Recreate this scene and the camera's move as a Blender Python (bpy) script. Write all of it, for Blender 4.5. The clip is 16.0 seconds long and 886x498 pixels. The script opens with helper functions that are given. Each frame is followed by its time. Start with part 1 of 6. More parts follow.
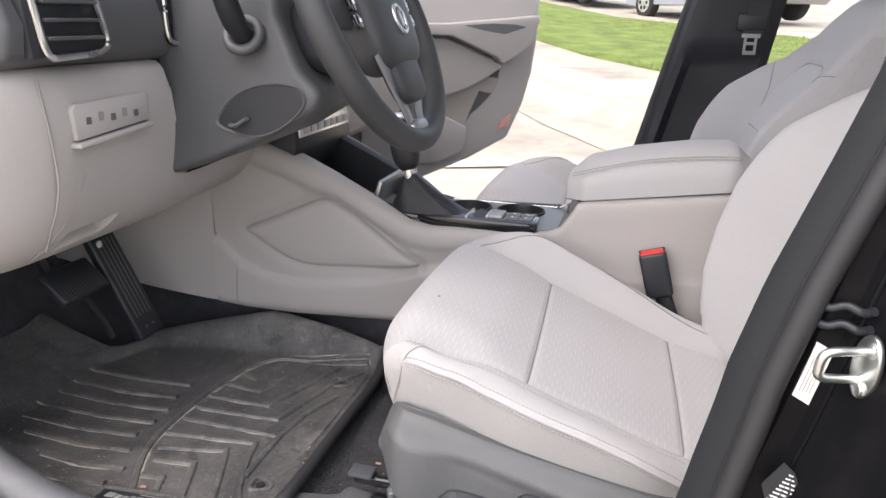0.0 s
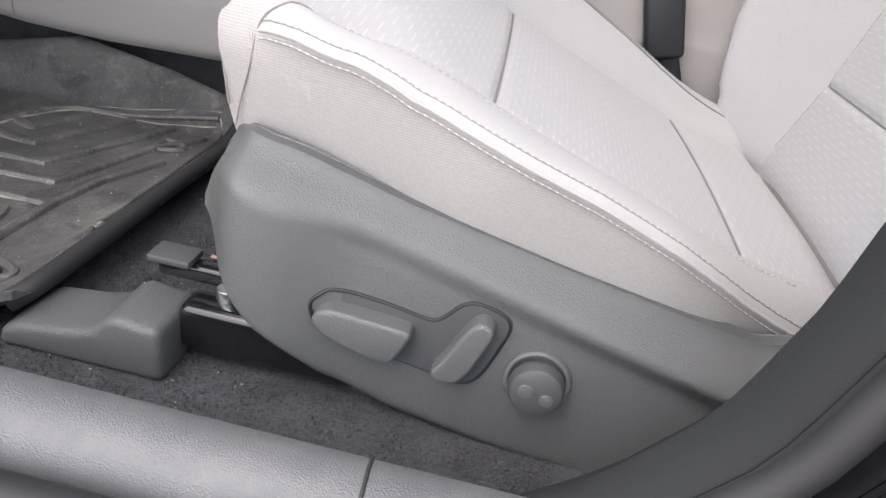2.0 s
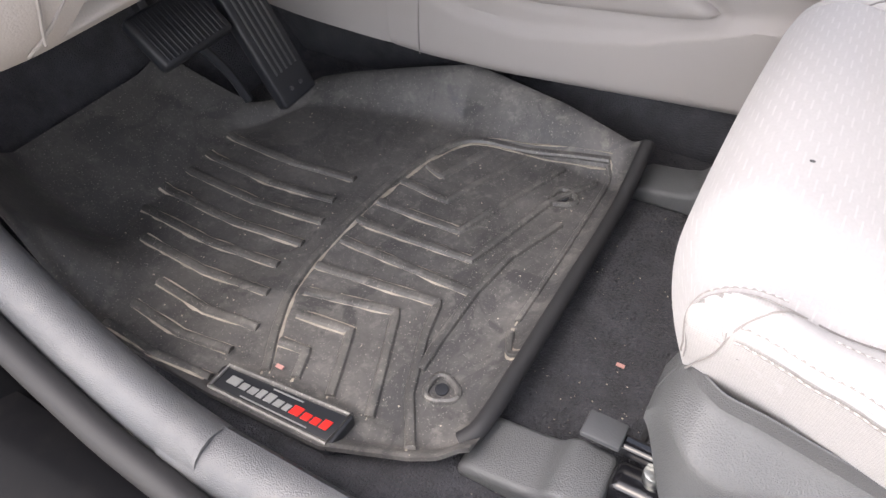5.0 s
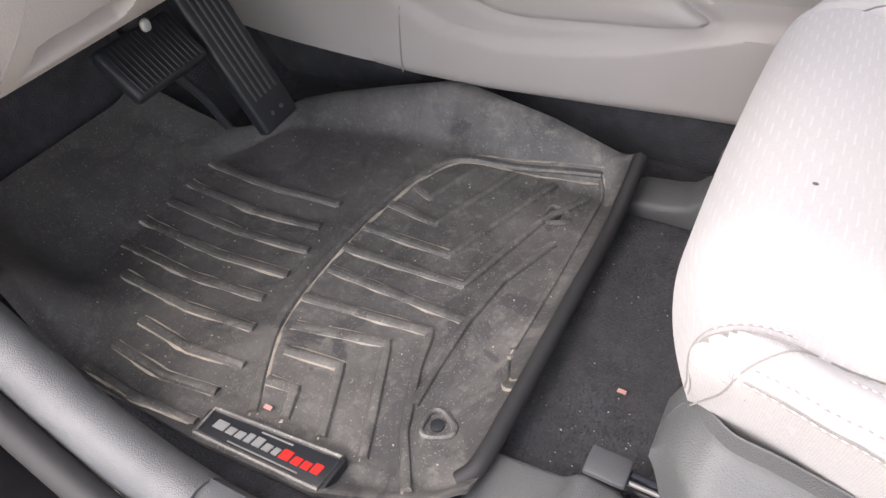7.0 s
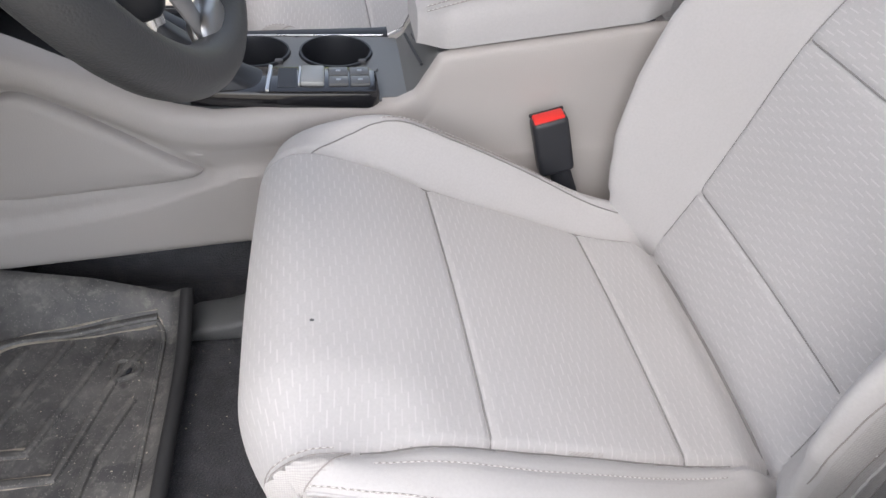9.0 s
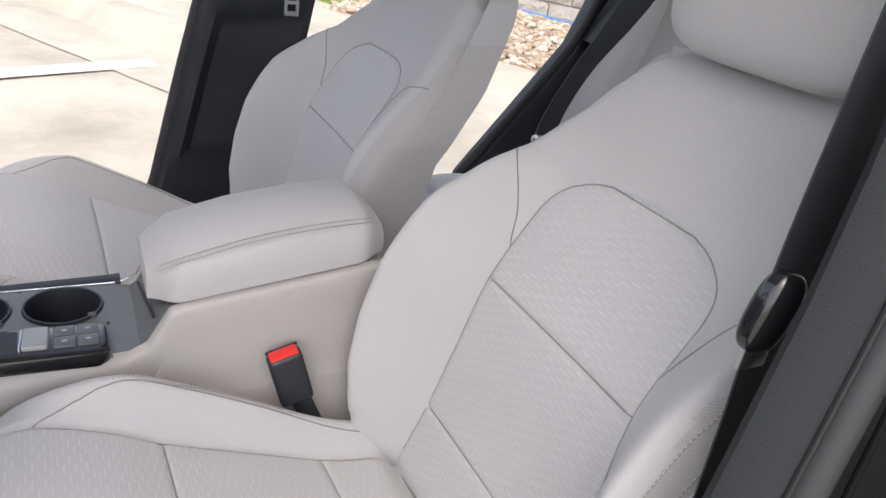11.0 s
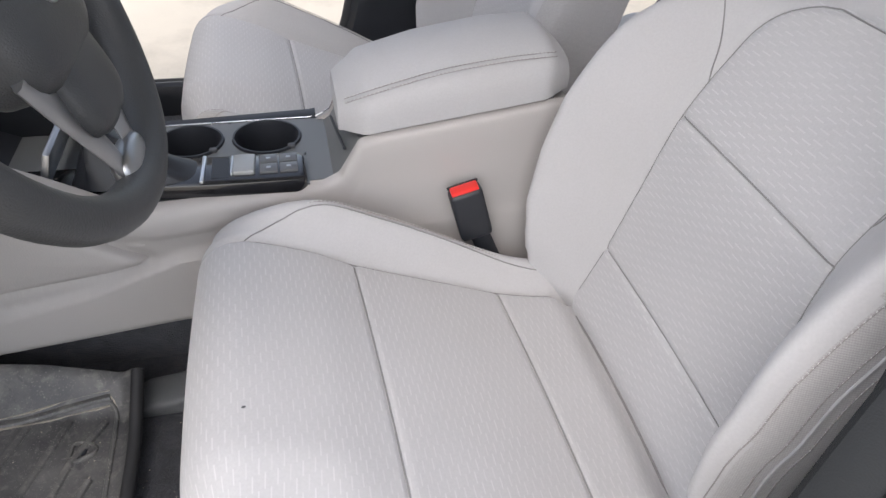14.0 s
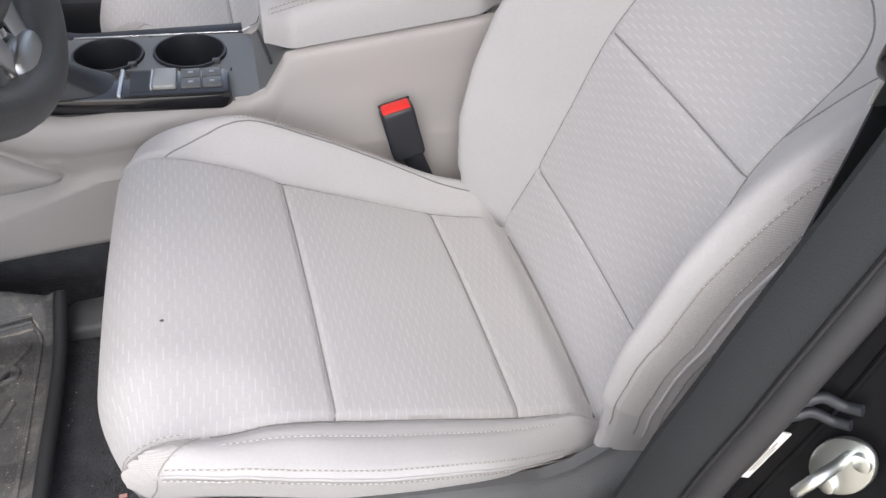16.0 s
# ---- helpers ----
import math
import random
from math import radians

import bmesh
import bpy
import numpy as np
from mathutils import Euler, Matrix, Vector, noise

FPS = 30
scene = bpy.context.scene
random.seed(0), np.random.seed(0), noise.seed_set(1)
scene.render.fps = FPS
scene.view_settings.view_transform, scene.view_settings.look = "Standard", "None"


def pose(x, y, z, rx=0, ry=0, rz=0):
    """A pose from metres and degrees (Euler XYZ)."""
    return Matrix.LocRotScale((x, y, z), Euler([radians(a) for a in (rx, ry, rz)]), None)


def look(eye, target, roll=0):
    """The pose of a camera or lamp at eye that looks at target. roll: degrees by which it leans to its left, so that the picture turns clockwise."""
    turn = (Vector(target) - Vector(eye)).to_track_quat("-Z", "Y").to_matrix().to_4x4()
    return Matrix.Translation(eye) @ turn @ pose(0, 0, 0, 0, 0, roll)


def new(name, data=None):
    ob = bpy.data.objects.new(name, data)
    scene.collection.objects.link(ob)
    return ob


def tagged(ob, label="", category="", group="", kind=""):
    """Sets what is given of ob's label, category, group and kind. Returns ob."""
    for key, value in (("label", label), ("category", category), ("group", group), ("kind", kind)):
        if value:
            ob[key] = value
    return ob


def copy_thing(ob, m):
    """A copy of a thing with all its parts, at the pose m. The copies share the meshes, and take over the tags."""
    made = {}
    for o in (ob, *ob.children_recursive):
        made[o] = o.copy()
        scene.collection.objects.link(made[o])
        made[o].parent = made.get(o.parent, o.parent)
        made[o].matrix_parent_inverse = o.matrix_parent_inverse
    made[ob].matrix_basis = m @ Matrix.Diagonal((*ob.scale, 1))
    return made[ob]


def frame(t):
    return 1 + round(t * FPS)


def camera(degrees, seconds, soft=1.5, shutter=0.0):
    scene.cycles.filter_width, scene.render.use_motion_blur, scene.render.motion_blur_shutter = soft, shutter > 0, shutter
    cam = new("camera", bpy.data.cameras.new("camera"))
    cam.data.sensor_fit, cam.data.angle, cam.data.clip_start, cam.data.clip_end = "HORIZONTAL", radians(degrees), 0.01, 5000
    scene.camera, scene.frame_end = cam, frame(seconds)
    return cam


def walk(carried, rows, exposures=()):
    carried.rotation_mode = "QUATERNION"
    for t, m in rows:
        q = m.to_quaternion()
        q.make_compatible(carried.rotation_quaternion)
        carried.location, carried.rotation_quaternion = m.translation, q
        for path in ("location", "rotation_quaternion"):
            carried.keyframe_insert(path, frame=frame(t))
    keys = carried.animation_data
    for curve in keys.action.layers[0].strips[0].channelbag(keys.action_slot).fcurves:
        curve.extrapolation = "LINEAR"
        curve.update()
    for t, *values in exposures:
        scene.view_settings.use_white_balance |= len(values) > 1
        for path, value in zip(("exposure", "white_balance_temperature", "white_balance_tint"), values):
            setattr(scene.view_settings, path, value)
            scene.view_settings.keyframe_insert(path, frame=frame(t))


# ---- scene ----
cam = camera(63.5, 16.0)
PATH = [
    (0, (0.102, 0.122, 1.017), (-0.392, 1.959, 0.399), 1.3),
    (0.5, (0.015, 0.351, 0.844), (-0.266, 2.174, 0.071), 8.7),
    (1, (0.012, 0.43, 0.759), (-0.172, 2.225, -0.105), 11.8),
    (1.5, (0.024, 0.44, 0.736), (-0.089, 2.214, -0.181), 12.8),
    (2, (0.025, 0.432, 0.736), (-0.107, 2.197, -0.196), 10.9),
    (2.5, (-0.003, 0.412, 0.771), (-0.434, 2.151, -0.117), 4.4),
    (3, (-0.04, 0.407, 0.851), (-0.802, 2.052, 0.006), 0.7),
    (3.5, (-0.06, 0.447, 0.912), (-0.917, 1.932, -0.118), -0.3),
    (4, (-0.116, 0.492, 0.955), (-0.914, 1.844, -0.283), -0.3),
    (6.3, (-0.14, 0.576, 0.944), (-0.938, 1.729, -0.482), -5.7),
    (6.5, (-0.142, 0.578, 0.944), (-0.939, 1.742, -0.474), -5.8),
    (7, (-0.144, 0.578, 0.949), (-0.917, 1.787, -0.445), -5.5),
    (7.5, (-0.154, 0.577, 0.945), (-0.899, 1.848, -0.407), -5.5),
    (8, (-0.13, 0.593, 0.988), (-0.563, 2.085, -0.272), -3.7),
    (8.2, (-0.127, 0.596, 1.004), (-0.35, 2.151, -0.234), -2.3),
    (8.5, (-0.117, 0.59, 1.032), (-0.092, 2.168, -0.197), 0.1),
    (9, (-0.103, 0.567, 1.077), (0.183, 2.062, -0.221), 4.6),
    (9.5, (-0.086, 0.551, 1.119), (0.486, 1.984, -0.153), 9.3),
    (10, (-0.079, 0.544, 1.146), (0.73, 1.979, 0.012), 12.0),
    (10.2, (-0.078, 0.541, 1.154), (0.806, 1.986, 0.091), 12.3),
    (12.3, (-0.042, 0.551, 1.221), (0.673, 2.264, 0.476), 1.5),
    (12.5, (-0.046, 0.55, 1.216), (0.591, 2.27, 0.419), 1.1),
    (13, (-0.057, 0.548, 1.197), (0.433, 2.237, 0.243), 1.3),
    (13.5, (-0.066, 0.547, 1.183), (0.356, 2.15, 0.063), 2.2),
    (14, (-0.061, 0.538, 1.163), (0.314, 2.063, -0.076), 2.8),
    (14.5, (-0.061, 0.527, 1.159), (0.3, 1.994, -0.151), 3.4),
    (15, (-0.059, 0.519, 1.163), (0.316, 1.951, -0.182), 4.0),
    (15.5, (-0.052, 0.519, 1.159), (0.342, 1.934, -0.198), 4.5),
    (16, (-0.037, 0.521, 1.145), (0.447, 1.902, -0.218), 6.3),
]
walk(cam, [(t, look(eye, target, roll)) for t, eye, target, roll in PATH],
     exposures=((0.0, 1.28, 6720, 14.0), (0.5, 1.22, 6650, 13.0), (1.0, 1.3, 6600, 12.0), (2.5, 1.38, 6600, 12.0), (3.5, 1.54, 6620, 13.0), (4.2, 1.66, 6720, 14.0), (7.6, 1.72, 6820, 15.0), (8.0, 1.55, 6700, 13.0), (8.5, 1.25, 6580, 11.5), (9.0, 1.2, 6560, 11.0), (10.2, 1.25, 6600, 11.5),
                (12.5, 0.85, 6540, 11.0), (13.0, 0.9, 6350, 9.8), (13.5, 1.02, 6420, 10.0), (14.5, 1.22, 6540, 11.0), (16.0, 1.25, 6580, 11.0)))

# ---- sky and sun: a bright overcast day ----
world = bpy.data.worlds.new("sky")
scene.world = world
world.use_nodes = True
wn = world.node_tree
sky = wn.nodes.new("ShaderNodeTexSky")
sky.sky_type = "NISHITA"
sky.sun_disc = False
sky.sun_elevation, sky.sun_rotation = radians(55), radians(209)
sky.dust_density, sky.air_density = 3.0, 1.0
hue = wn.nodes.new("ShaderNodeHueSaturation")
hue.inputs["Saturation"].default_value = 0.6
wn.links.new(sky.outputs[0], hue.inputs["Color"])
wn.links.new(hue.outputs[0], wn.nodes["Background"].inputs[0])
wn.nodes["Background"].inputs[1].default_value = 0.15
sun = new("sun", bpy.data.lights.new("sun", "SUN"))
sun.data.energy, sun.data.angle, sun.data.color = 1.0, radians(160), (1.0, 0.985, 0.98)
sun.matrix_world = look((-0.4, -3.9, 3.3), (0, 0, 0))


# ---- materials ----
def material(name, color, rough=0.6, metal=0.0, spread=0.12, big=6.0, fine=240.0, bump=0.15, depth=0.0006, dirt=None, dirt_amount=0.0,
             dirt_scale=9.0, sheen=0.0, coat=0.0, kind="noise", speck=0.0):
    """A surface with colour that drifts at a large scale, a fine grain in relief, and dirt in patches."""
    m = bpy.data.materials.new(name)
    m.use_nodes = True
    t = m.node_tree
    n, l = t.nodes, t.links
    b = n["Principled BSDF"]
    b.inputs["Roughness"].default_value = rough
    b.inputs["Metallic"].default_value = metal
    b.inputs["Sheen Weight"].default_value = sheen
    b.inputs["Coat Weight"].default_value = coat
    pos = n.new("ShaderNodeTexCoord")
    drift = n.new("ShaderNodeTexNoise")
    drift.inputs["Scale"].default_value, drift.inputs["Detail"].default_value = big, 5
    l.new(pos.outputs["Object"], drift.inputs["Vector"])
    ramp = n.new("ShaderNodeMapRange")
    ramp.inputs["From Min"].default_value, ramp.inputs["From Max"].default_value = 0.3, 0.7
    ramp.inputs["To Min"].default_value, ramp.inputs["To Max"].default_value = 1 - spread, 1 + spread
    l.new(drift.outputs["Fac"], ramp.inputs["Value"])
    mul = n.new("ShaderNodeVectorMath")
    mul.operation = "SCALE"
    mul.inputs[0].default_value = color
    l.new(ramp.outputs[0], mul.inputs["Scale"])
    last = mul.outputs[0]
    if dirt:
        spots = n.new("ShaderNodeTexNoise")
        spots.inputs["Scale"].default_value, spots.inputs["Detail"].default_value, spots.inputs["Roughness"].default_value = dirt_scale, 8, 0.65
        l.new(pos.outputs["Object"], spots.inputs["Vector"])
        cut = n.new("ShaderNodeMapRange")
        cut.inputs["From Min"].default_value, cut.inputs["From Max"].default_value = 0.48, 0.72
        cut.inputs["To Max"].default_value = dirt_amount
        l.new(spots.outputs["Fac"], cut.inputs["Value"])
        mix = n.new("ShaderNodeMix")
        mix.data_type = "RGBA"
        l.new(cut.outputs[0], mix.inputs["Factor"])
        l.new(last, mix.inputs["A"])
        mix.inputs["B"].default_value = (*dirt, 1)
        last = mix.outputs["Result"]
    l.new(last, b.inputs["Base Color"])
    if kind == "leather":
        grain = n.new("ShaderNodeTexVoronoi")
        grain.feature = "SMOOTH_F1"
        grain.inputs["Scale"].default_value = fine
        out = grain.outputs["Distance"]
    else:
        grain = n.new("ShaderNodeTexNoise")
        grain.inputs["Scale"].default_value, grain.inputs["Detail"].default_value = fine, 4
        out = grain.outputs["Fac"]
    l.new(pos.outputs["Object"], grain.inputs["Vector"])
    if speck:
        fleck = n.new("ShaderNodeTexNoise")
        fleck.inputs["Scale"].default_value, fleck.inputs["Detail"].default_value = 420, 3
        l.new(pos.outputs["Object"], fleck.inputs["Vector"])
        level = n.new("ShaderNodeMapRange")
        level.inputs["From Min"].default_value, level.inputs["From Max"].default_value = 0.3, 0.7
        level.inputs["To Min"].default_value, level.inputs["To Max"].default_value = 1 - speck, 1 + speck
        l.new(fleck.outputs["Fac"], level.inputs["Value"])
        thread = n.new("ShaderNodeVectorMath")
        thread.operation = "SCALE"
        l.new(last, thread.inputs[0])
        l.new(level.outputs[0], thread.inputs["Scale"])
        l.new(thread.outputs[0], b.inputs["Base Color"])
    relief = n.new("ShaderNodeBump")
    relief.inputs["Strength"].default_value, relief.inputs["Distance"].default_value = bump, depth
    l.new(out, relief.inputs["Height"])
    l.new(relief.outputs[0], b.inputs["Normal"])
    vary = n.new("ShaderNodeMapRange")
    vary.inputs["To Min"].default_value, vary.inputs["To Max"].default_value = max(rough - 0.08, 0.02), min(rough + 0.08, 1)
    l.new(drift.outputs["Fac"], vary.inputs["Value"])
    l.new(vary.outputs[0], b.inputs["Roughness"])
    return m


def dashed_cloth(name, color, light, pitch=0.0052, length=0.0250):
    """Woven seat cloth with staggered rows of short raised dashes across the seat."""
    m = material(name, color, 0.85, spread=0.04, big=5, fine=1100, bump=0.35, depth=0.0005, sheen=0.25, speck=0.035)
    n, l = m.node_tree.nodes, m.node_tree.links
    b = n["Principled BSDF"]

    def math(op, a, c=0.0):
        k = n.new("ShaderNodeMath")
        k.operation = op
        for slot, v in ((0, a), (1, c)):
            if isinstance(v, (int, float)):
                k.inputs[slot].default_value = v
            else:
                l.new(v, k.inputs[slot])
        return k.outputs[0]

    uv = n.new("ShaderNodeUVMap")
    xyz = n.new("ShaderNodeSeparateXYZ")
    l.new(uv.outputs[0], xyz.inputs[0])
    slant = math("ADD", math("MULTIPLY", xyz.outputs[0], 1 / pitch), math("MULTIPLY", xyz.outputs[1], 5.0))
    row = math("FLOOR", slant)
    along = math("ADD", math("MULTIPLY", xyz.outputs[1], 1 / length), math("MULTIPLY", row, 0.43))
    cell = n.new("ShaderNodeCombineXYZ")
    l.new(row, cell.inputs[0])
    l.new(math("FLOOR", along), cell.inputs[1])
    chance = n.new("ShaderNodeTexWhiteNoise")
    chance.noise_dimensions = "2D"
    l.new(cell.outputs[0], chance.inputs["Vector"])
    across = math("ABSOLUTE", math("SUBTRACT", math("FRACT", slant), 0.5))
    ends = math("ABSOLUTE", math("SUBTRACT", math("FRACT", along), 0.5))
    dash = math("MULTIPLY", math("LESS_THAN", across, 0.12), math("LESS_THAN", ends, 0.25))
    patch = n.new("ShaderNodeTexNoise")
    patch.inputs["Scale"].default_value = 9
    l.new(uv.outputs[0], patch.inputs["Vector"])
    amount = math("MULTIPLY", dash, math("MULTIPLY", math("ADD", math("MULTIPLY", chance.outputs["Value"], 0.5), 0.5), math("ADD", math("MULTIPLY", patch.outputs["Fac"], 1.3), 0.2)))
    mix = n.new("ShaderNodeMix")
    mix.data_type = "RGBA"
    mix.clamp_factor = True
    l.new(amount, mix.inputs["Factor"])
    old = b.inputs["Base Color"].links[0].from_socket
    l.new(old, mix.inputs["A"])
    mix.inputs["B"].default_value = (*light, 1)
    l.new(mix.outputs["Result"], b.inputs["Base Color"])
    raised = n.new("ShaderNodeBump")
    raised.inputs["Strength"].default_value, raised.inputs["Distance"].default_value = 0.5, 0.0008
    l.new(dash, raised.inputs["Height"])
    l.new(b.inputs["Normal"].links[0].from_socket, raised.inputs["Normal"])
    l.new(raised.outputs[0], b.inputs["Normal"])
    return m


CLOTH = material("plain_cloth", (0.432, 0.426, 0.430), 0.85, spread=0.04, big=5, fine=1300, bump=0.35, depth=0.0004, sheen=0.15, dirt=(0.38, 0.35, 0.32), dirt_amount=0.14, speck=0.03)
DASHED = dashed_cloth("dashed_cloth", (0.430, 0.424, 0.429), (0.508, 0.501, 0.505))
CLOTH_SIDE = material("side_cloth", (0.405, 0.392, 0.388), 0.9, spread=0.05, big=6, fine=1500, bump=0.5, depth=0.0005, sheen=0.2, speck=0.05)
# fine ribs woven into the side cloth
n, l = CLOTH_SIDE.node_tree.nodes, CLOTH_SIDE.node_tree.links
ribs = n.new("ShaderNodeTexWave")
ribs.bands_direction = "Z"
ribs.inputs["Scale"].default_value, ribs.inputs["Distortion"].default_value, ribs.inputs["Detail"].default_value = 175, 0.5, 1
place = n.new("ShaderNodeTexCoord")
l.new(place.outputs["Object"], ribs.inputs["Vector"])
weave = n.new("ShaderNodeBump")
weave.inputs["Strength"].default_value, weave.inputs["Distance"].default_value = 0.3, 0.0005
l.new(ribs.outputs["Fac"], weave.inputs["Height"])
l.new(n["Principled BSDF"].inputs["Normal"].links[0].from_socket, weave.inputs["Normal"])
l.new(weave.outputs[0], n["Principled BSDF"].inputs["Normal"])
cross = n.new("ShaderNodeTexWave")
cross.bands_direction = "X"
cross.inputs["Scale"].default_value, cross.inputs["Distortion"].default_value = 195, 0.3
l.new(place.outputs["Object"], cross.inputs["Vector"])
both = n.new("ShaderNodeMath")
both.operation = "MULTIPLY_ADD"
both.inputs[1].default_value = 0.6
l.new(cross.outputs["Fac"], both.inputs[0])
l.new(ribs.outputs["Fac"], both.inputs[2])
level = n.new("ShaderNodeMapRange")
level.inputs["From Max"].default_value, level.inputs["To Min"].default_value, level.inputs["To Max"].default_value = 1.6, 0.87, 1.10
l.new(both.outputs[0], level.inputs["Value"])
woven = n.new("ShaderNodeVectorMath")
woven.operation = "SCALE"
l.new(n["Principled BSDF"].inputs["Base Color"].links[0].from_socket, woven.inputs[0])
l.new(level.outputs[0], woven.inputs["Scale"])
l.new(woven.outputs[0], n["Principled BSDF"].inputs["Base Color"])
CLOTH_BACK = material("seat_rear_cloth", (0.30, 0.29, 0.285), 0.8, spread=0.05, fine=900, bump=0.3)
THREAD = material("thread", (0.56, 0.55, 0.54), 0.8, fine=2000)
# seam thread colour, also the painted shade of the cushion crease
SEAM_AND_SHADE = material("seam_thread_and_shade", (0.22, 0.214, 0.212), 0.9, fine=2000)
TRAY = material("satin_grey_plastic", (0.125, 0.130, 0.133), 0.34, spread=0.05, fine=700, bump=0.1)
SATIN = material("satin_silver", (0.42, 0.425, 0.43), 0.38, 1.0, spread=0.05, fine=600, bump=0.04)
LEATHER = material("wheel_leather", (0.040, 0.042, 0.045), 0.5, spread=0.06, fine=800, bump=0.5, depth=0.0005, kind="leather")
# beige plastic darkened to put the door pocket's shade into the colour
SHADED_BEIGE = material("shaded_beige", (0.36, 0.33, 0.305), 0.7, spread=0.05, fine=700)
SEAM = material("seam_shadow_thread", (0.29, 0.275, 0.265), 0.9, fine=2000)
BEIGE = material("beige_plastic", (0.395, 0.376, 0.364), 0.55, spread=0.03, big=4, fine=700, bump=0.35, depth=0.0004, kind="leather", dirt=(0.44, 0.39, 0.34), dirt_amount=0.1)
GREY = material("grey_grained_plastic", (0.112, 0.116, 0.119), 0.42, spread=0.05, fine=1000, bump=0.9, depth=0.0006, kind="leather", dirt=(0.15, 0.15, 0.15), dirt_amount=0.2)
SILL_GREY = material("worn_sill_plastic", (0.122, 0.126, 0.133), 0.34, spread=0.12, big=12, fine=1000, bump=0.85, depth=0.0006, kind="leather", dirt=(0.22, 0.215, 0.21), dirt_amount=0.35, dirt_scale=20)
DARK = material("dark_plastic", (0.076, 0.079, 0.084), 0.45, spread=0.08, fine=600, bump=0.3, kind="leather")
BLACK = material("black_plastic", (0.019, 0.021, 0.026), 0.45, spread=0.1, fine=500, bump=0.15)
GLOSS = material("gloss_black", (0.01, 0.01, 0.012), 0.15, spread=0.1, fine=300, bump=0.02, coat=0.5)
PAINT = material("black_paint", (0.008, 0.008, 0.009), 0.22, spread=0.1, fine=300, bump=0.01, dirt=(0.05, 0.045, 0.04), dirt_amount=0.10, dirt_scale=30)
PAINT.node_tree.nodes["Principled BSDF"].inputs["Specular IOR Level"].default_value = 0.05
CARPET = material("dark_carpet", (0.049, 0.051, 0.060), 0.95, spread=0.3, big=30, fine=420, bump=1.0, depth=0.004, sheen=0.1, dirt=(0.16, 0.15, 0.14), dirt_amount=0.10, dirt_scale=60)


def dusty_rubber(name, color, dust, amount):
    """Black rubber under dust: a soft film, darker wiped or wet patches with sharp rims, and pale grains."""
    m = material(name, color, 0.5, spread=0.2, big=14, fine=170, bump=0.5, depth=0.0012)
    n, l = m.node_tree.nodes, m.node_tree.links
    b = n["Principled BSDF"]
    place = n.new("ShaderNodeTexCoord")

    def field(scale, detail, rough, warp, lo, hi, top):
        t = n.new("ShaderNodeTexNoise")
        t.inputs["Scale"].default_value, t.inputs["Detail"].default_value = scale, detail
        t.inputs["Roughness"].default_value, t.inputs["Distortion"].default_value = rough, warp
        l.new(place.outputs["Object"], t.inputs["Vector"])
        r = n.new("ShaderNodeMapRange")
        r.inputs["From Min"].default_value, r.inputs["From Max"].default_value, r.inputs["To Max"].default_value = lo, hi, top
        l.new(t.outputs["Fac"], r.inputs["Value"])
        return r.outputs[0]

    def op(kind, x, y):
        k = n.new("ShaderNodeMath")
        k.operation = kind
        for slot, v in ((0, x), (1, y)):
            if isinstance(v, (int, float)):
                k.inputs[slot].default_value = v
            else:
                l.new(v, k.inputs[slot])
        return k.outputs[0]

    spread = n.new("ShaderNodeSeparateXYZ")
    l.new(place.outputs["Object"], spread.inputs[0])
    heel = n.new("ShaderNodeMapRange")
    heel.inputs["From Min"].default_value, heel.inputs["From Max"].default_value = -0.30, 0.10
    heel.inputs["To Min"].default_value, heel.inputs["To Max"].default_value = 0.45, 1.05
    l.new(spread.outputs[0], heel.inputs["Value"])
    film = op("MULTIPLY", field(6, 9, 0.7, 0.6, 0.36, 0.70, amount), heel.outputs[0])
    fleck = op("MULTIPLY", field(60, 6, 0.7, 0.3, 0.52, 0.70, amount * 0.8), heel.outputs[0])
    wiped = op("SUBTRACT", 1.0, field(9, 7, 0.6, 1.4, 0.55, 0.59, 0.75))
    grains = field(560, 1, 0.5, 0, 0.67, 0.71, 0.75)
    total = op("MAXIMUM", op("MULTIPLY", op("ADD", film, fleck), wiped), grains)
    blend = n.new("ShaderNodeMix")
    blend.data_type = "RGBA"
    blend.clamp_factor = True
    l.new(total, blend.inputs["Factor"])
    l.new(b.inputs["Base Color"].links[0].from_socket, blend.inputs["A"])
    blend.inputs["B"].default_value = (*dust, 1)
    l.new(blend.outputs["Result"], b.inputs["Base Color"])
    gloss = n.new("ShaderNodeMapRange")
    gloss.inputs["To Min"].default_value, gloss.inputs["To Max"].default_value = 0.36, 0.75
    l.new(total, gloss.inputs["Value"])
    l.new(gloss.outputs[0], b.inputs["Roughness"])
    return m


RUBBER = dusty_rubber("mat_rubber", (0.062, 0.062, 0.064), (0.335, 0.320, 0.295), 0.40)
RUBBER.node_tree.nodes["Principled BSDF"].inputs["Specular IOR Level"].default_value = 0.5
SEAL_DARK = material("dark_joint", (0.010, 0.010, 0.011), 0.7, spread=0.1, fine=400)
SEAL = material("rubber_seal", (0.026, 0.026, 0.028), 0.6, spread=0.1, fine=400, bump=0.2)
METAL = material("silver_trim", (0.72, 0.73, 0.74), 0.28, 1.0, spread=0.05, fine=500, bump=0.03)
STEEL = material("zinc_steel", (0.74, 0.77, 0.745), 0.34, 1.0, spread=0.15, fine=200, bump=0.1)
RED = material("red_plastic", (0.75, 0.03, 0.025), 0.35, spread=0.03, fine=400, bump=0.05)
WHITE = material("white_label", (0.80, 0.80, 0.79), 0.5, spread=0.03, fine=400, bump=0.05)
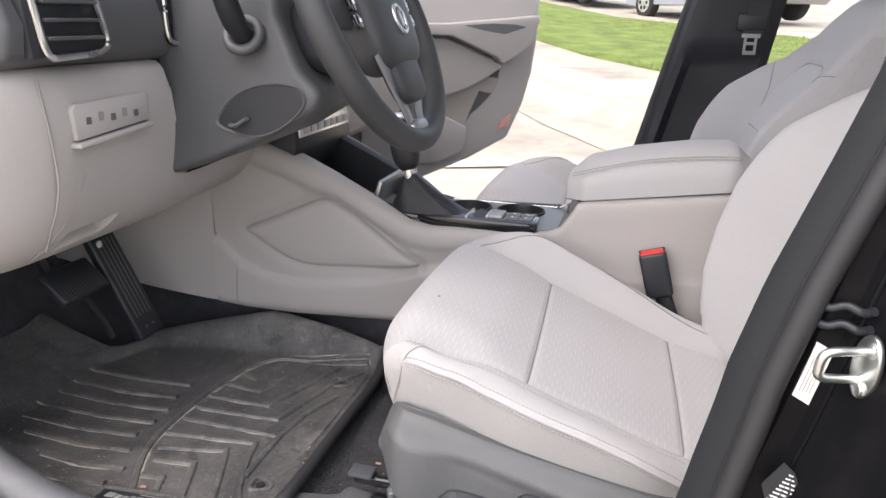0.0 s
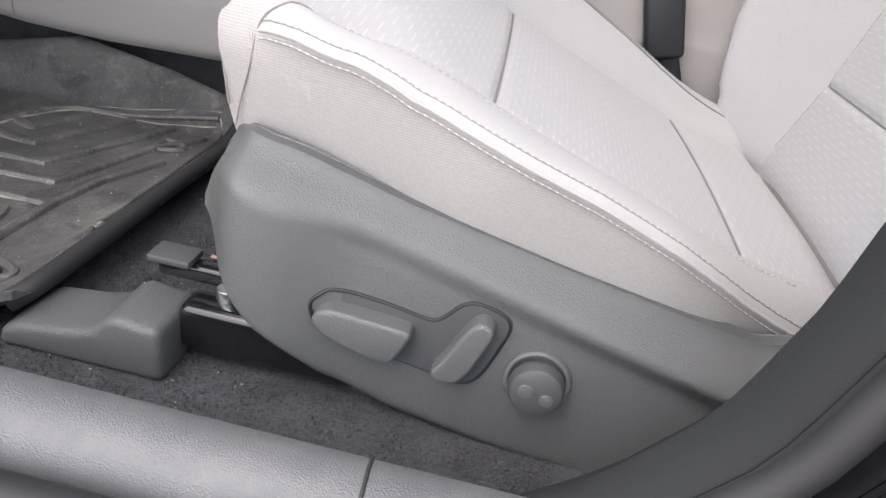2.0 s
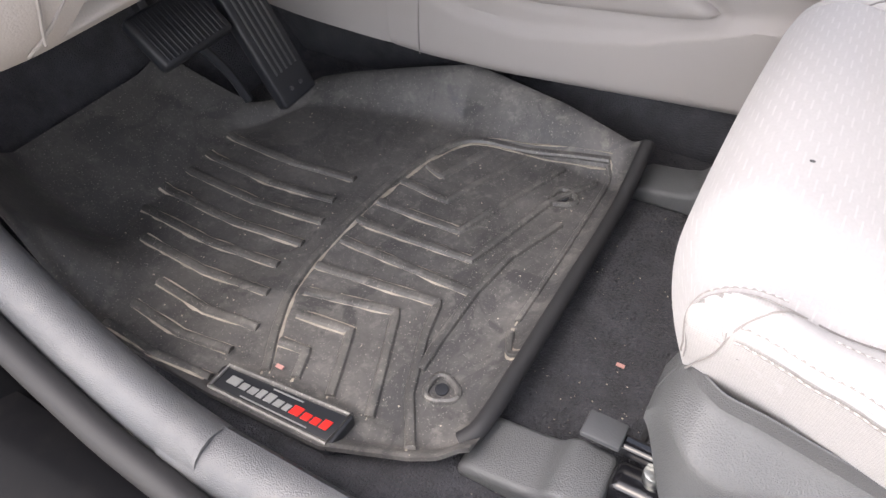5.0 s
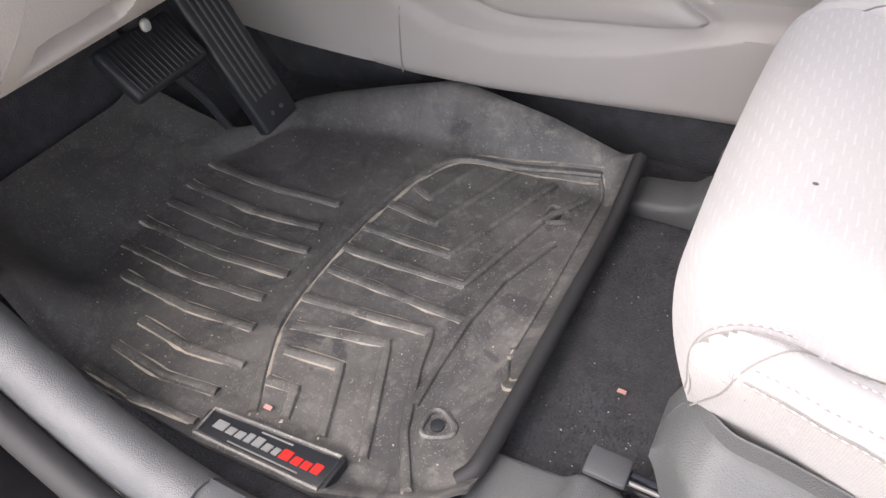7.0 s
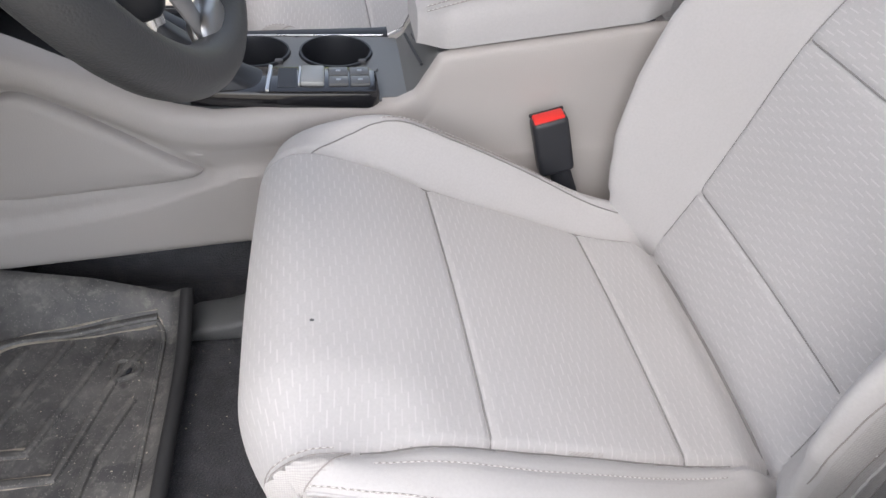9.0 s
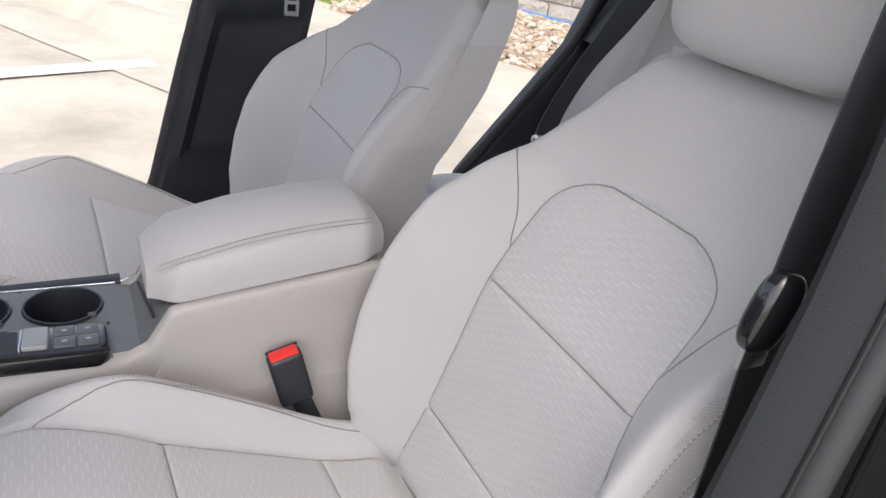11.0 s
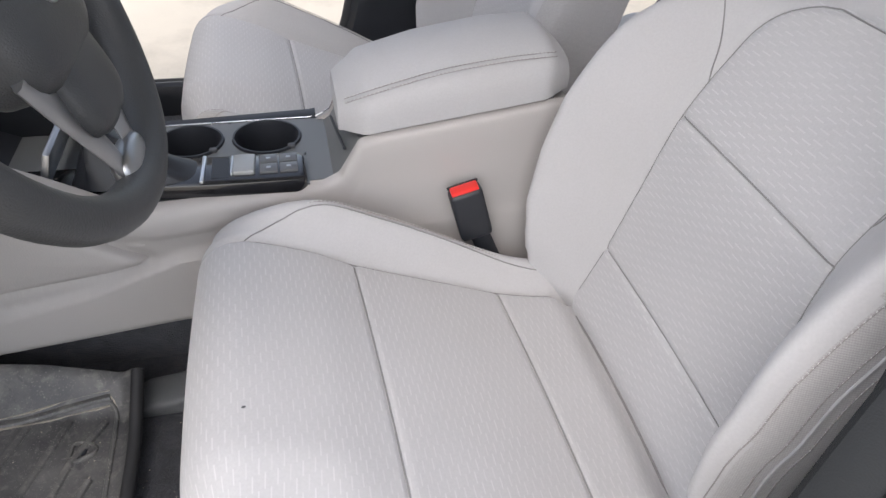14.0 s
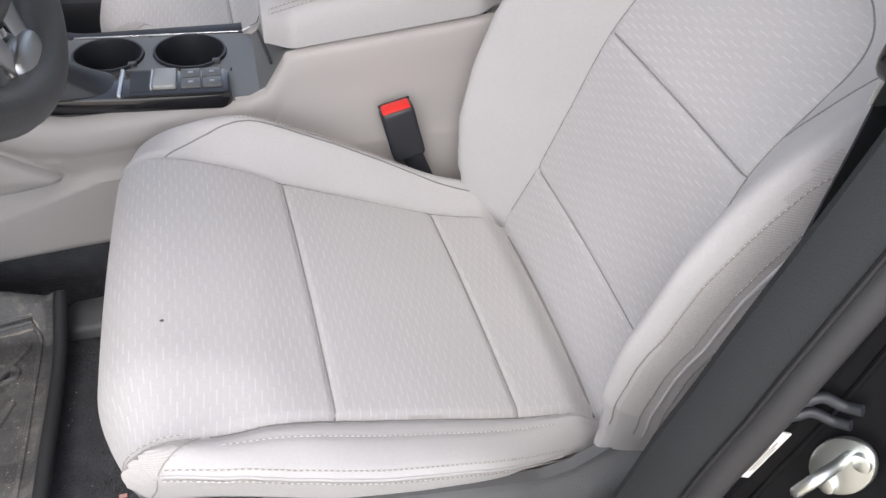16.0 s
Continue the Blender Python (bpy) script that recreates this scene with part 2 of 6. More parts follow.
KEY = material("satin_key", (0.34, 0.35, 0.35), 0.35, 0.3, spread=0.03, fine=600, bump=0.05)
HEADLINER = material("headliner", (0.55, 0.53, 0.50), 0.95, spread=0.03, fine=900, bump=0.3)
CONCRETE = material("concrete", (0.535, 0.480, 0.395), 0.85, spread=0.16, big=0.9, fine=60, bump=0.35, depth=0.004, dirt=(0.27, 0.235, 0.19), dirt_amount=0.75, dirt_scale=1.3)
KERB = material("kerb_concrete", (0.50, 0.45, 0.37), 0.85, spread=0.12, big=2.5, fine=70, bump=0.4, depth=0.004, dirt=(0.30, 0.27, 0.22), dirt_amount=0.6, dirt_scale=3)
LINE = material("road_paint", (0.62, 0.605, 0.57), 0.7, spread=0.08, big=5, fine=80, bump=0.2, dirt=(0.5, 0.45, 0.38), dirt_amount=0.9, dirt_scale=7)
GRASS = material("grass", (0.22, 0.29, 0.07), 0.9, spread=0.3, big=3, fine=60, bump=1.0, depth=0.03)
BLOCK = material("split_block", (0.42, 0.39, 0.35), 0.9, spread=0.15, big=5, fine=45, bump=1.0, depth=0.02)
MORTAR = material("mortar", (0.36, 0.34, 0.31), 0.95, spread=0.1)
STONE = material("river_stone", (0.42, 0.35, 0.28), 0.7, spread=0.1, big=8, fine=80, bump=0.2)
BLUE = material("blue_flashing", (0.12, 0.28, 0.55), 0.5)
GLASS = material("dark_glass", (0.02, 0.022, 0.025), 0.05, coat=0.5, fine=100, bump=0.0)
SILVER = material("silver_paint", (0.36, 0.37, 0.38), 0.3, 0.5, spread=0.03, coat=0.6, fine=300, bump=0.01)
TYRE = material("tyre", (0.025, 0.025, 0.025), 0.8)
AMBER = material("door_reflector", (0.60, 0.33, 0.29), 0.45)
TRIM = material("pillar_plastic", (0.021, 0.023, 0.025), 0.7, spread=0.08, fine=800, bump=0.6, depth=0.0005, kind="leather")
TRIM.node_tree.nodes["Principled BSDF"].inputs["Specular IOR Level"].default_value = 0.25

n = STONE.node_tree.nodes
tint = n.new("ShaderNodeNewGeometry")
shade = n.new("ShaderNodeValToRGB")
shade.color_ramp.elements[0].color = (0.26, 0.19, 0.13, 1)
shade.color_ramp.elements[1].color = (0.66, 0.60, 0.52, 1)
mid = shade.color_ramp.elements.new(0.5)
mid.color = (0.46, 0.36, 0.26, 1)
STONE.node_tree.links.new(tint.outputs["Random Per Island"], shade.inputs[0])
STONE.node_tree.links.new(shade.outputs[0], n["Principled BSDF"].inputs["Base Color"])


# ---- building helpers ----
def thing(name, label, category, at=(0, 0, 0), group="", kind=""):
    return tagged(put_at(new(name), at), label, category, group, kind)


def put_at(ob, at):
    ob.location = at
    return ob


def part(name, bm, mat, parent=None, label="", smooth=True, kind="", category=""):
    """Links a bmesh, in world places, as one mesh object under its parent."""
    me = bpy.data.meshes.new(name)
    bmesh.ops.recalc_face_normals(bm, faces=bm.faces)
    if parent is not None:
        base = Vector((0, 0, 0))
        up = parent
        while up is not None:
            base += Vector(up.location)
            up = up.parent
        for v in bm.verts:
            v.co -= base
    for f in bm.faces:
        f.smooth = smooth
    bm.to_mesh(me)
    bm.free()
    if smooth:
        me.set_sharp_from_angle(angle=radians(38))
    me.materials.append(mat)
    ob = new(name, me)
    ob.parent = parent
    return tagged(ob, label, category, "", kind)


def arc(pts, n, closed=False):
    """n points on a smooth curve through the given ones, evenly by chord."""
    p = [Vector(q) for q in pts]
    if closed:
        p = [p[-1]] + p + [p[0], p[1]]
    else:
        p = [2 * p[0] - p[1]] + p + [2 * p[-1] - p[-2]]
    fine = []
    for a, b, c, d in zip(p, p[1:], p[2:], p[3:]):
        for k in range(16):
            t = k / 16
            fine.append(0.5 * (2 * b + (c - a) * t + (2 * a - 5 * b + 4 * c - d) * t * t + (3 * b - a - 3 * c + d) * t ** 3))
    fine.append(p[-2])
    run = [0.0]
    for a, b in zip(fine, fine[1:]):
        run.append(run[-1] + (b - a).length)
    out, j = [], 0
    for k in range(n):
        want = run[-1] * k / (n if closed else n - 1)
        while j < len(run) - 2 and run[j + 1] < want:
            j += 1
        w = (want - run[j]) / max(run[j + 1] - run[j], 1e-9)
        out.append(fine[j].lerp(fine[j + 1], min(max(w, 0), 1)))
    return out


def loft(rings, caps=True, loop=True, uv=None, bm=None):
    """A skin over rings of equally many points. uv: one (u, v) for ring i, point j."""
    bm = bm or bmesh.new()
    rows = [[bm.verts.new(p) for p in ring] for ring in rings]
    count = len(rows[0])
    layer = bm.loops.layers.uv.new("UVMap") if uv else None
    for i in range(len(rows) - 1):
        for j in range(count if loop else count - 1):
            k = (j + 1) % count
            f = bm.faces.new((rows[i][j], rows[i][k], rows[i + 1][k], rows[i + 1][j]))
            if uv:
                for lp, (a, b) in zip(f.loops, ((i, j), (i, k), (i + 1, k), (i + 1, j))):
                    lp[layer].uv = uv(a, b)
    if caps and loop:
        bm.faces.new(rows[0][::-1])
        bm.faces.new(rows[-1])
    return bm


def sweep(path, radius, sides=8, bm=None, squash=1.0, up=(0, 0, 1), caps=True):
    """A tube along a path; radius a number or one for each point."""
    path = [Vector(p) for p in path]
    rings = []
    for i, p in enumerate(path):
        way = (path[min(i + 1, len(path) - 1)] - path[max(i - 1, 0)]).normalized()
        side = way.cross(Vector(up))
        side = side.normalized() if side.length > 1e-4 else way.orthogonal().normalized()
        top = side.cross(way).normalized()
        r = radius[i] if isinstance(radius, (list, tuple)) else radius
        rings.append([p + side * r * math.cos(2 * math.pi * k / sides) + top * r * squash * math.sin(2 * math.pi * k / sides) for k in range(sides)])
    return loft(rings, caps, bm=bm)


def box(x0, x1, y0, y1, z0, z1, bevel=0.004, segments=2, m=None, bm=None):
    b = bmesh.new()
    bmesh.ops.create_cube(b, size=1)
    for v in b.verts:
        v.co = Vector(((x0 + x1) / 2 + v.co.x * (x1 - x0), (y0 + y1) / 2 + v.co.y * (y1 - y0), (z0 + z1) / 2 + v.co.z * (z1 - z0)))
    if bevel:
        bmesh.ops.bevel(b, geom=b.edges[:], offset=bevel, segments=segments, profile=0.5, affect="EDGES")
    if m is not None:
        b.transform(m)
    if bm is not None:
        me = bpy.data.meshes.new("join")
        b.to_mesh(me)
        b.free()
        bm.from_mesh(me)
        bpy.data.meshes.remove(me)
        return bm
    return b


def slab(outline, axis, lo, hi, bevel=0.003, segments=2):
    """A plate: an outline of (a, b) drawn out along an axis from lo to hi. axis 'y' takes (x, z), 'z' takes (x, y), 'x' takes (y, z)."""
    def spot(a, b, c):
        return {"y": (a, c, b), "z": (a, b, c), "x": (c, a, b)}[axis]
    b = bmesh.new()
    low = [b.verts.new(spot(p[0], p[1], lo)) for p in outline]
    high = [b.verts.new(spot(p[0], p[1], hi)) for p in outline]
    b.faces.new(low[::-1])
    b.faces.new(high)
    for k in range(len(low)):
        j = (k + 1) % len(low)
        b.faces.new((low[k], low[j], high[j], high[k]))
    bmesh.ops.recalc_face_normals(b, faces=b.faces)
    if bevel:
        flat = [e for e in b.edges if e.calc_face_angle(0) > 0.6]
        bmesh.ops.bevel(b, geom=flat, offset=bevel, segments=segments, profile=0.5, affect="EDGES", clamp_overlap=True)
    return b


def disc(center, radius, depth, axis=(0, 0, 1), sides=32, bevel=0.0, radius2=None):
    b = bmesh.new()
    bmesh.ops.create_cone(b, cap_ends=True, segments=sides, radius1=radius, radius2=radius if radius2 is None else radius2, depth=depth)
    if bevel:
        bmesh.ops.bevel(b, geom=[e for e in b.edges if e.calc_face_angle(0) > 0.6], offset=bevel, segments=2, profile=0.5, affect="EDGES")
    b.transform(Matrix.Translation(center) @ Vector(axis).to_track_quat("Z", "Y").to_matrix().to_4x4())
    return b


def ring(center, radius, tube, axis=(0, 0, 1), sides=40, around=10, squash=1.0):
    turn = Matrix.Translation(center) @ Vector(axis).to_track_quat("Z", "Y").to_matrix().to_4x4()
    b = bmesh.new()
    rows = []
    for i in range(sides):
        a = 2 * math.pi * i / sides
        rows.append([b.verts.new(turn @ Vector(((radius + tube * math.cos(c)) * math.cos(a), (radius + tube * math.cos(c)) * math.sin(a), tube * squash * math.sin(c))))
                     for c in (2 * math.pi * k / around for k in range(around))])
    for i in range(sides):
        for k in range(around):
            b.faces.new((rows[i][k], rows[(i + 1) % sides][k], rows[(i + 1) % sides][(k + 1) % around], rows[i][(k + 1) % around]))
    return b


def soft_box(center, half, power=4.0, n=24, m=None):
    """A cushion-like block: a sphere squared off."""
    b = bmesh.new()
    bmesh.ops.create_uvsphere(b, u_segments=2 * n, v_segments=n, radius=1)
    for v in b.verts:
        d = v.co.normalized()
        r = (abs(d.x) ** power + abs(d.y) ** power + abs(d.z) ** power) ** (-1 / power)
        v.co = Vector((d.x * r * half[0], d.y * r * half[1], d.z * r * half[2]))
    b.transform(Matrix.Translation(center) @ (m or Matrix()))
    return b


def stitches(path, step=0.0042, length=0.0028, radius=0.0005, up=None):
    """A row of short thread stitches along a path of places."""
    b = bmesh.new()
    run = arc(path, max(4, int(sum((Vector(q) - Vector(p)).length for p, q in zip(path, path[1:])) / step) + 1))
    for p, q in zip(run, run[1:]):
        way = (q - p).normalized()
        sweep([p, p + way * length * 0.5, p + way * length], [radius * 0.6, radius, radius * 0.6], 5, bm=b)
    return b


def sewn(path, parent):
    """A sewn line: a thin dark furrow with a row of pale stitches over it."""
    run = [Vector(p) for p in path]
    part("furrow", sweep([p - Vector((0, 0, 0.0003)) for p in run], 0.00065, 6), SEAM, parent)
    part("stitching", stitches(run, 0.0050, 0.0034, 0.0006), THREAD, parent)


def mix(a, b, t):
    return a + (b - a) * t


def ease(a, b, x):
    t = min(max((x - a) / (b - a), 0), 1)
    return t * t * (3 - 2 * t)


# ---- front seats ----
SEAT_Y = 1.037          # middle of the driver's seat
CENTRE = 1.385          # middle of the car


class Skin:
    """A padded surface: a side profile in x and z, and a rise d(y, x, z) along its normal."""

    def __init__(self, pts, rise, n=400):
        self.p = [Vector((q[0], 0, q[1])) for q in arc([(x, z, 0) for x, z in pts], n)]
        self.n, self.rise = n, rise
        self.step = sum((a - b).length for a, b in zip(self.p, self.p[1:])) / (n - 1)

    def base(self, u):
        u = min(max(u, 0), self.n - 1.001)
        i = int(u)
        p = self.p[i].lerp(self.p[i + 1], u - i)
        way = (self.p[min(i + 2, self.n - 1)] - self.p[max(i - 1, 0)]).normalized()
        return p, Vector((-way.z, 0, way.x))

    def at(self, u, y, lift=0.0):
        p, up = self.base(u)
        q = p + up * (self.rise(y, p.x, p.z, u * self.step) + lift)
        return Vector((q.x, y + SEAT_Y, q.z))

    def find(self, x=None, z=None):
        """The place along the profile nearest to an x, or where it first climbs past a z."""
        if z is None:
            return min(range(self.n), key=lambda i: abs(self.p[i].x - x))
        return next((i for i in range(self.n) if self.p[i].z >= z), self.n - 1)


def insert_edge(x):
    """Where the cushion's dashed cloth ends towards the door: further out round the front corner, closing in towards the back."""
    return float(np.interp(x, (-0.20, -0.155, -0.143, -0.12, -0.095, -0.05, 0.0, 0.09, 0.18, 0.30), (-0.198, -0.195, -0.190, -0.186, -0.183, -0.174, -0.167, -0.160, -0.154, -0.150)))


def cushion_out(x):
    """The cushion's outer edge, where its piped seam runs."""
    return float(np.interp(x, (-0.19, -0.15, -0.12, -0.10, -0.05, 0.0, 0.04, 0.08, 0.135, 0.165, 0.20, 0.25, 0.37), (-0.200, -0.203, -0.207, -0.211, -0.218, -0.221, -0.222, -0.220, -0.214, -0.208, -0.198, -0.186, -0.180)))


def cushion_side(x, z):
    """The cloth side of the cushion, drawn in under its piped seam."""
    top = float(np.interp(x, (-0.12, -0.10, -0.05, 0.0, 0.04, 0.08, 0.135, 0.165, 0.25, 0.37), (0.632, 0.634, 0.625, 0.605, 0.597, 0.583, 0.562, 0.547, 0.520, 0.51)))
    return cushion_out(x) + 0.030 * (max(0.0, top - z) / 0.09) ** 1.4


def cushion_rise(y, x, z, s):
    """The seat's insert with its two cross seams, the flat outer roll and the higher bolster beside the console."""
    front = ease(0.10, 0.20, s)
    lo = insert_edge(x)
    d = 0.004 * math.cos(y * 9) - 0.020 * ease(0.235, 0.285, x) ** 2
    d -= 0.016 * ease(0.11, 0.188, -y) * (1 - ease(-0.09, -0.01, x)) * front
    if y > 0.165:
        top = sum(float(np.interp(x + k, (-0.15, -0.13, -0.10, -0.065, -0.03, 0.03, 0.08, 0.19, 0.3), (-0.008, 0.0, 0.022, 0.043, 0.049, 0.047, 0.042, 0.030, 0.022))) for k in (-0.02, -0.01, 0, 0.01, 0.02)) / 5
        top = mix(-0.012, top, front)
        t = (y - 0.165) / 0.062
        d += top * ease(0, 0.6, t) - 0.006 * math.exp(-((y - 0.165) / 0.0045) ** 2) * front
        return d - 0.035 * max(0, (t - 0.62) / 0.38) ** 2
    corner = -2.06 * max(0.0, -y - 0.12) ** 1.66
    if y >= lo:
        for seam in (0.0, 0.184):
            d -= 0.0030 * math.exp(-((x - seam + 0.045 * y) / 0.0040) ** 2) * front
        d -= 0.006 * math.exp(-((y - 0.165) / 0.0045) ** 2) * front
        d -= 0.005 * math.exp(-((y - lo) / 0.0045) ** 2) * front * ease(-0.11, -0.06, x)
        return d + corner * (1 - front)
    edge = float(np.interp(x, (-0.17, -0.14, -0.10, -0.065, -0.03, 0.0, 0.04, 0.08, 0.135, 0.165, 0.20, 0.24), (-0.017, -0.013, -0.004, 0.0, -0.0045, -0.001, 0.002, 0.005, 0.004, 0.0, -0.008, -0.018)))
    t = min((lo - y) / max(lo - cushion_out(x), 0.008), 1.0)
    roll = edge * ease(0.15, 1.0, t) + 0.0065 * math.sin(t * math.pi) - 0.004 * max(0, (t - 0.85) / 0.15) ** 2
    roll -= 0.005 * math.exp(-((y - lo) / 0.0045) ** 2) * ease(-0.11, -0.06, x)
    roll -= 0.0016 * math.exp(-((t - 0.36) / 0.05) ** 2) * ease(-0.10, -0.05, x)
    return d + mix(corner, roll, front)


CUSHION = Skin([(-0.140, 0.490), (-0.164, 0.535), (-0.181, 0.585), (-0.182, 0.628), (-0.164, 0.658), (-0.128, 0.668), (-0.06, 0.646), (0, 0.615),
                (0.1, 0.575), (0.19, 0.541), (0.27, 0.527), (0.37, 0.525)], cushion_rise)


def back_rear(z):
    """Where the flank of the backrest ends at the rear."""
    return float(np.interp(z, (0.46, 0.60, 0.82, 0.935, 1.045, 1.075), (0.375, 0.395, 0.455, 0.535, 0.590, 0.603)))


def insert_half(z):
    """Half the width of the backrest's cloth insert, which closes in an arch at the top."""
    w = float(np.interp(z, (0.5, 0.61, 0.81, 0.90), (0.158, 0.150, 0.131, 0.130)))
    if z > 0.885:
        k = min((z - 0.885) / 0.063, 1)
        w *= (1 - k ** 2.6) ** (1 / 2.6)
    return w


def back_half(z):
    return float(np.interp(z, (0.5, 0.62, 0.72, 0.85, 0.92, 0.98, 1.03, 1.06, 1.085), (0.214, 0.240, 0.248, 0.244, 0.230, 0.211, 0.195, 0.176, 0.142)))


def low_back_rise(y, x, z, s):
    """The passenger's backrest: its bolster beside the console stands lower."""
    return back_rise(y, x, z, s, 0.40)


def back_rise(y, x, z, s, low=1.0):
    if x > 0.552:
        return -0.012 * (abs(y) / 0.2) ** 4
    w, half = insert_half(z), back_half(z)
    a = abs(y)
    d = -0.006 * math.cos(y * 8)
    height = float(np.interp(z, (0.5, 0.53, 0.58, 0.63, 0.70, 0.77, 0.84, 0.89, 0.94, 1.0), (0.018, 0.054, 0.081, 0.094, 0.099, 0.094, 0.075, 0.048, 0.018, 0.0)))
    if y < 0:
        height *= low * float(np.interp(z, (0.5, 0.56, 0.62, 0.68), (0.45, 0.62, 0.90, 1.0)))
    gap = a - w
    lower = max(w, float(np.interp(z, (0.9, 0.97, 1.04), (0.128, 0.10, 0.05))))
    t = (a - lower) / max(half - lower, 0.01)
    if t > 0:
        d += height * ease(0, 0.75, t) - (0.060 if y > 0 or low == 1.0 else 0.035) * max(0, (t - 0.62) / 0.38) ** 2.2
    if z < 0.97:
        k = max(0, (z - 0.885) / 0.063)
        near = gap if z < 0.885 else (((a / 0.130) ** 2.6 + k ** 2.6) ** (1 / 2.6) - 1) * 0.085
        d -= 0.0036 * math.exp(-(near / 0.0038) ** 2)
        if a < w:
            for seam in (0.612, 0.804):
                d -= 0.0032 * math.exp(-((z - seam) / 0.0034) ** 2)
    return d


BACK = Skin([(0.300, 0.46), (0.279, 0.515), (0.290, 0.56), (0.306, 0.612), (0.326, 0.70), (0.350, 0.804), (0.392, 0.88), (0.434, 0.94), (0.478, 1.01),
             (0.516, 1.058), (0.545, 1.079), (0.570, 1.086), (0.590, 1.083), (0.602, 1.070)], back_rise)
LOW_BACK = Skin([(q.x, q.z) for q in BACK.p[::8]] + [(BACK.p[-1].x, BACK.p[-1].z)], low_back_rise)


def skin_mesh(skin, us, span, thick, uv_shift=0.0, behind=None, flank=None):
    """The closed volume of a padded surface: the front with its relief, plain sides and a plain back."""
    cols = np.linspace(-1, 1, 150)
    rings = []
    for u in us:
        lo, hi = span(u)
        face = [skin.at(u, mix(lo, hi, (c + 1) / 2)) for c in cols]
        p, up = skin.base(u)
        deep = thick(u)
        rear = []
        for c, k in ((0.998, 0.6), (0.99, 0.95), (0.9, 1), (0.5, 1), (0, 1), (-0.5, 1), (-0.8, 1), (-0.99, 0.95), (-0.994, 0.75), (-0.998, 0.5), (-1, 0.25)):
            q = p - up * deep * k
            if behind:
                z = min(p.z, 1.075)
                q = Vector((max(mix(p.x, behind(z), k), p.x) + 0.035 * (1 - c * c) * (1 - ease(0.98, 1.07, z)), 0, mix(p.z, z, k)))
            y = mix(lo, hi, (c + 1) / 2)
            if flank and c < -0.9:
                q = face[0].lerp(p - up * deep, k)
                y = flank(q.x, q.z)
            rear.append(Vector((q.x, y + SEAT_Y, q.z)))
        rings.append(face + rear)
    us = list(us)

    def uv(i, j):
        lo, hi = span(us[i])
        c = cols[j] if j < len(cols) else 0
        return (us[i] * skin.step + uv_shift, mix(lo, hi, (c + 1) / 2))
    bm = loft(rings, uv=uv)
    bmesh.ops.recalc_face_normals(bm, faces=bm.faces)
    return bm


def on_skin(skin, pairs, lift=0.0, n=40):
    return [skin.at(q.x, q.y, lift) for q in arc([(u, y, 0) for u, y in pairs], n)]


def two_cloths(ob, second, inside):
    """Gives the faces inside the insert the second cloth."""
    ob.data.materials.append(second)
    for f in ob.data.polygons:
        if inside(f.center):
            f.material_index = 1


def make_back(seat, skin, sewn_sides=(-1, 1)):
    """The backrest with its seams, under its seat."""
    off = Vector(seat.location)
    n = skin.n
    us = np.linspace(0, n - 1.01, 260)
    back = part("backrest", skin_mesh(skin, us, lambda u: (-back_half(skin.base(u)[0].z), back_half(skin.base(u)[0].z)), lambda u: 0.1,
        behind=back_rear), CLOTH, seat, "light grey backrest with raised side bolsters")
    two_cloths(back, DASHED, lambda c: abs(c.y) < insert_half(c.z + off.z) and c.z + off.z < 0.948 and c.x + off.x < 0.47)
    for z in (0.612, 0.804):
        u, w = skin.find(z=z), insert_half(z)
        part("seam", sweep(on_skin(skin, [(u, -w * 0.985), (u, -w / 3), (u, w / 3), (u, w * 0.985)], 0.0003), 0.0010, 6), SEAM_AND_SHADE, back)
    arch = []
    for z in np.linspace(0.54, 0.885, 12):
        arch.append((skin.find(z=z), -insert_half(z)))
    for a in np.linspace(0.12, math.pi / 2 - 0.05, 10):
        arch.append((skin.find(z=0.885 + 0.063 * math.sin(a) ** (2 / 2.6)), -0.130 * math.cos(a) ** (2 / 2.6)))
    arch += [(u, -y) for u, y in arch[::-1]]
    part("seam", sweep(on_skin(skin, arch, 0.0003, 160), 0.0008, 6), SEAM_AND_SHADE, back)
    for side in (-1, 1):
        # the seam that climbs from the insert to the shoulder, and the bolster's stitching
        u0 = skin.find(z=0.862)
        part("seam", sweep(on_skin(skin, [(u0 - 12, side * 0.130), (u0 + 12, side * 0.150), (u0 + 32, side * 0.178), (u0 + 46, side * 0.212)], 0.0003), 0.0008, 6), SEAM_AND_SHADE, back)
        if side not in sewn_sides:
            continue
        # a row of stitches round the bolster's edge, and the piped seam further back on the flank
        for inset, back_by, kind in ((0.0185, 0.0, "row"), (0.0050, 0.0, "piping"), (0.0080, 0.0, "row"), (0.0020, 0.0, "row")):
            line = []
            for z in np.linspace(0.580, 0.905, 90):
                p = skin.at(skin.find(z=z), side * (back_half(z) - inset), 0.0004)
                line.append(Vector((p.x + back_by, p.y + side * (0.0007 if back_by else 0), p.z)))
            if kind == "piping":
                part("piping", sweep(line, 0.0015, 8), CLOTH, back)
            else:
                sewn(line, back)
    # the darker cloth behind, and the ribbed cloth on the flanks
    back.data.materials.append(CLOTH_BACK)
    back.data.materials.append(CLOTH_SIDE)
    for f in back.data.polygons:
        if f.center.x + off.x > back_rear(f.center.z + off.z) - 0.002 and f.center.z + off.z < 1.06:
            f.material_index = 2
        elif abs(f.center.y) > back_half(f.center.z + off.z) - 0.0185 and f.center.z + off.z < 1.0:
            f.material_index = 3
    return back


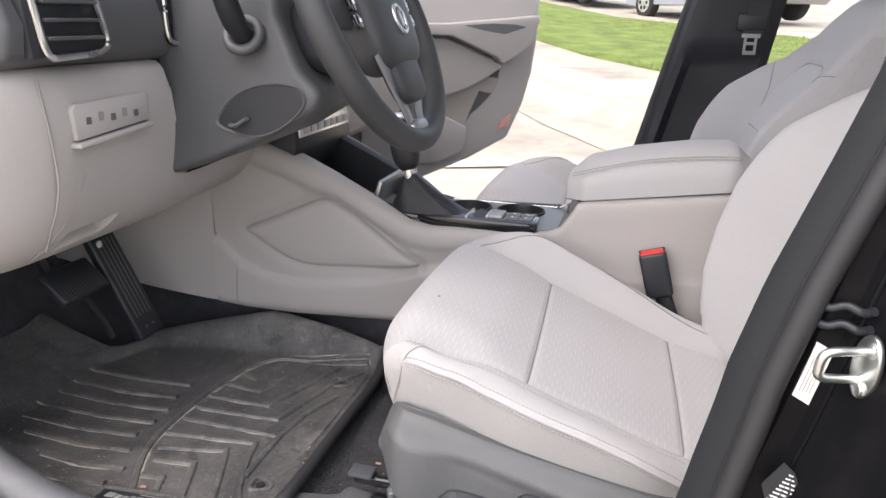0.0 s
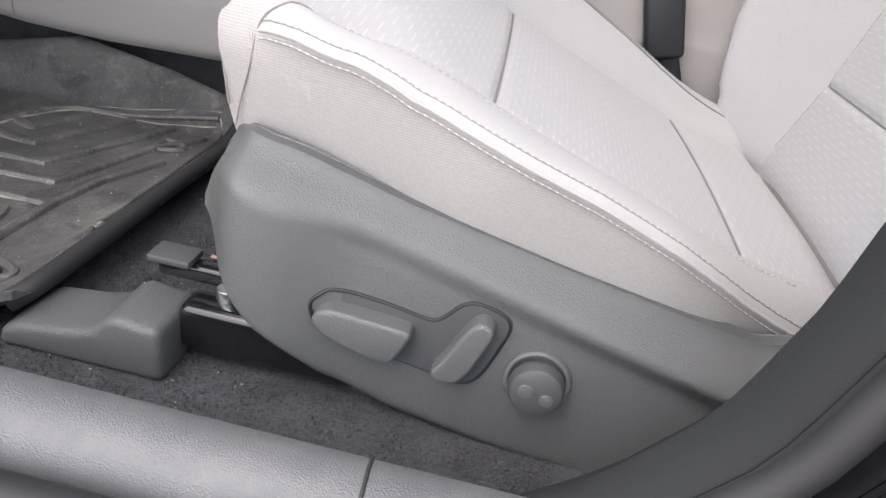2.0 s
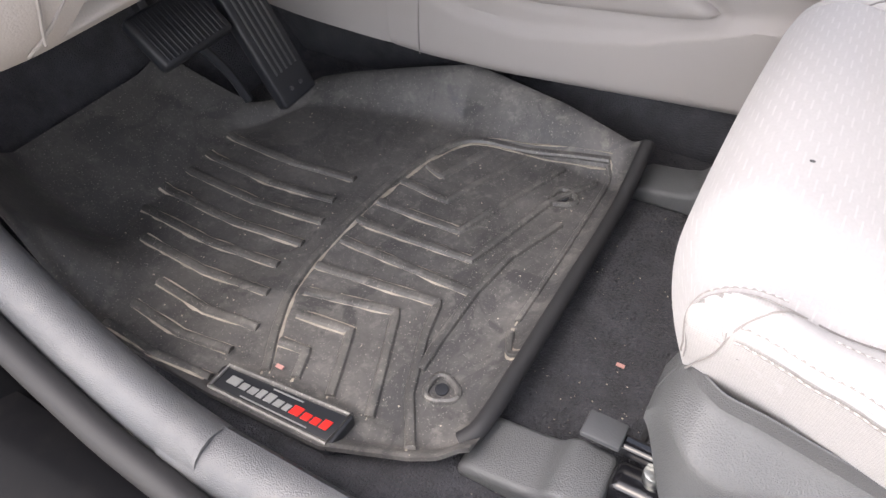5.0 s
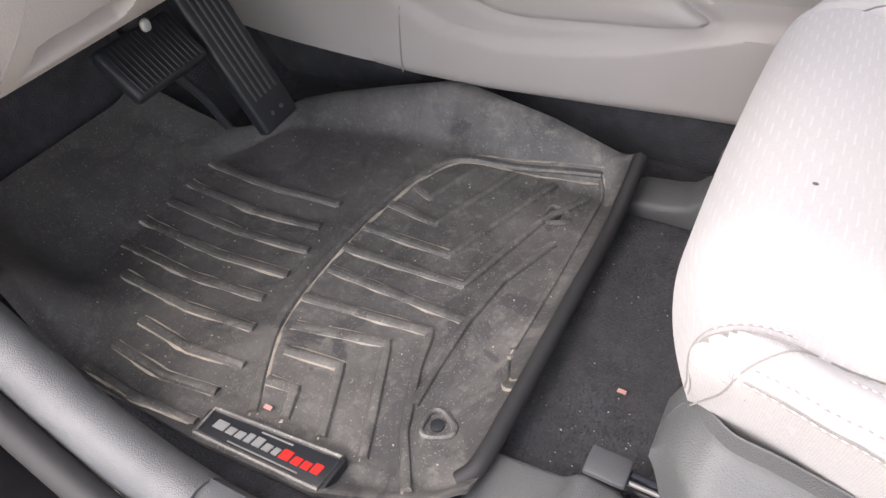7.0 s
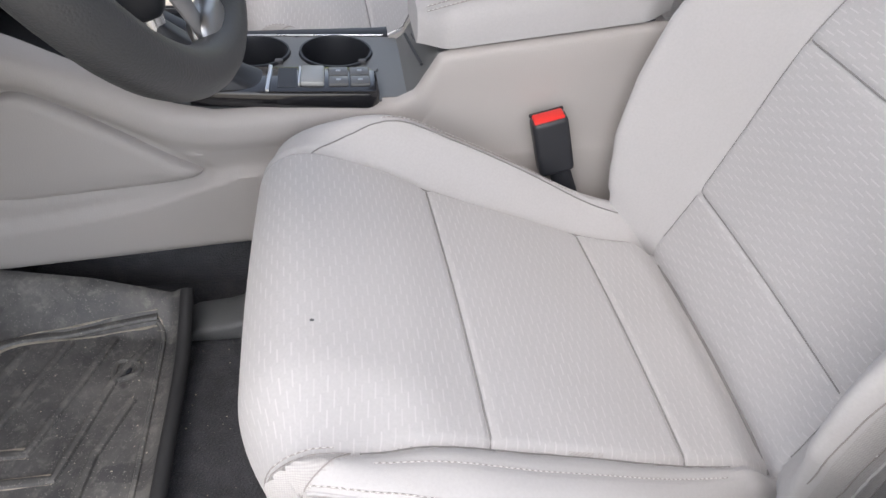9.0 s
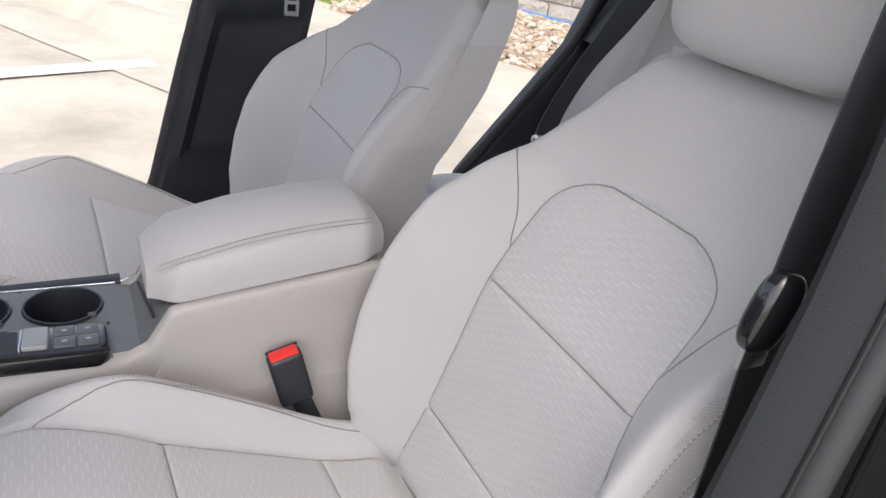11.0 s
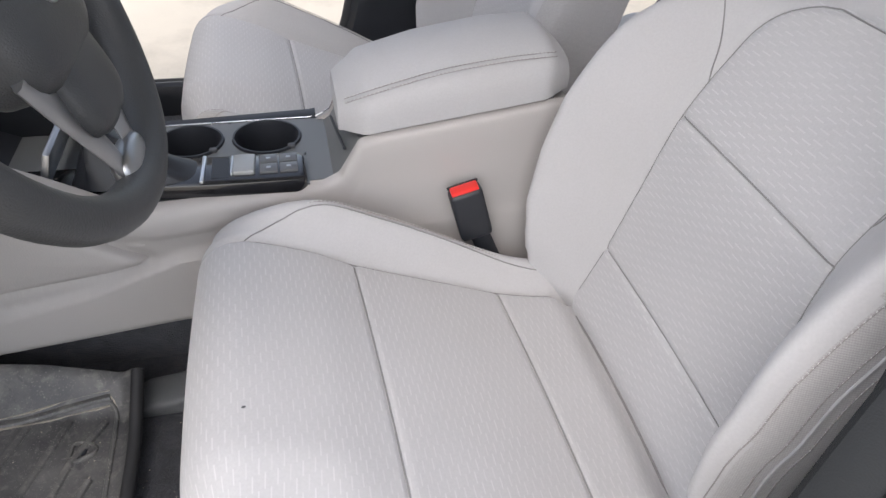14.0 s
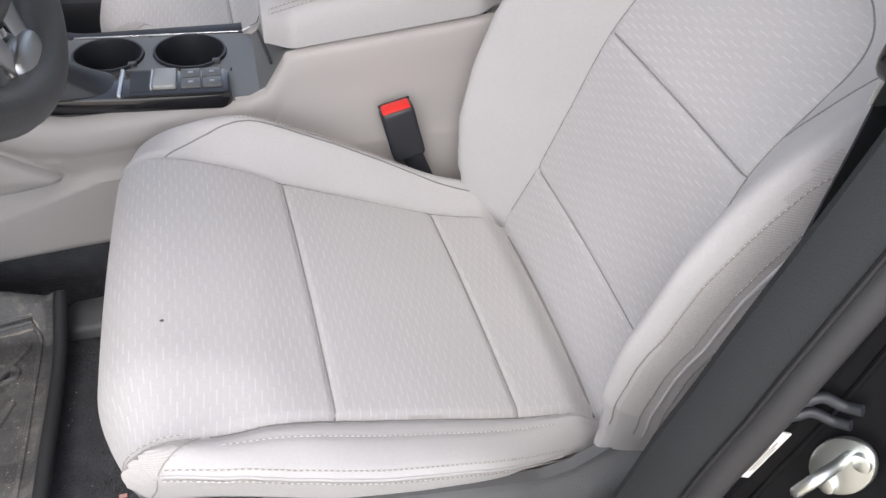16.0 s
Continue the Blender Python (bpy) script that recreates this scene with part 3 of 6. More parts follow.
def make_seat():
    seat = thing("bucket_seat", "light grey cloth driver's seat with power switches on its side", "car seat", (0.1, SEAT_Y, 0.40), "front seats")
    n = CUSHION.n
    us = sorted(set(np.linspace(0, n - 1.01, 150).tolist() + [CUSHION.find(x=s) + k for s in (0.0, 0.184) for k in np.linspace(-5, 5, 11)]))
    # the front wall is narrower than the top
    uf = CUSHION.find(z=0.64)

    def width(u):
        p = CUSHION.base(u)[0]
        return (cushion_side(p.x, p.z) if u < uf else cushion_out(p.x)), mix(0.215, 0.227, ease(100, 160, u))
    cush = part("cushion", skin_mesh(CUSHION, us, width, lambda u: mix(0.085, 0.115, ease(60, 160, u)), flank=cushion_side), CLOTH, seat, "light grey cloth seat cushion with dashed weave")
    off = Vector(seat.location)
    two_cloths(cush, DASHED, lambda c: insert_edge(c.x + off.x) < c.y < 0.1655 and c.x + off.x < 0.34 and c.z + off.z > 0.47)
    # seams of the cushion
    ua, uc = CUSHION.find(x=0.0), CUSHION.find(x=0.184)

    def u_at(x):
        return min(range(uf, n), key=lambda i: abs(CUSHION.p[i].x - x))

    for u0 in (ua, uc):
        lo = insert_edge(CUSHION.p[u0].x)
        line = [(u0 - 0.045 * y / CUSHION.step, y) for y in np.linspace(lo * 0.985, 0.163, 9)]
        part("seam", sweep(on_skin(CUSHION, line, 0.0004), 0.0010, 6), SEAM_AND_SHADE, cush)
    part("seam", sweep(on_skin(CUSHION, [(u, 0.165) for u in (uf + 40, ua - 60, ua, ua + 60, uc, n - 20)], 0.0002, 90), 0.0008, 6), SEAM_AND_SHADE, cush)
    part("seam", sweep([CUSHION.at(u_at(x), insert_edge(x), 0.0006) for x in np.linspace(-0.09, 0.235, 90)], 0.0008, 6), SEAM_AND_SHADE, cush)
    # the roll's single row of stitches, and its piped outer seam between two rows
    row = [CUSHION.at(u_at(x), mix(insert_edge(x), cushion_out(x), 0.36), 0.0004) for x in np.linspace(-0.082, 0.222, 90)]
    sewn(row, cush)
    for share, drop, kind in ((1.0, -0.0006, "piping"), (0.91, 0.0004, "sewn"), (1.0, -0.0050, "sewn")):
        line = []
        for x in np.linspace(-0.126, 0.232, 120):
            p = CUSHION.at(u_at(x), mix(insert_edge(x), cushion_out(x), share), 0.0004)
            line.append(p + Vector((0, -0.0012 if drop < -0.001 else 0, drop if drop < 0 else 0)))
        if kind == "piping":
            part("piping", sweep(line, 0.0014, 8), CLOTH, cush)
        else:
            sewn(line, cush)
    # the tall bolster's seam under its top strip
    line = [CUSHION.at(u_at(x), y, 0.0005) for x, y in ((q.x, q.y) for q in arc([(-0.126, 0.1665, 0), (-0.100, 0.182, 0), (-0.068, 0.195, 0), (-0.03, 0.1995, 0), (0.06, 0.1995, 0), (0.150, 0.196, 0), (0.235, 0.190, 0)], 90))]
    part("seam", sweep(line, 0.0008, 6), SEAM_AND_SHADE, cush)
    sewn([p + Vector((0, 0.005, 0.0022)) for p in line[14:]], cush)
    # the cloth patch on the outer front corner: its stitched curve and the seam that cuts it off from the roll
    loop = [(u_at(-0.096), -0.183), (u_at(-0.108), -0.1845), (u_at(-0.125), -0.1865), (u_at(-0.143), -0.190), (uf, -0.1955), (CUSHION.find(z=0.60), -0.1945), (CUSHION.find(z=0.575), -0.188)]
    part("seam", sweep(on_skin(CUSHION, loop, 0.0002, 80), 0.0005, 6), SEAM, cush)
    sewn(on_skin(CUSHION, [(u, y + 0.0045) for u, y in loop[1:]], 0.0003, 80), cush)
    cut = [CUSHION.at(u_at(x), y, 0.0003) for x, y in ((-0.096, -0.183), (-0.108, -0.191), (-0.118, -0.198), (-0.128, -0.2045))]
    cut += [Vector((x, SEAT_Y + cushion_side(x, z) - 0.0006, z)) for x, z in ((-0.139, 0.612), (-0.147, 0.588), (-0.153, 0.568))]
    part("seam", sweep(arc(cut, 50), 0.0006, 6), SEAM, cush)
    part("spot", soft_box(CUSHION.at(u_at(-0.126), -0.079, 0.0002), (0.0018, 0.0013, 0.0005), 2.5, 8), DARK, cush, "small dark speck")
    cush.data.materials.append(CLOTH_SIDE)
    for f in cush.data.polygons:
        x, z = f.center.x + off.x, f.center.z + off.z
        side = f.normal.y < -0.6 and f.center.y < -0.13 and z < CUSHION.at(u_at(x), cushion_out(x)).z - 0.002
        if side or (f.center.y < insert_edge(x) and x < float(np.interp(f.center.y, (-0.2045, -0.198, -0.191, -0.183), (-0.130, -0.118, -0.108, -0.095)))):
            f.material_index = 2

    make_back(seat, BACK)
    # dark tube along the meeting line, painting in the shade of the crease
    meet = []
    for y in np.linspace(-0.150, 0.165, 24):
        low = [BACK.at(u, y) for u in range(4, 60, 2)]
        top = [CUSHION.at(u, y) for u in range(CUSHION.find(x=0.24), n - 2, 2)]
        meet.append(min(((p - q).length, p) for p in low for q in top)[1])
    part("crease", sweep(arc(meet[::3], 50), 0.0026, 8), SEAM_AND_SHADE, seat, "dark tube painting the shade where cushion meets backrest")
    # headrest
    tilt = pose(0, 0, 0, 0, 8, 0)
    head = part("headrest", soft_box((0.563, SEAT_Y, 1.181), (0.055, 0.134, 0.104), 4.5, 28, tilt), CLOTH, seat, "light grey padded headrest")
    part("seam", sweep([(0.563 + 0.056 * math.cos(a) * 0.995 + 0.006, SEAT_Y + 0.1325 * math.sin(a), 1.162) for a in np.linspace(0, 6.283, 60)], 0.0011, 6), SEAM_AND_SHADE, head)
    for y in (-0.062, 0.062):
        part("headrest_post", sweep([(0.566, SEAT_Y + y, 1.05), (0.568, SEAT_Y + y, 1.13)], 0.0065, 14), METAL, seat, "chrome headrest post")
        part("post_collar", disc((0.563, SEAT_Y + y, 1.092), 0.027, 0.012, (0.05, 0, 1), 28, 0.003, 0.021), GREY, seat, "grey plastic collar")
    return seat


seat = make_seat()


# ---- plastic shield, switches and rails of the driver's seat ----
def shield_edge(x):
    top = float(np.interp(x, (-0.168, -0.161, -0.150, -0.134, -0.10, -0.03, 0.072, 0.15, 0.2, 0.23, 0.26, 0.30, 0.42), (0.524, 0.552, 0.570, 0.576, 0.571, 0.553, 0.533, 0.519, 0.512, 0.520, 0.545, 0.578, 0.60)))
    low = float(np.interp(x, (-0.168, -0.158, -0.146, -0.114, -0.071, -0.023, 0.05, 0.2, 0.42), (0.510, 0.490, 0.470, 0.436, 0.402, 0.385, 0.372, 0.362, 0.37)))
    return low, top


def shield_y(x, z):
    """The shield bulges outward and rolls in at its top, front and bottom, with a long crease running back and down."""
    low, top = shield_edge(x)
    t = (z - low) / (top - low)
    y = 0.797 + 0.030 * ease(0.74, 1.0, t) ** 1.4 + 0.022 * (1 - ease(0.0, 0.16, t))
    y += 0.045 * (1 - ease(-0.170, -0.112, x)) ** 2
    crease = mix(0.540, 0.478, (x + 0.08) / 0.26)
    y += 0.015 * (1 - ease(crease - 0.012, crease + 0.010, z)) * ease(-0.115, -0.05, x)
    return y


def make_shield():
    xs = [-0.168 + 0.588 * (k / 120) ** 1.25 for k in range(121)]
    rings = []
    for x in xs:
        low, top = shield_edge(x)
        zs = [mix(low, top, k / 44) for k in range(45)]
        face = [Vector((x, shield_y(x, z), z)) for z in zs]
        inner = [Vector((x, min(p.y + 0.012, 0.86), p.z)) for p in face[::-4]]
        rings.append(face + [Vector((x, face[-1].y + 0.012, top - 0.001))] + inner)
    shield = part("side_shield", loft(rings), GREY, seat, "grained dark grey plastic side shield")
    out = [(-0.082, 0.481), (-0.076, 0.489), (-0.066, 0.493), (-0.03, 0.490), (-0.002, 0.486), (0.008, 0.492), (0.016, 0.501), (0.026, 0.505), (0.044, 0.501),
           (0.050, 0.493), (0.046, 0.477), (0.040, 0.459), (0.033, 0.448), (0.022, 0.444), (0.004, 0.447), (-0.03, 0.453), (-0.062, 0.458), (-0.076, 0.465)]
    loop = [(-0.016 + (q.x + 0.016) * 0.965, 0.473 + (q.y - 0.473) * 1.02 - 0.002) for q in arc([(a, b, 0) for a, b in out], 90, True)]
    rim = sweep([(a, shield_y(a, b) - 0.0004, b) for a, b in loop + loop[:1]], 0.0013, 8, up=(0, 1, 0))
    plate = part("switch_plate", slab(loop, "y", 0.8108, 0.822, 0), DARK, shield, "dark recessed switch plate", smooth=False)
    part("rim", rim, BLACK, shield, "thin dark joint round the plate")
    slide = [(-0.076, 0.474), (-0.068, 0.482), (-0.045, 0.482), (-0.014, 0.479), (-0.013, 0.472), (-0.022, 0.454), (-0.030, 0.452), (-0.058, 0.459), (-0.072, 0.466)]
    part("slide_switch", slab([(q.x, q.y) for q in arc([(a, b, 0) for a, b in slide], 48, True)], "y", 0.7965, 0.818, 0.006, 4), GREY, plate, "long seat slide switch")
    recline = [(0.004, 0.454), (0.010, 0.465), (0.022, 0.491), (0.030, 0.498), (0.038, 0.494), (0.036, 0.483), (0.027, 0.458), (0.020, 0.450), (0.009, 0.449)]
    part("recline_switch", slab([(q.x, q.y) for q in arc([(a, b, 0) for a, b in recline], 48, True)], "y", 0.7965, 0.818, 0.006, 4), GREY, plate, "slanted recline switch")
    part("lumbar_rim", ring((0.072, 0.810, 0.458), 0.0200, 0.0022, (0, -1, 0.08)), GREY, shield)
    knob = part("lumbar_knob", disc((0.072, 0.803, 0.458), 0.0180, 0.016, (0, -1, 0.08), 40, 0.006), DARK, shield, "round lumbar knob")
    for dx, dz in ((-0.007, 0.001), (0.007, -0.003)):
        part("dimple", soft_box((0.072 + dx, 0.7950, 0.458 + dz), (0.0045, 0.0008, 0.005), 2.4, 10), GREY, knob)


make_shield()


def make_rail(y, reach, name, label):
    """A seat rail on the floor with its plastic end cover."""
    rail = thing(name, label, "seat rail", (-0.1, y, 0.39), "seat rails")
    part("channel", box(-0.178, 0.45, y - 0.004, y + 0.024, 0.404, 0.442, 0.007, 3), GLOSS, rail, "glossy black steel channel")
    part("slider", box(-0.205, 0.40, y + 0.020, y + 0.034, 0.446, 0.460, 0.004, 3), GLOSS, rail)
    part("end_cap", box(-0.210, -0.178, y + 0.014, y + 0.038, 0.459, 0.465, 0.002), DARK, rail)
    part("bolt", disc((-0.150, y + 0.017, 0.446), 0.008, 0.010, (0, 0, 1), 12, 0.001), STEEL, rail)
    foot = [(-0.298, 0.392), (-0.295, 0.406), (-0.282, 0.413), (-0.244, 0.418), (-0.226, 0.423), (-0.218, 0.433), (-0.211, 0.438), (-0.178, 0.434), (-0.175, 0.392)]
    part("end_cover", slab(foot, "y", y - 0.030 * reach, y + 0.028, 0.006, 3), GREY, rail, "dark grey plastic end cover")
    return rail


make_rail(0.825, 1.0, "seat_rail", "black steel seat rail with grey plastic end cover on the carpet")
make_rail(1.225, 0.9, "seat_rail", "black steel seat rail with grey plastic end cover on the carpet")
part("wiring", sweep(arc([(-0.06, 0.90, 0.40), (-0.04, 0.87, 0.425), (0.0, 0.86, 0.42), (0.06, 0.88, 0.40)], 24), 0.007, 8), BLACK, seat, "black wiring under the seat")
part("seat_frame", box(-0.10, 0.40, SEAT_Y - 0.17, SEAT_Y + 0.17, 0.425, 0.50, 0.02), BLACK, seat, "dark seat frame under the cushion")

# passenger's seat: the same form, a little further forward, with no power switches
passenger = thing("bucket_seat", "light grey cloth front passenger seat, empty", "car seat", (0.1 - 0.045, 2 * CENTRE - SEAT_Y, 0.40), "front seats")
for piece in list(seat.children):
    if piece.name.split(".")[0] in ("side_shield", "spot", "wiring", "backrest"):
        continue
    # its backrest stands a little further back on the cushion
    further = 0.028 if piece.name.split(".")[0] in ("headrest", "headrest_post", "post_collar") else 0.0
    twin = copy_thing(piece, Matrix.Translation((further, 0, 0)) @ piece.matrix_basis)
    twin.parent = passenger
for piece in list(passenger.children_recursive):
    if piece.name.split(".")[0] == "spot":
        bpy.data.objects.remove(piece)
rest = make_back(seat, LOW_BACK, (1,))
rest.parent, rest.location = passenger, (0.028, 0, 0)
px, py = -0.045, 2 * CENTRE - SEAT_Y
part("side_shield", box(px - 0.12, px + 0.40, py - 0.215, py - 0.200, 0.40, 0.545, 0.006), GREY, passenger, "dark grey plastic side shield")


# ---- seat belt buckle beside the console ----
def make_buckle(at, name_label):
    x, y, z = at
    turn = pose(x, y, z, 0, -16, 0)
    b = thing("seat_belt_buckle", name_label, "belt buckle", (x, y, z - 0.09))
    part("housing", box(-0.0215, 0.0215, -0.013, 0.013, -0.040, 0.036, 0.006, 3, turn), BLACK, b, "black plastic housing")
    part("release_button", box(-0.018, 0.018, -0.0095, 0.009, 0.030, 0.0385, 0.002, 2, turn), RED, b, "red release button")
    part("slot", box(-0.0205, 0.0205, 0.0085, 0.0125, 0.034, 0.0382, 0.001, 1, turn), BLACK, b)
    part("stalk", sweep([turn @ Vector((0.004, 0, -0.04)), turn @ Vector((0.010, 0, -0.085)), turn @ Vector((0.022, 0.002, -0.15))], 0.013, 10, squash=0.35, up=(0, 1, 0)), BLACK, b, "black webbing stalk")


make_buckle((0.152, 1.268, 0.629), "black seat belt buckle with red button beside the console")


# ---- floor and its carpet ----
floor = tagged(part("floor", box(-1.15, 2.3, 0.70, 2.07, 0.33, 0.392, 0), CARPET, None, smooth=False), "dark carpeted car floor with crumbs", "floor", "", "structure")
tagged(part("wall_front", slab([(-1.15, 0.39), (-0.86, 0.392), (-1.02, 0.62), (-1.08, 1.0), (-1.15, 1.0)], "y", 0.70, 2.07, 0), CARPET, None, smooth=False),
       "dark carpeted front bulkhead behind the pedals", "wall", "", "structure")


# ---- centre console ----
def console_y(x):
    return float(np.interp(x, (-0.95, -0.62, -0.45, -0.25, -0.05, 0.3), (1.205, 1.232, 1.252, 1.276, 1.292, 1.296)))


def console_top(x):
    return float(np.interp(x, (-0.70, -0.50, -0.416, -0.34, -0.275, -0.235, -0.03, -0.010, 0.016, 0.03, 0.26, 0.29), (0.855, 0.785, 0.748, 0.709, 0.672, 0.664, 0.670, 0.680, 0.724, 0.728, 0.760, 0.760)))


def console_low(x):
    return float(np.interp(x, (-0.95, -0.816, -0.766, -0.707, -0.649, -0.585, -0.489, -0.367, -0.251, 0.3), (0.549, 0.525, 0.515, 0.504, 0.493, 0.485, 0.480, 0.480, 0.481, 0.49)))


def ledge(x):
    return float(np.interp(x, (-0.66, -0.62, -0.585, -0.54, -0.467, -0.40, -0.326, -0.27, -0.22, -0.1, 0.3), (0.63, 0.612, 0.578, 0.556, 0.546, 0.551, 0.560, 0.576, 0.590, 0.600, 0.615)))


FAR = 2 * CENTRE
console = thing("centre_console", "beige plastic centre console between the front seats", "console", (-0.1, CENTRE, 0.392))
diamond = [(-0.575, 0.637), (-0.535, 0.656), (-0.49, 0.675), (-0.445, 0.695), (-0.420, 0.702), (-0.398, 0.695), (-0.36, 0.671), (-0.322, 0.645), (-0.275, 0.611), (-0.251, 0.592),
           (-0.275, 0.586), (-0.337, 0.580), (-0.41, 0.574), (-0.453, 0.574), (-0.49, 0.582), (-0.522, 0.598), (-0.555, 0.620)]
loop = [(q.x, q.y) for q in arc([(a, b, 0) for a, b in diamond], 120, True)]
loop = [(a, b + 0.006 * (1 - ease(-0.42, -0.27, a))) for a, b in loop]
cx, cz = sum(a for a, b in loop) / 120, sum(b for a, b in loop) / 120
rim_at = np.array(loop)


def knee_groove(x, z):
    """How far the body sinks round the edge of its knee panel."""
    near = float(np.min((rim_at[:, 0] - x) ** 2 + (rim_at[:, 1] - z) ** 2)) ** 0.5
    return 0.0065 * math.exp(-(near / 0.0085) ** 2)


xs = list(np.linspace(-0.636, 0.285, 250))
rings = []
for x in xs:
    top, low, y = console_top(x), console_low(x), console_y(x)
    step = ledge(x)
    soft, flat = 1 - ease(-0.06, 0.0, x), 1 - 0.75 * ease(-0.22, -0.08, x)
    key = [(0.006, low), (-0.0015, low + 0.008), (-0.0045, low + 0.022), (-0.0050, step - 0.014), (mix(-0.0045, -0.0030, flat), step - 0.005), (mix(-0.0038, 0.0022, flat), step + 0.005), (mix(-0.0032, 0.0030, flat), step + 0.014), (-0.0015 * (1 - flat), mix(step, top, 0.42)), (0.0012 * soft, top - 0.052),
           (0.0005 * soft, top - 0.044), (-0.0035 * soft, top - 0.034), (-0.0042 * soft, top - 0.024), (mix(0.0012, -0.002, soft), top - 0.011), (0.004, top - 0.003), (0.012, top)]
    fine = arc([(0, d, z) for d, z in key], 64)
    near = [Vector((x, y + 0.05, low + 0.004))] + [Vector((x, y + q.y + (knee_groove(x, q.z) if x < -0.22 and q.z < top - 0.02 else 0), q.z)) for q in fine]
    deep = 0.095 * ease(-0.615, -0.575, x) * (1 - ease(-0.030, -0.020, x)) + 0.004
    inner = max(y + 0.016, 1.299)
    near += [Vector((x, mix(y + 0.012, inner, 0.5), top + 0.0005)), Vector((x, inner - 0.003, top))]
    rings.append(near + [Vector((x, inner, top - 0.002 - deep)), Vector((x, FAR - inner, top - 0.002 - deep))] + [Vector((v.x, FAR - v.y, v.z)) for v in near[::-1]])
body = part("body", loft(rings), BEIGE, console, "beige grained plastic body")
# knee panel set into the side
rings = []
for k, lift in ((0.985, 0.008), (0.98, 0.0045), (0.965, 0.0005), (0.945, -0.0030), (0.91, -0.0055), (0.80, -0.0075), (0.5, -0.009), (0.02, -0.0095)):
    rings.append([(cx + (a - cx) * k, console_y(cx + (a - cx) * k) + lift, cz + (b - cz) * k) for a, b in loop])
part("knee_panel", loft(rings), BEIGE, console, "raised padded knee panel")
# forward side trim below the dashboard
rings = []
for x in np.linspace(-1.0, -0.634, 40):
    k = (x + 0.634) / 0.366
    y = console_y(x) + 0.001 - 0.020 * math.sin(-k * 3.1)
    low, top = console_low(x) + 0.002, 0.80
    rings.append([Vector((x, y + 0.05, low + 0.004)), Vector((x, y + 0.004, low)), Vector((x, y, low + 0.03)), Vector((x, y - 0.002, mix(low, top, 0.5))), Vector((x, y, top)), Vector((x, y + 0.06, top)), Vector((x, y + 0.06, low + 0.004))])
part("front_trim", loft(rings), BEIGE, console, "beige trim panel beside the pedals")
for split in ([(-0.634, 0.0012, 0.76), (-0.634, 0.0012, 0.70), (-0.633, 0.0012, 0.643), (-0.630, 0.0012, 0.624)], [(-0.590, -0.0030, 0.577), (-0.592, -0.0055, 0.545), (-0.594, -0.0055, 0.51), (-0.5945, -0.0045, 0.491)]):
    part("joint", sweep([(q.x, console_y(q.x) + q.y - 0.0004, q.z) for q in arc(split, 30)], 0.0010, 6), SEAM, console)
part("crease", sweep(arc([(0.02, 1.2932, 0.625), (0.09, 1.2942, 0.634), (0.15, 1.2947, 0.643), (0.21, 1.2952, 0.654)], 20), 0.0006, 6), SEAM, console)
# carpeted tunnel under the console
tagged(part("floor_tunnel", slab([(-1.1, 0.39), (0.30, 0.39), (0.30, 0.55), (-0.50, 0.53), (-0.62, 0.55), (-1.1, 0.60)], "y", 1.305, FAR - 1.305, 0.01), CARPET), "dark carpet along the floor tunnel", "floor", "", "structure")
# top tray with cup holders, boot and switches
CUPS = ((-0.097, 1.421, 0.0425), (-0.196, 1.421, 0.0400))
bm = bmesh.new()
for x, y, r in CUPS:
    x0, x1 = (x - 0.0495, x + 0.0495)
    y0, y1 = 1.368, 1.472
    inner, outer = [], []
    for k in range(48):
        a = 2 * math.pi * (k + 0.5) / 48
        c, s_ = math.cos(a), math.sin(a)
        reach = min((x1 - x) / abs(c) if abs(c) > 1e-6 else 9, ((y1 - y) if s_ > 0 else (y - y0)) / abs(s_) if abs(s_) > 1e-6 else 9)
        inner.append(Vector((x + r * c, y + r * s_, 0.671)))
        outer.append(Vector((x + reach * c, y + reach * s_, 0.671)))
    loft([outer, inner, [p - Vector((0, 0, 0.012)) for p in inner]], caps=False, bm=bm)
box(-0.0475, 0.0, 1.306, 1.470, 0.655, 0.671, 0.0, 1, bm=bm)
box(-0.42, -0.0475, 1.300, 1.368, 0.655, 0.671, 0.0, 1, bm=bm)
box(-0.42, -0.2455, 1.368, 1.470, 0.655, 0.671, 0.0, 1, bm=bm)
tray = part("top_tray", bm, TRAY, console, "satin grey console top tray")
for x, y, r in CUPS:
    circle = lambda rr, z: [Vector((x + rr * math.cos(a), y + rr * math.sin(a), z)) for a in np.linspace(0, 2 * math.pi, 48, endpoint=False)]
    cup = part("cup_holder", loft([circle(r + 0.0035, 0.671), circle(r + 0.0025, 0.6745), circle(r, 0.6745), circle(r - 0.0015, 0.670), circle(r - 0.003, 0.588), circle(r - 0.010, 0.584), circle(0.001, 0.584)], caps=False), BLACK, console, "deep round black cup holder")
    part("grip_tab", box(x + r * 0.62, x + r * 0.62 + 0.010, y - r * 0.80, y - r * 0.80 + 0.008, 0.655, 0.676, 0.002), DARK, cup)
part("rise", slab([(-0.022, 0.668), (-0.010, 0.676), (0.008, 0.708), (0.016, 0.722), (0.03, 0.724), (0.03, 0.655)], "y", 1.303, FAR - 1.303, 0.003), TRAY, console, "satin grey slope before the armrest")
for x in (-0.017, -0.008):
    part("slot", sweep([(x + 0.008, 1.432, 0.6905), (x + 0.012, 1.375, 0.6965), (x + 0.016, 1.322, 0.7035)], 0.0020, 8), BLACK, console)
BUTTON = material("dark_key", (0.10, 0.103, 0.107), 0.25, spread=0.03, fine=600, bump=0.03)
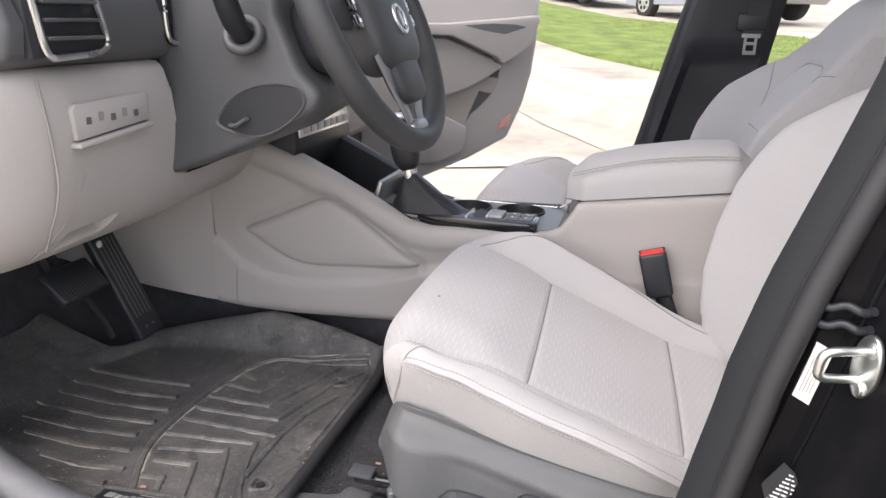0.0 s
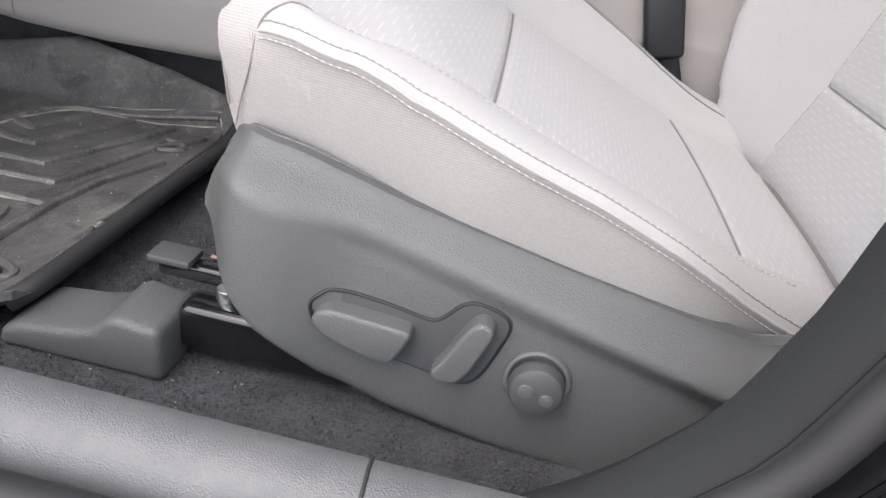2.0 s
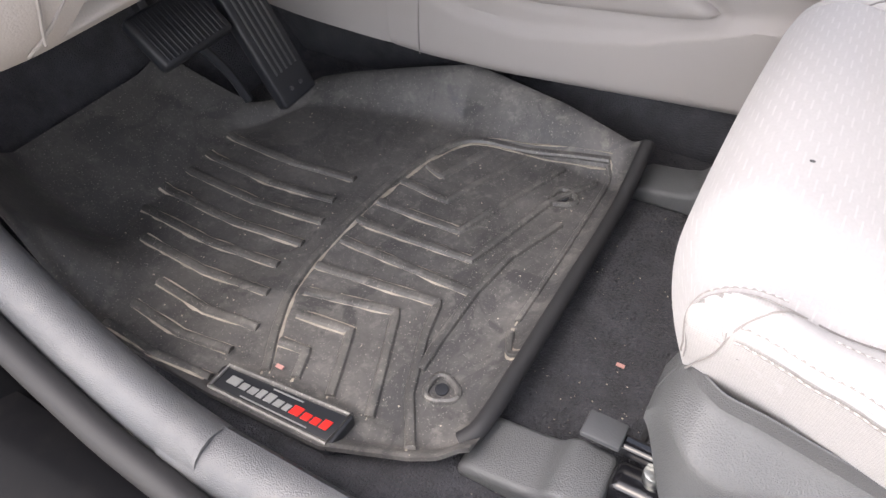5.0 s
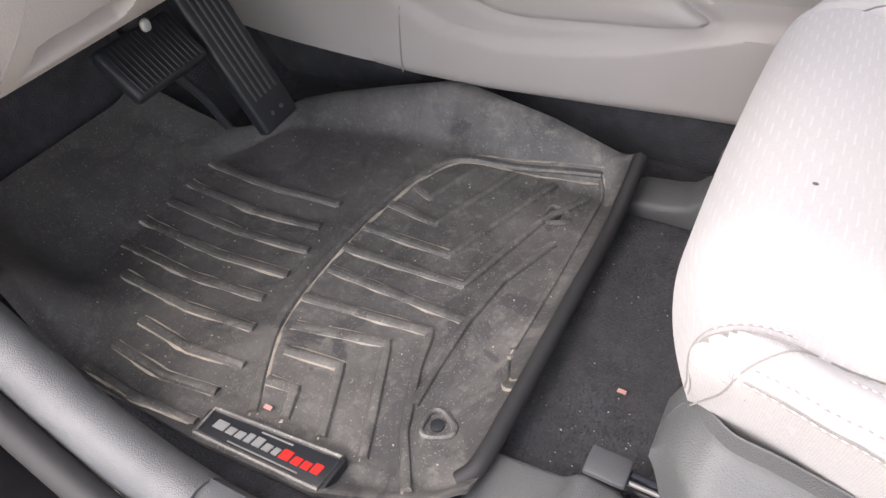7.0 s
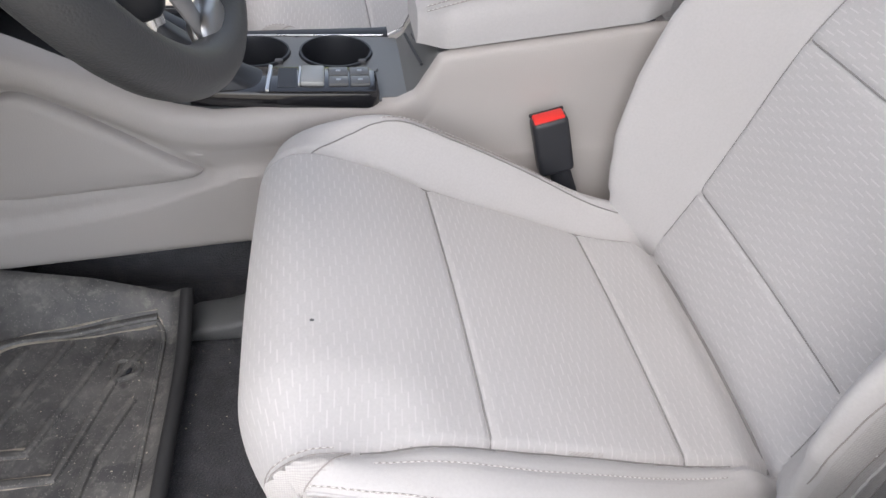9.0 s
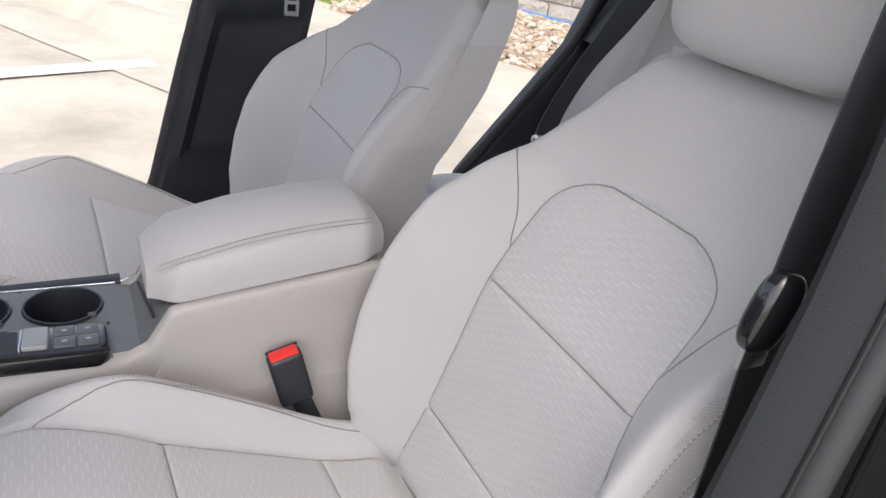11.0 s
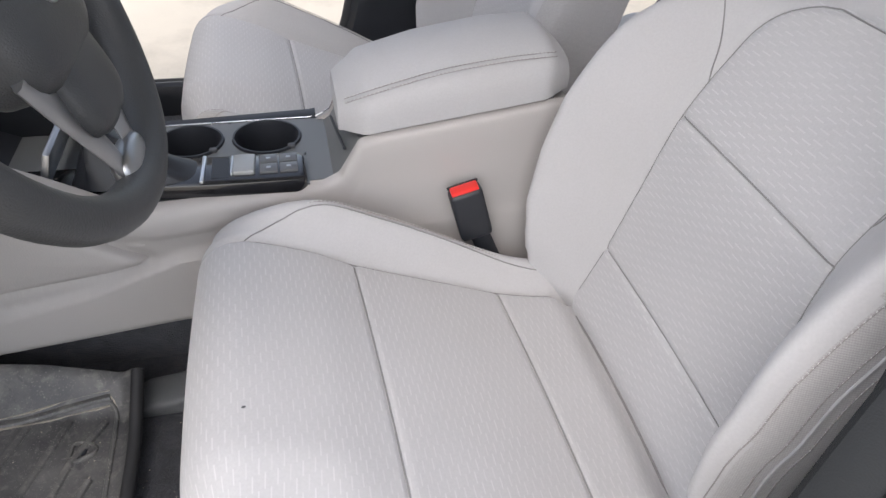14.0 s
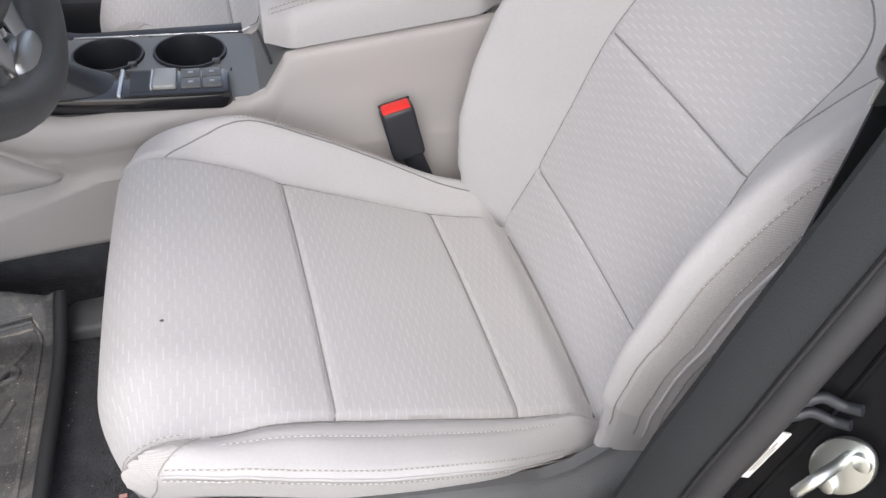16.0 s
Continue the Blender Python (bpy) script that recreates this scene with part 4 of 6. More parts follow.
bar = part("switch_bar", slab([(-0.262, 1.300), (-0.16, 1.293), (-0.062, 1.290), (-0.050, 1.298), (-0.051, 1.345), (-0.060, 1.358), (-0.262, 1.362)], "z", 0.664, 0.684, 0.004), GLOSS, console, "gloss black switch panel behind the shift lever")
part("tray_line", sweep([(-0.24, 1.4705, 0.672), (-0.03, 1.4705, 0.672), (-0.008, 1.4695, 0.684), (0.006, 1.468, 0.715)], 0.0010, 6), METAL, tray, "thin silver edge line")
part("bezel", slab([(-0.177, 1.298), (-0.1725, 1.297), (-0.1710, 1.358), (-0.1755, 1.359)], "z", 0.680, 0.6865, 0.001), METAL, bar, "silver bezel strip")
part("brake_key", slab([(-0.139, 1.310), (-0.112, 1.309), (-0.111, 1.351), (-0.138, 1.352)], "z", 0.681, 0.6895, 0.003), KEY, bar, "satin parking brake switch")
part("key_edge", slab([(-0.1415, 1.310), (-0.139, 1.310), (-0.138, 1.352), (-0.1405, 1.352)], "z", 0.681, 0.688, 0.001), METAL, bar)
part("socket", slab([(-0.164, 1.306), (-0.143, 1.306), (-0.143, 1.352), (-0.164, 1.354)], "z", 0.6826, 0.6846, 0), BLACK, bar)
for i in range(2):
    for j in range(2):
        x0, y0 = -0.107 + 0.0245 * i, 1.3085 + 0.022 * j
        key = part("key", box(x0, x0 + 0.0225, y0, y0 + 0.0205, 0.681, 0.6868, 0.0015), BUTTON, bar, "small dark grey key")
        part("mark", box(x0 + 0.0085, x0 + 0.0140, y0 + 0.0085, y0 + 0.0120, 0.6866, 0.6872, 0), SATIN, key, smooth=False)
# dark lining of the trough and its far edge
rings = []
for x in np.linspace(-0.60, -0.028, 60):
    low, top, y = console_top(x) - 0.085, console_top(x), FAR - 1.299
    rings.append([Vector((x, y - 0.004, low)), Vector((x, y - 0.004, top + 0.001)), Vector((x, y + 0.004, top + 0.005)), Vector((x, y + 0.022, top + 0.003)), Vector((x, y + 0.024, top - 0.012)), Vector((x, y + 0.004, low))])
part("side_lining", loft(rings), BLACK, console, "black far edge of the trough")
rings = []
for x in np.linspace(-0.60, -0.25, 30):
    z = max(console_top(x) - 0.075, 0.664)
    rings.append([Vector((x, 1.300, z)), Vector((x, FAR - 1.300, z)), Vector((x, FAR - 1.300, z - 0.006)), Vector((x, 1.300, z - 0.006))])
part("trough_floor", loft(rings), BLACK, console, "black trough floor")
part("trough_trim", slab([(-0.352, 0.690), (-0.338, 0.735), (-0.330, 0.733), (-0.343, 0.688)], "y", 1.302, FAR - 1.302, 0.002), SATIN, console, "satin silver strip across the trough")
# shift lever
shift = part("shift_plate", slab([(-0.40, 1.308), (-0.262, 1.300), (-0.262, 1.362), (-0.40, 1.365)], "z", 0.660, 0.680, 0.004), GLOSS, console, "gloss black shift plate")
rings = []
for k in range(18):
    t = k / 17
    c = Vector((mix(-0.250, -0.287, t), 1.333, mix(0.682, 0.748, t ** 1.15)))
    w = mix(0.034, 0.011, t)
    ring_ = []
    for a in np.linspace(0, 2 * math.pi, 40, endpoint=False):
        fold = 1 + 0.09 * math.sin(a * 6 + 4 * t) * math.sin(t * math.pi)
        ca, sa = math.cos(a), math.sin(a)
        ring_.append(c + Vector((mix(0.074, 0.011, t ** 0.85) * fold * abs(ca) ** 0.6 * math.copysign(1, ca), w * fold * abs(sa) ** 0.6 * math.copysign(1, sa), 0)))
    rings.append(ring_)
part("shift_boot", loft(rings), BLACK, shift, "creased dark leather boot")
part("shift_collar", sweep([(-0.287, 1.333, 0.738), (-0.291, 1.333, 0.754)], 0.0135, 20), METAL, shift, "chrome collar")
part("shift_knob", soft_box((-0.300, 1.333, 0.800), (0.025, 0.021, 0.050), 2.8, 20, pose(0, 0, 0, 0, -12, 0)), BLACK, shift, "black leather shift knob")
part("knob_cap", soft_box((-0.309, 1.333, 0.848), (0.020, 0.017, 0.006), 2.5, 16), METAL, shift, "silver knob cap")
# armrest lid
rings = []
for x in arc([(-0.006, 0, 0), (0.006, 0, 0), (0.13, 0, 0), (0.26, 0, 0), (0.276, 0, 0), (0.284, 0, 0)], 60):
    x = x.x
    end = min(ease(-0.012, 0.03, x), 1 - ease(0.245, 0.29, x) * 0.75)
    low = mix(0.727, 0.763, (x - 0.01) / 0.25)
    edge = float(np.interp(x, (-0.01, 0.004, 0.10, 0.19, 0.26, 0.285), (0.758, 0.766, 0.793, 0.808, 0.812, 0.800)))
    top = edge + 0.020 * end
    y0 = mix(1.330, 1.302, end)
    half = [Vector((x, y0 + 0.014, low - 0.004)), Vector((x, y0 + 0.001, low + 0.001)), Vector((x, y0, mix(low, edge, 0.5))), Vector((x, y0 + 0.006, edge - 0.006)), Vector((x, y0 + 0.014, edge)),
            Vector((x, y0 + 0.035, mix(edge, top, 0.75))), Vector((x, CENTRE, top))]
    rings.append(half + [Vector((v.x, FAR - v.y, v.z)) for v in half[-2::-1]])
arm = part("armrest", loft(rings), CLOTH, console, "padded light grey armrest lid")
line = arc([(0.002, 1.3165, 0.768), (0.05, 1.3135, 0.783), (0.12, 1.3135, 0.800), (0.20, 1.3135, 0.811), (0.262, 1.317, 0.813)], 80)
sewn(line, arm)
sewn([p + Vector((0.0, 0.0065, 0.0028)) for p in line], arm)
part("gap", slab([(0.014, 0.7262), (0.262, 0.7612), (0.262, 0.7640), (0.014, 0.7288)], "y", 1.309, FAR - 1.309, 0), BLACK, console, smooth=False)


# ---- dashboard, steering wheel and pedals ----
dash = thing("dashboard", "beige and dark grey dashboard with air vent and switch plate", "dashboard", (-0.7, CENTRE, 0.70))


def dash_ring(y, top):
    """A cut through the beige lower panel, from its top edge down and forward under the column."""
    pts = [(-0.60, 0.955), (-0.535, 0.957), (-0.512, 0.952), (-0.502, 0.935), (-0.500, 0.90), (-0.505, 0.85), (-0.516, 0.80), (-0.535, 0.762), (-0.565, 0.735), (-0.61, 0.715), (-0.68, 0.702), (-0.78, 0.70)]
    bow = 0.025 * max(0, (0.78 - y) / 0.08) ** 2 + 0.02 * max(0, (y - 1.0) / 0.2)
    out = []
    for q in arc([(x, 0, z) for x, z in pts], 300):
        x, z = q.x, q.z
        # scooped pocket of the bonnet release
        low, high = 0.740 + 0.07 * (y - 0.775), 0.764 + 0.05 * (y - 0.785)
        k = (z - low) / (high - low)
        left, right = 0.775 + 0.010 * k, 0.853 + 0.015 * k
        scoop = ease(left - 0.001, left + 0.004, y) * (1 - ease(right - 0.004, right + 0.001, y)) * ease(-0.02, 0.45, k) * (1 - ease(0.90, 1.04, k))
        if x < -0.49 and z < 0.9:
            x, z = x - 0.017 * scoop, z + 0.006 * scoop
        out.append(Vector((x - bow, y, min(z, top) if z > 0.80 else z)))
    return out + [Vector((-0.80, y, 0.72)), Vector((-0.62 - bow, y, min(0.93, top - 0.005)))]


ys = [0.700, 0.706, 0.715] + list(np.linspace(0.73, 0.77, 5)) + list(np.linspace(0.7725, 0.8745, 80)) + [0.88, 0.89] + list(np.linspace(0.905, 0.945, 6)) + [0.952, 0.958, 0.963, 0.968, 0.975] + list(np.linspace(0.99, 1.235, 14))
rings = [dash_ring(y, 0.957 - 0.155 * ease(0.950, 0.975, y) + 0.02 * ease(1.08, 1.22, y)) for y in ys]
lower = part("lower_panel", loft(rings), BEIGE, dash, "beige lower dashboard panel")
upper = [(-0.60, 0.950), (-0.52, 0.956), (-0.500, 0.966), (-0.492, 1.00), (-0.515, 1.06), (-0.58, 1.10), (-1.05, 1.10), (-1.05, 0.9)]
part("upper_panel", slab(upper, "y", 0.702, 2.065, 0.008, 3), DARK, dash, "dark grey upper dashboard")
part("glovebox_side", slab([(-0.60, 0.948), (-0.53, 0.94), (-0.52, 0.85), (-0.56, 0.75), (-0.66, 0.70), (-0.9, 0.72), (-0.9, 0.94)], "y", 1.50, 2.065, 0.01, 3), BEIGE, dash, "beige panel on the passenger side")
# switch plate
plate = part("switch_plate", slab([(0.776, 0.876), (0.902, 0.886), (0.904, 0.916), (0.897, 0.921), (0.779, 0.917), (0.773, 0.911)], "x", -0.503, -0.494, 0.003), BEIGE, dash, "beige switch plate")
for k, y in enumerate((0.792, 0.812, 0.832, 0.852, 0.872)):
    part("mark", box(-0.4945, -0.4935, y, y + 0.008, 0.893 + 0.002 * (k % 2), 0.901 + 0.004 * (k % 2), 0), SEAM if k % 2 else GREY, plate, smooth=False)
part("ledge", slab([(0.774, 0.868), (0.903, 0.878), (0.903, 0.884), (0.774, 0.874)], "x", -0.505, -0.489, 0.002), BEIGE, plate)
part("joint", sweep(arc([(-0.505, 0.742, 0.945), (-0.503, 0.748, 0.88), (-0.508, 0.752, 0.82), (-0.54, 0.755, 0.75)], 24), 0.0014, 6), SEAM, dash)
part("clip", soft_box((-0.60, 0.905, 0.708), (0.003, 0.004, 0.005), 3, 10), KEY, dash, "pale plastic clip under the panel")
# outline of the bonnet release panel
edge = [(-0.5075, 0.795, 0.835), (-0.5195, 0.781, 0.793), (-0.5365, 0.762, 0.760), (-0.557, 0.752, 0.7405), (-0.562, 0.755, 0.737)]
part("panel_joint", sweep(arc(edge, 24), 0.0012, 6), SEAM, dash)
# air vent
vent = part("air_vent", slab([(0.726, 0.966), (0.836, 0.970), (0.822, 1.075), (0.716, 1.075)], "x", -0.505, -0.489, 0.004), BLACK, dash, "black air vent")
frame_path = [(-0.487, 0.722, 1.075), (-0.486, 0.733, 1.01), (-0.485, 0.742, 0.972), (-0.485, 0.765, 0.968), (-0.485, 0.825, 0.974), (-0.486, 0.828, 0.995), (-0.487, 0.815, 1.04), (-0.488, 0.808, 1.075)]
part("chrome_frame", sweep(arc(frame_path, 70), 0.0038, 8), METAL, vent, "silver vent frame")
for k in range(5):
    z = 0.985 + 0.018 * k
    part("slat", box(-0.492, -0.480, 0.742 - 0.002 * k, 0.822 - 0.003 * k, z, z + 0.004, 0.001, 1, pose(0, 0, 0)), DARK, vent)
# column shroud, knee cover, stalk
part("knee_cover", slab([(-0.62, 0.80), (-0.535, 0.795), (-0.515, 0.83), (-0.525, 0.96), (-0.62, 0.96)], "y", 0.966, 1.24, 0.008, 3), DARK, dash, "dark grey knee cover")
# black slab paints in the shade of the gap below the knee cover
part("cubby", slab([(-0.60, 0.775), (-0.528, 0.782), (-0.524, 0.802), (-0.60, 0.805)], "y", 0.962, 1.06, 0.004), BLACK, dash, "black slab painting the shade of the gap under the cover")
side = [(-0.53, 0.800), (-0.508, 0.802), (-0.438, 0.829), (-0.355, 0.864), (-0.300, 0.897), (-0.286, 0.914), (-0.296, 0.928), (-0.318, 0.950), (-0.345, 1.016), (-0.345, 1.05), (-0.50, 1.05), (-0.53, 0.94)]
shroud = part("column_shroud", slab(side, "y", 0.963, 1.112, 0.012, 4), DARK, dash, "dark grey steering column shroud")
almond = [(-0.439, 0.877), (-0.425, 0.899), (-0.402, 0.917), (-0.370, 0.928), (-0.335, 0.930), (-0.314, 0.924), (-0.310, 0.906), (-0.332, 0.883), (-0.362, 0.866), (-0.392, 0.861), (-0.418, 0.866)]
loop = [(q.x, q.y) for q in arc([(a, b, 0) for a, b in almond], 70, True)]
mid_x, mid_z = -0.374, 0.896
rings = [[(mid_x + (a - mid_x) * k, 0.963 + d, mid_z + (b - mid_z) * k) for a, b in loop] for k, d in ((1.04, 0.001), (1.0, -0.0025), (0.95, -0.001), (0.90, 0.0))]
part("recess_rim", loft(rings, caps=False), DARK, shroud)
# flat black plate stands in for the shade inside the lever hollow
part("lever_recess", slab([(mid_x + (a - mid_x) * 0.93, mid_z + (b - mid_z) * 0.93) for a, b in loop], "y", 0.9615, 0.9640, 0), BLACK, shroud, "flat black plate painting the shade of the tilt lever recess", smooth=False)
part("tilt_lever", sweep(arc([(-0.416, 0.960, 0.875), (-0.405, 0.955, 0.876), (-0.388, 0.953, 0.886)], 12), 0.005, 8, squash=0.6), GREY, shroud, "grey tilt lever")
part("stalk_collar", ring((-0.386, 0.955, 0.990), 0.021, 0.007, (0.1, -0.85, 0.5)), DARK, shroud)
part("stalk", sweep(arc([(-0.386, 0.985, 0.972), (-0.386, 0.945, 0.995), (-0.384, 0.915, 1.03), (-0.382, 0.895, 1.075)], 20), [0.013] * 8 + [0.0145] * 12, 14), BLACK, shroud, "black turn signal stalk")
cluster = part("instrument_cluster", slab([(0.945, 0.985), (0.965, 0.972), (1.12, 0.985), (1.14, 1.02), (1.13, 1.10), (0.95, 1.10)], "x", -0.575, -0.492, 0.004), GLOSS, dash, "dark instrument cluster")
part("bezel", sweep(arc([(-0.488, 0.946, 1.09), (-0.488, 0.944, 1.0), (-0.488, 0.962, 0.976), (-0.488, 1.04, 0.979), (-0.488, 1.13, 0.988)], 40), 0.003, 8), METAL, cluster, "silver bezel")
for k in range(9):
    a = 0.5 + k * 0.32
    part("tick", box(-0.491, -0.489, -0.0012, 0.0012, 0.022, 0.030, 0, 1, pose(0, 1.01, 1.035, math.degrees(a) + 90, 0, 0)), WHITE, cluster, smooth=False)
# centre stack
stack = part("centre_panel", slab([(-0.60, 0.72), (-0.50, 0.735), (-0.475, 0.79), (-0.485, 0.90), (-0.51, 1.05), (-0.60, 1.05)], "y", 1.262, 1.508, 0.006, 3), BLACK, dash, "dark centre stack")
part("climate_strip", slab([(1.275, 0.806), (1.495, 0.806), (1.495, 0.846), (1.275, 0.846)], "x", -0.482, -0.474, 0.002), METAL, stack, "silver climate control strip")
for k in range(7):
    part("button", box(-0.476, -0.471, 1.288 + 0.029 * k, 1.311 + 0.029 * k, 0.812, 0.826, 0.001), KEY, stack)
for y in (1.292, 1.478):
    part("climate_dial", disc((-0.470, y, 0.872), 0.020, 0.022, (1, 0, 0.12), 28, 0.003), KEY, stack, "silver dial")

# steering wheel
HUB = Vector((-0.246, 1.037, 1.018))
LEAN = pose(HUB.x, HUB.y, HUB.z, 0, 66, 0)      # local z leaves the wheel towards the driver; local -x points up, y to the passenger


def on_wheel(side, down, out=0.0):
    return LEAN @ Vector((down, side, out))


wheel = thing("steering_wheel", "dark grey leather steering wheel with silver lower spoke", "steering wheel", HUB)
part("rim", ring(HUB, 0.172, 0.0155, LEAN.to_3x3() @ Vector((0, 0, 1)), 80, 16, 1.12), LEATHER, wheel, "dark leather rim")
part("hub", soft_box((0, 0, 0), (0.074, 0.078, 0.032), 3.8, 28, LEAN @ Matrix.Translation((0.006, 0, 0))), LEATHER, wheel, "dark grey hub")
part("hub_chin", soft_box((0, 0, 0), (0.050, 0.046, 0.016), 3.6, 24, LEAN @ Matrix.Translation((0.074, 0, 0.008))), LEATHER, wheel, "dark lower part of the hub")
part("hub_rear", soft_box((0, 0, 0), (0.055, 0.06, 0.05), 3, 20, LEAN @ Matrix.Translation((0, 0, -0.05))), BLACK, wheel)
for s in (-1, 1):
    arm_ = [on_wheel(s * 0.06, -0.012, -0.006), on_wheel(s * 0.12, -0.018, -0.010), on_wheel(s * 0.168, -0.022, -0.004)]
    part("side_spoke", sweep(arm_, [0.034, 0.026, 0.020], 14, squash=0.5, up=LEAN.to_3x3() @ Vector((0, 0, 1))), DARK, wheel, "dark side spoke")
    for k in range(3):
        part("wheel_key", soft_box((0, 0, 0), (0.010, 0.009, 0.004), 4, 10, LEAN @ Matrix.Translation((-0.028 + 0.022 * k, s * 0.098, 0.014))), GLOSS, wheel)
        part("key_mark", soft_box((0, 0, 0), (0.003, 0.003, 0.0012), 4, 8, LEAN @ Matrix.Translation((-0.028 + 0.022 * k, s * 0.098, 0.0178))), WHITE, wheel)
    bar_ = [on_wheel(s * 0.062, 0.050, 0.010), on_wheel(s * 0.045, 0.090, 0.006), on_wheel(s * 0.026, 0.130, 0.002), on_wheel(s * 0.018, 0.160, 0.0)]
    part("lower_spoke", sweep(arc(bar_, 16), [0.020 - 0.0006 * k for k in range(16)], 12, squash=0.26, up=LEAN.to_3x3() @ Vector((0, 0, 1))), SATIN, wheel, "satin silver lower spoke")
part("spoke_foot", soft_box((0, 0, 0), (0.012, 0.030, 0.010), 3, 14, LEAN @ Matrix.Translation((0.156, 0, 0.0))), SATIN, wheel, "satin silver spoke foot")
part("badge", ring(LEAN @ Vector((0.020, 0, 0.0325)), 0.0175, 0.0028, LEAN.to_3x3() @ Vector((0, 0, 1))), METAL, wheel, "plain silver oval badge")
part("badge_bar", soft_box((0, 0, 0), (0.011, 0.004, 0.002), 3, 8, LEAN @ Matrix.Translation((0.020, 0, 0.0335))), METAL, wheel)
part("column", sweep([HUB, HUB + LEAN.to_3x3() @ Vector((0, 0, -0.14))], 0.045, 20), BLACK, wheel, "dark steering column")

# pedals
brake = thing("brake_pedal", "black rubber brake pedal on a steel arm", "pedal", (-0.75, 1.0, 0.58))
turn = pose(-0.745, 1.003, 0.600, 0, 42, 0)
pad = part("pad", box(-0.032, 0.032, -0.050, 0.050, -0.010, 0.008, 0.006, 3, turn), BLACK, brake, "ribbed black rubber pad")
for k in range(14):
    part("rib", box(-0.027, 0.027, -0.0430 + 0.0064 * k, -0.0392 + 0.0064 * k, 0.006, 0.0086, 0.0008, 1, turn), BLACK, pad)
part("arm", sweep(arc([(-0.755, 1.005, 0.578), (-0.80, 1.01, 0.60), (-0.84, 1.02, 0.70), (-0.85, 1.03, 0.86)], 20), 0.012, 8), BLACK, brake)
part("cable", sweep(arc([(-0.76, 1.03, 0.565), (-0.745, 1.05, 0.52), (-0.735, 1.06, 0.48)], 14), 0.006, 8), BLACK, brake)
gas = thing("accelerator_pedal", "long black plastic accelerator pedal", "pedal", (-0.70, 1.09, 0.47))
turn = pose(-0.726, 1.092, 0.567, 0, 66, -3) @ pose(0, 0, 0, 0, 0, 4)
long = part("pad", box(-0.105, 0.100, -0.029, 0.029, -0.012, 0.006, 0.005, 3, turn), BLACK, gas, "long black pad")
for k in range(5):
    part("groove", box(-0.085, 0.060, -0.018 + 0.0085 * k, -0.0155 + 0.0085 * k, 0.0055, 0.0075, 0.0005, 1, turn), DARK, long)
for s in (-0.008, 0.008):
    part("stud", disc(turn @ Vector((0.082, s, 0.007)), 0.0025, 0.002, turn.to_3x3() @ Vector((0, 0, 1)), 12), DARK, long)


# ---- moulded floor mat ----
mat_thing = thing("floor_mat", "dusty black moulded rubber floor mat with raised ribs", "floor mat", (-0.55, 1.0, 0.394))
NEAR_X = (-0.90, -0.80, -0.68, -0.52, -0.40, -0.33, -0.285)
NEAR_Y = (0.80, 0.765, 0.745, 0.742, 0.748, 0.775, 0.800)
FAR_X = (-0.90, -0.79, -0.765, -0.745, -0.70, -0.62, -0.53, -0.40, -0.32, -0.285)
FAR_Y = (1.08, 1.115, 1.150, 1.205, 1.225, 1.245, 1.262, 1.250, 1.238, 1.232)


def mat_z(x, y):
    """Height of the mat: a flat field, a raised outer wall, a footrest wedge and the climb towards the bulkhead."""
    y0, y1 = float(np.interp(x, NEAR_X, NEAR_Y)), float(np.interp(x, FAR_X, FAR_Y))
    wall = float(np.interp(x, (-0.8, -0.74, -0.53, -0.40, -0.285), (0.010, 0.022, 0.066, 0.052, 0.030)))
    z = 0.410 + wall * ease(y1 - 0.050, y1 - 0.002, y)
    z += 0.012 * (1 - ease(y0, y0 + 0.02, y)) + 0.014 * ease(-0.312, -0.288, x)
    z += 0.9 * max(0, -0.775 - x) ** 1.2
    z += 0.095 * (1 - ease(0.758, 0.855, y)) * (1 - ease(-0.78, -0.685, x))
    # the inner field lies a little lower than its frame
    z -= 0.0025 * ease(-0.545, -0.535, x + 0.22 * (y - 1.0) ** 2) * (1 - ease(1.205, 1.212, y)) * (1 - ease(-0.328, -0.322, x)) * ease(0.79, 0.80, y)
    return z


rings, count = [], 130
for x in np.linspace(-0.90, -0.285, 150):
    y0, y1 = float(np.interp(x, NEAR_X, NEAR_Y)), float(np.interp(x, FAR_X, FAR_Y))
    row = [Vector((x, mix(y0, y1, k / count), mat_z(x, mix(y0, y1, k / count)))) for k in range(count + 1)]
    rings.append(row + [Vector((v.x, v.y, v.z - 0.007)) for v in row[::-13]])
part("tray", loft(rings), RUBBER, mat_thing, "dusty black rubber tray")


RIB_LINES = []


def rib(points, name="rib", radius=0.0052, n=26, mat=None):
    path = arc([(x, y, 0) for x, y in points], n) if len(points) > 2 and name == "ridge" else [Vector((x, y, 0)) for x, y in points]
    if name != "ridge":
        fine = []
        for a, b in zip(path, path[1:]):
            fine += [a.lerp(b, k / 8) for k in range(8)]
        path = fine + [path[-1]]
    RIB_LINES.append(path)
    return part(name, sweep([(p.x, p.y, mat_z(p.x, p.y) + 0.0006) for p in path], radius, 8, squash=0.8), mat or RIB, mat_thing)


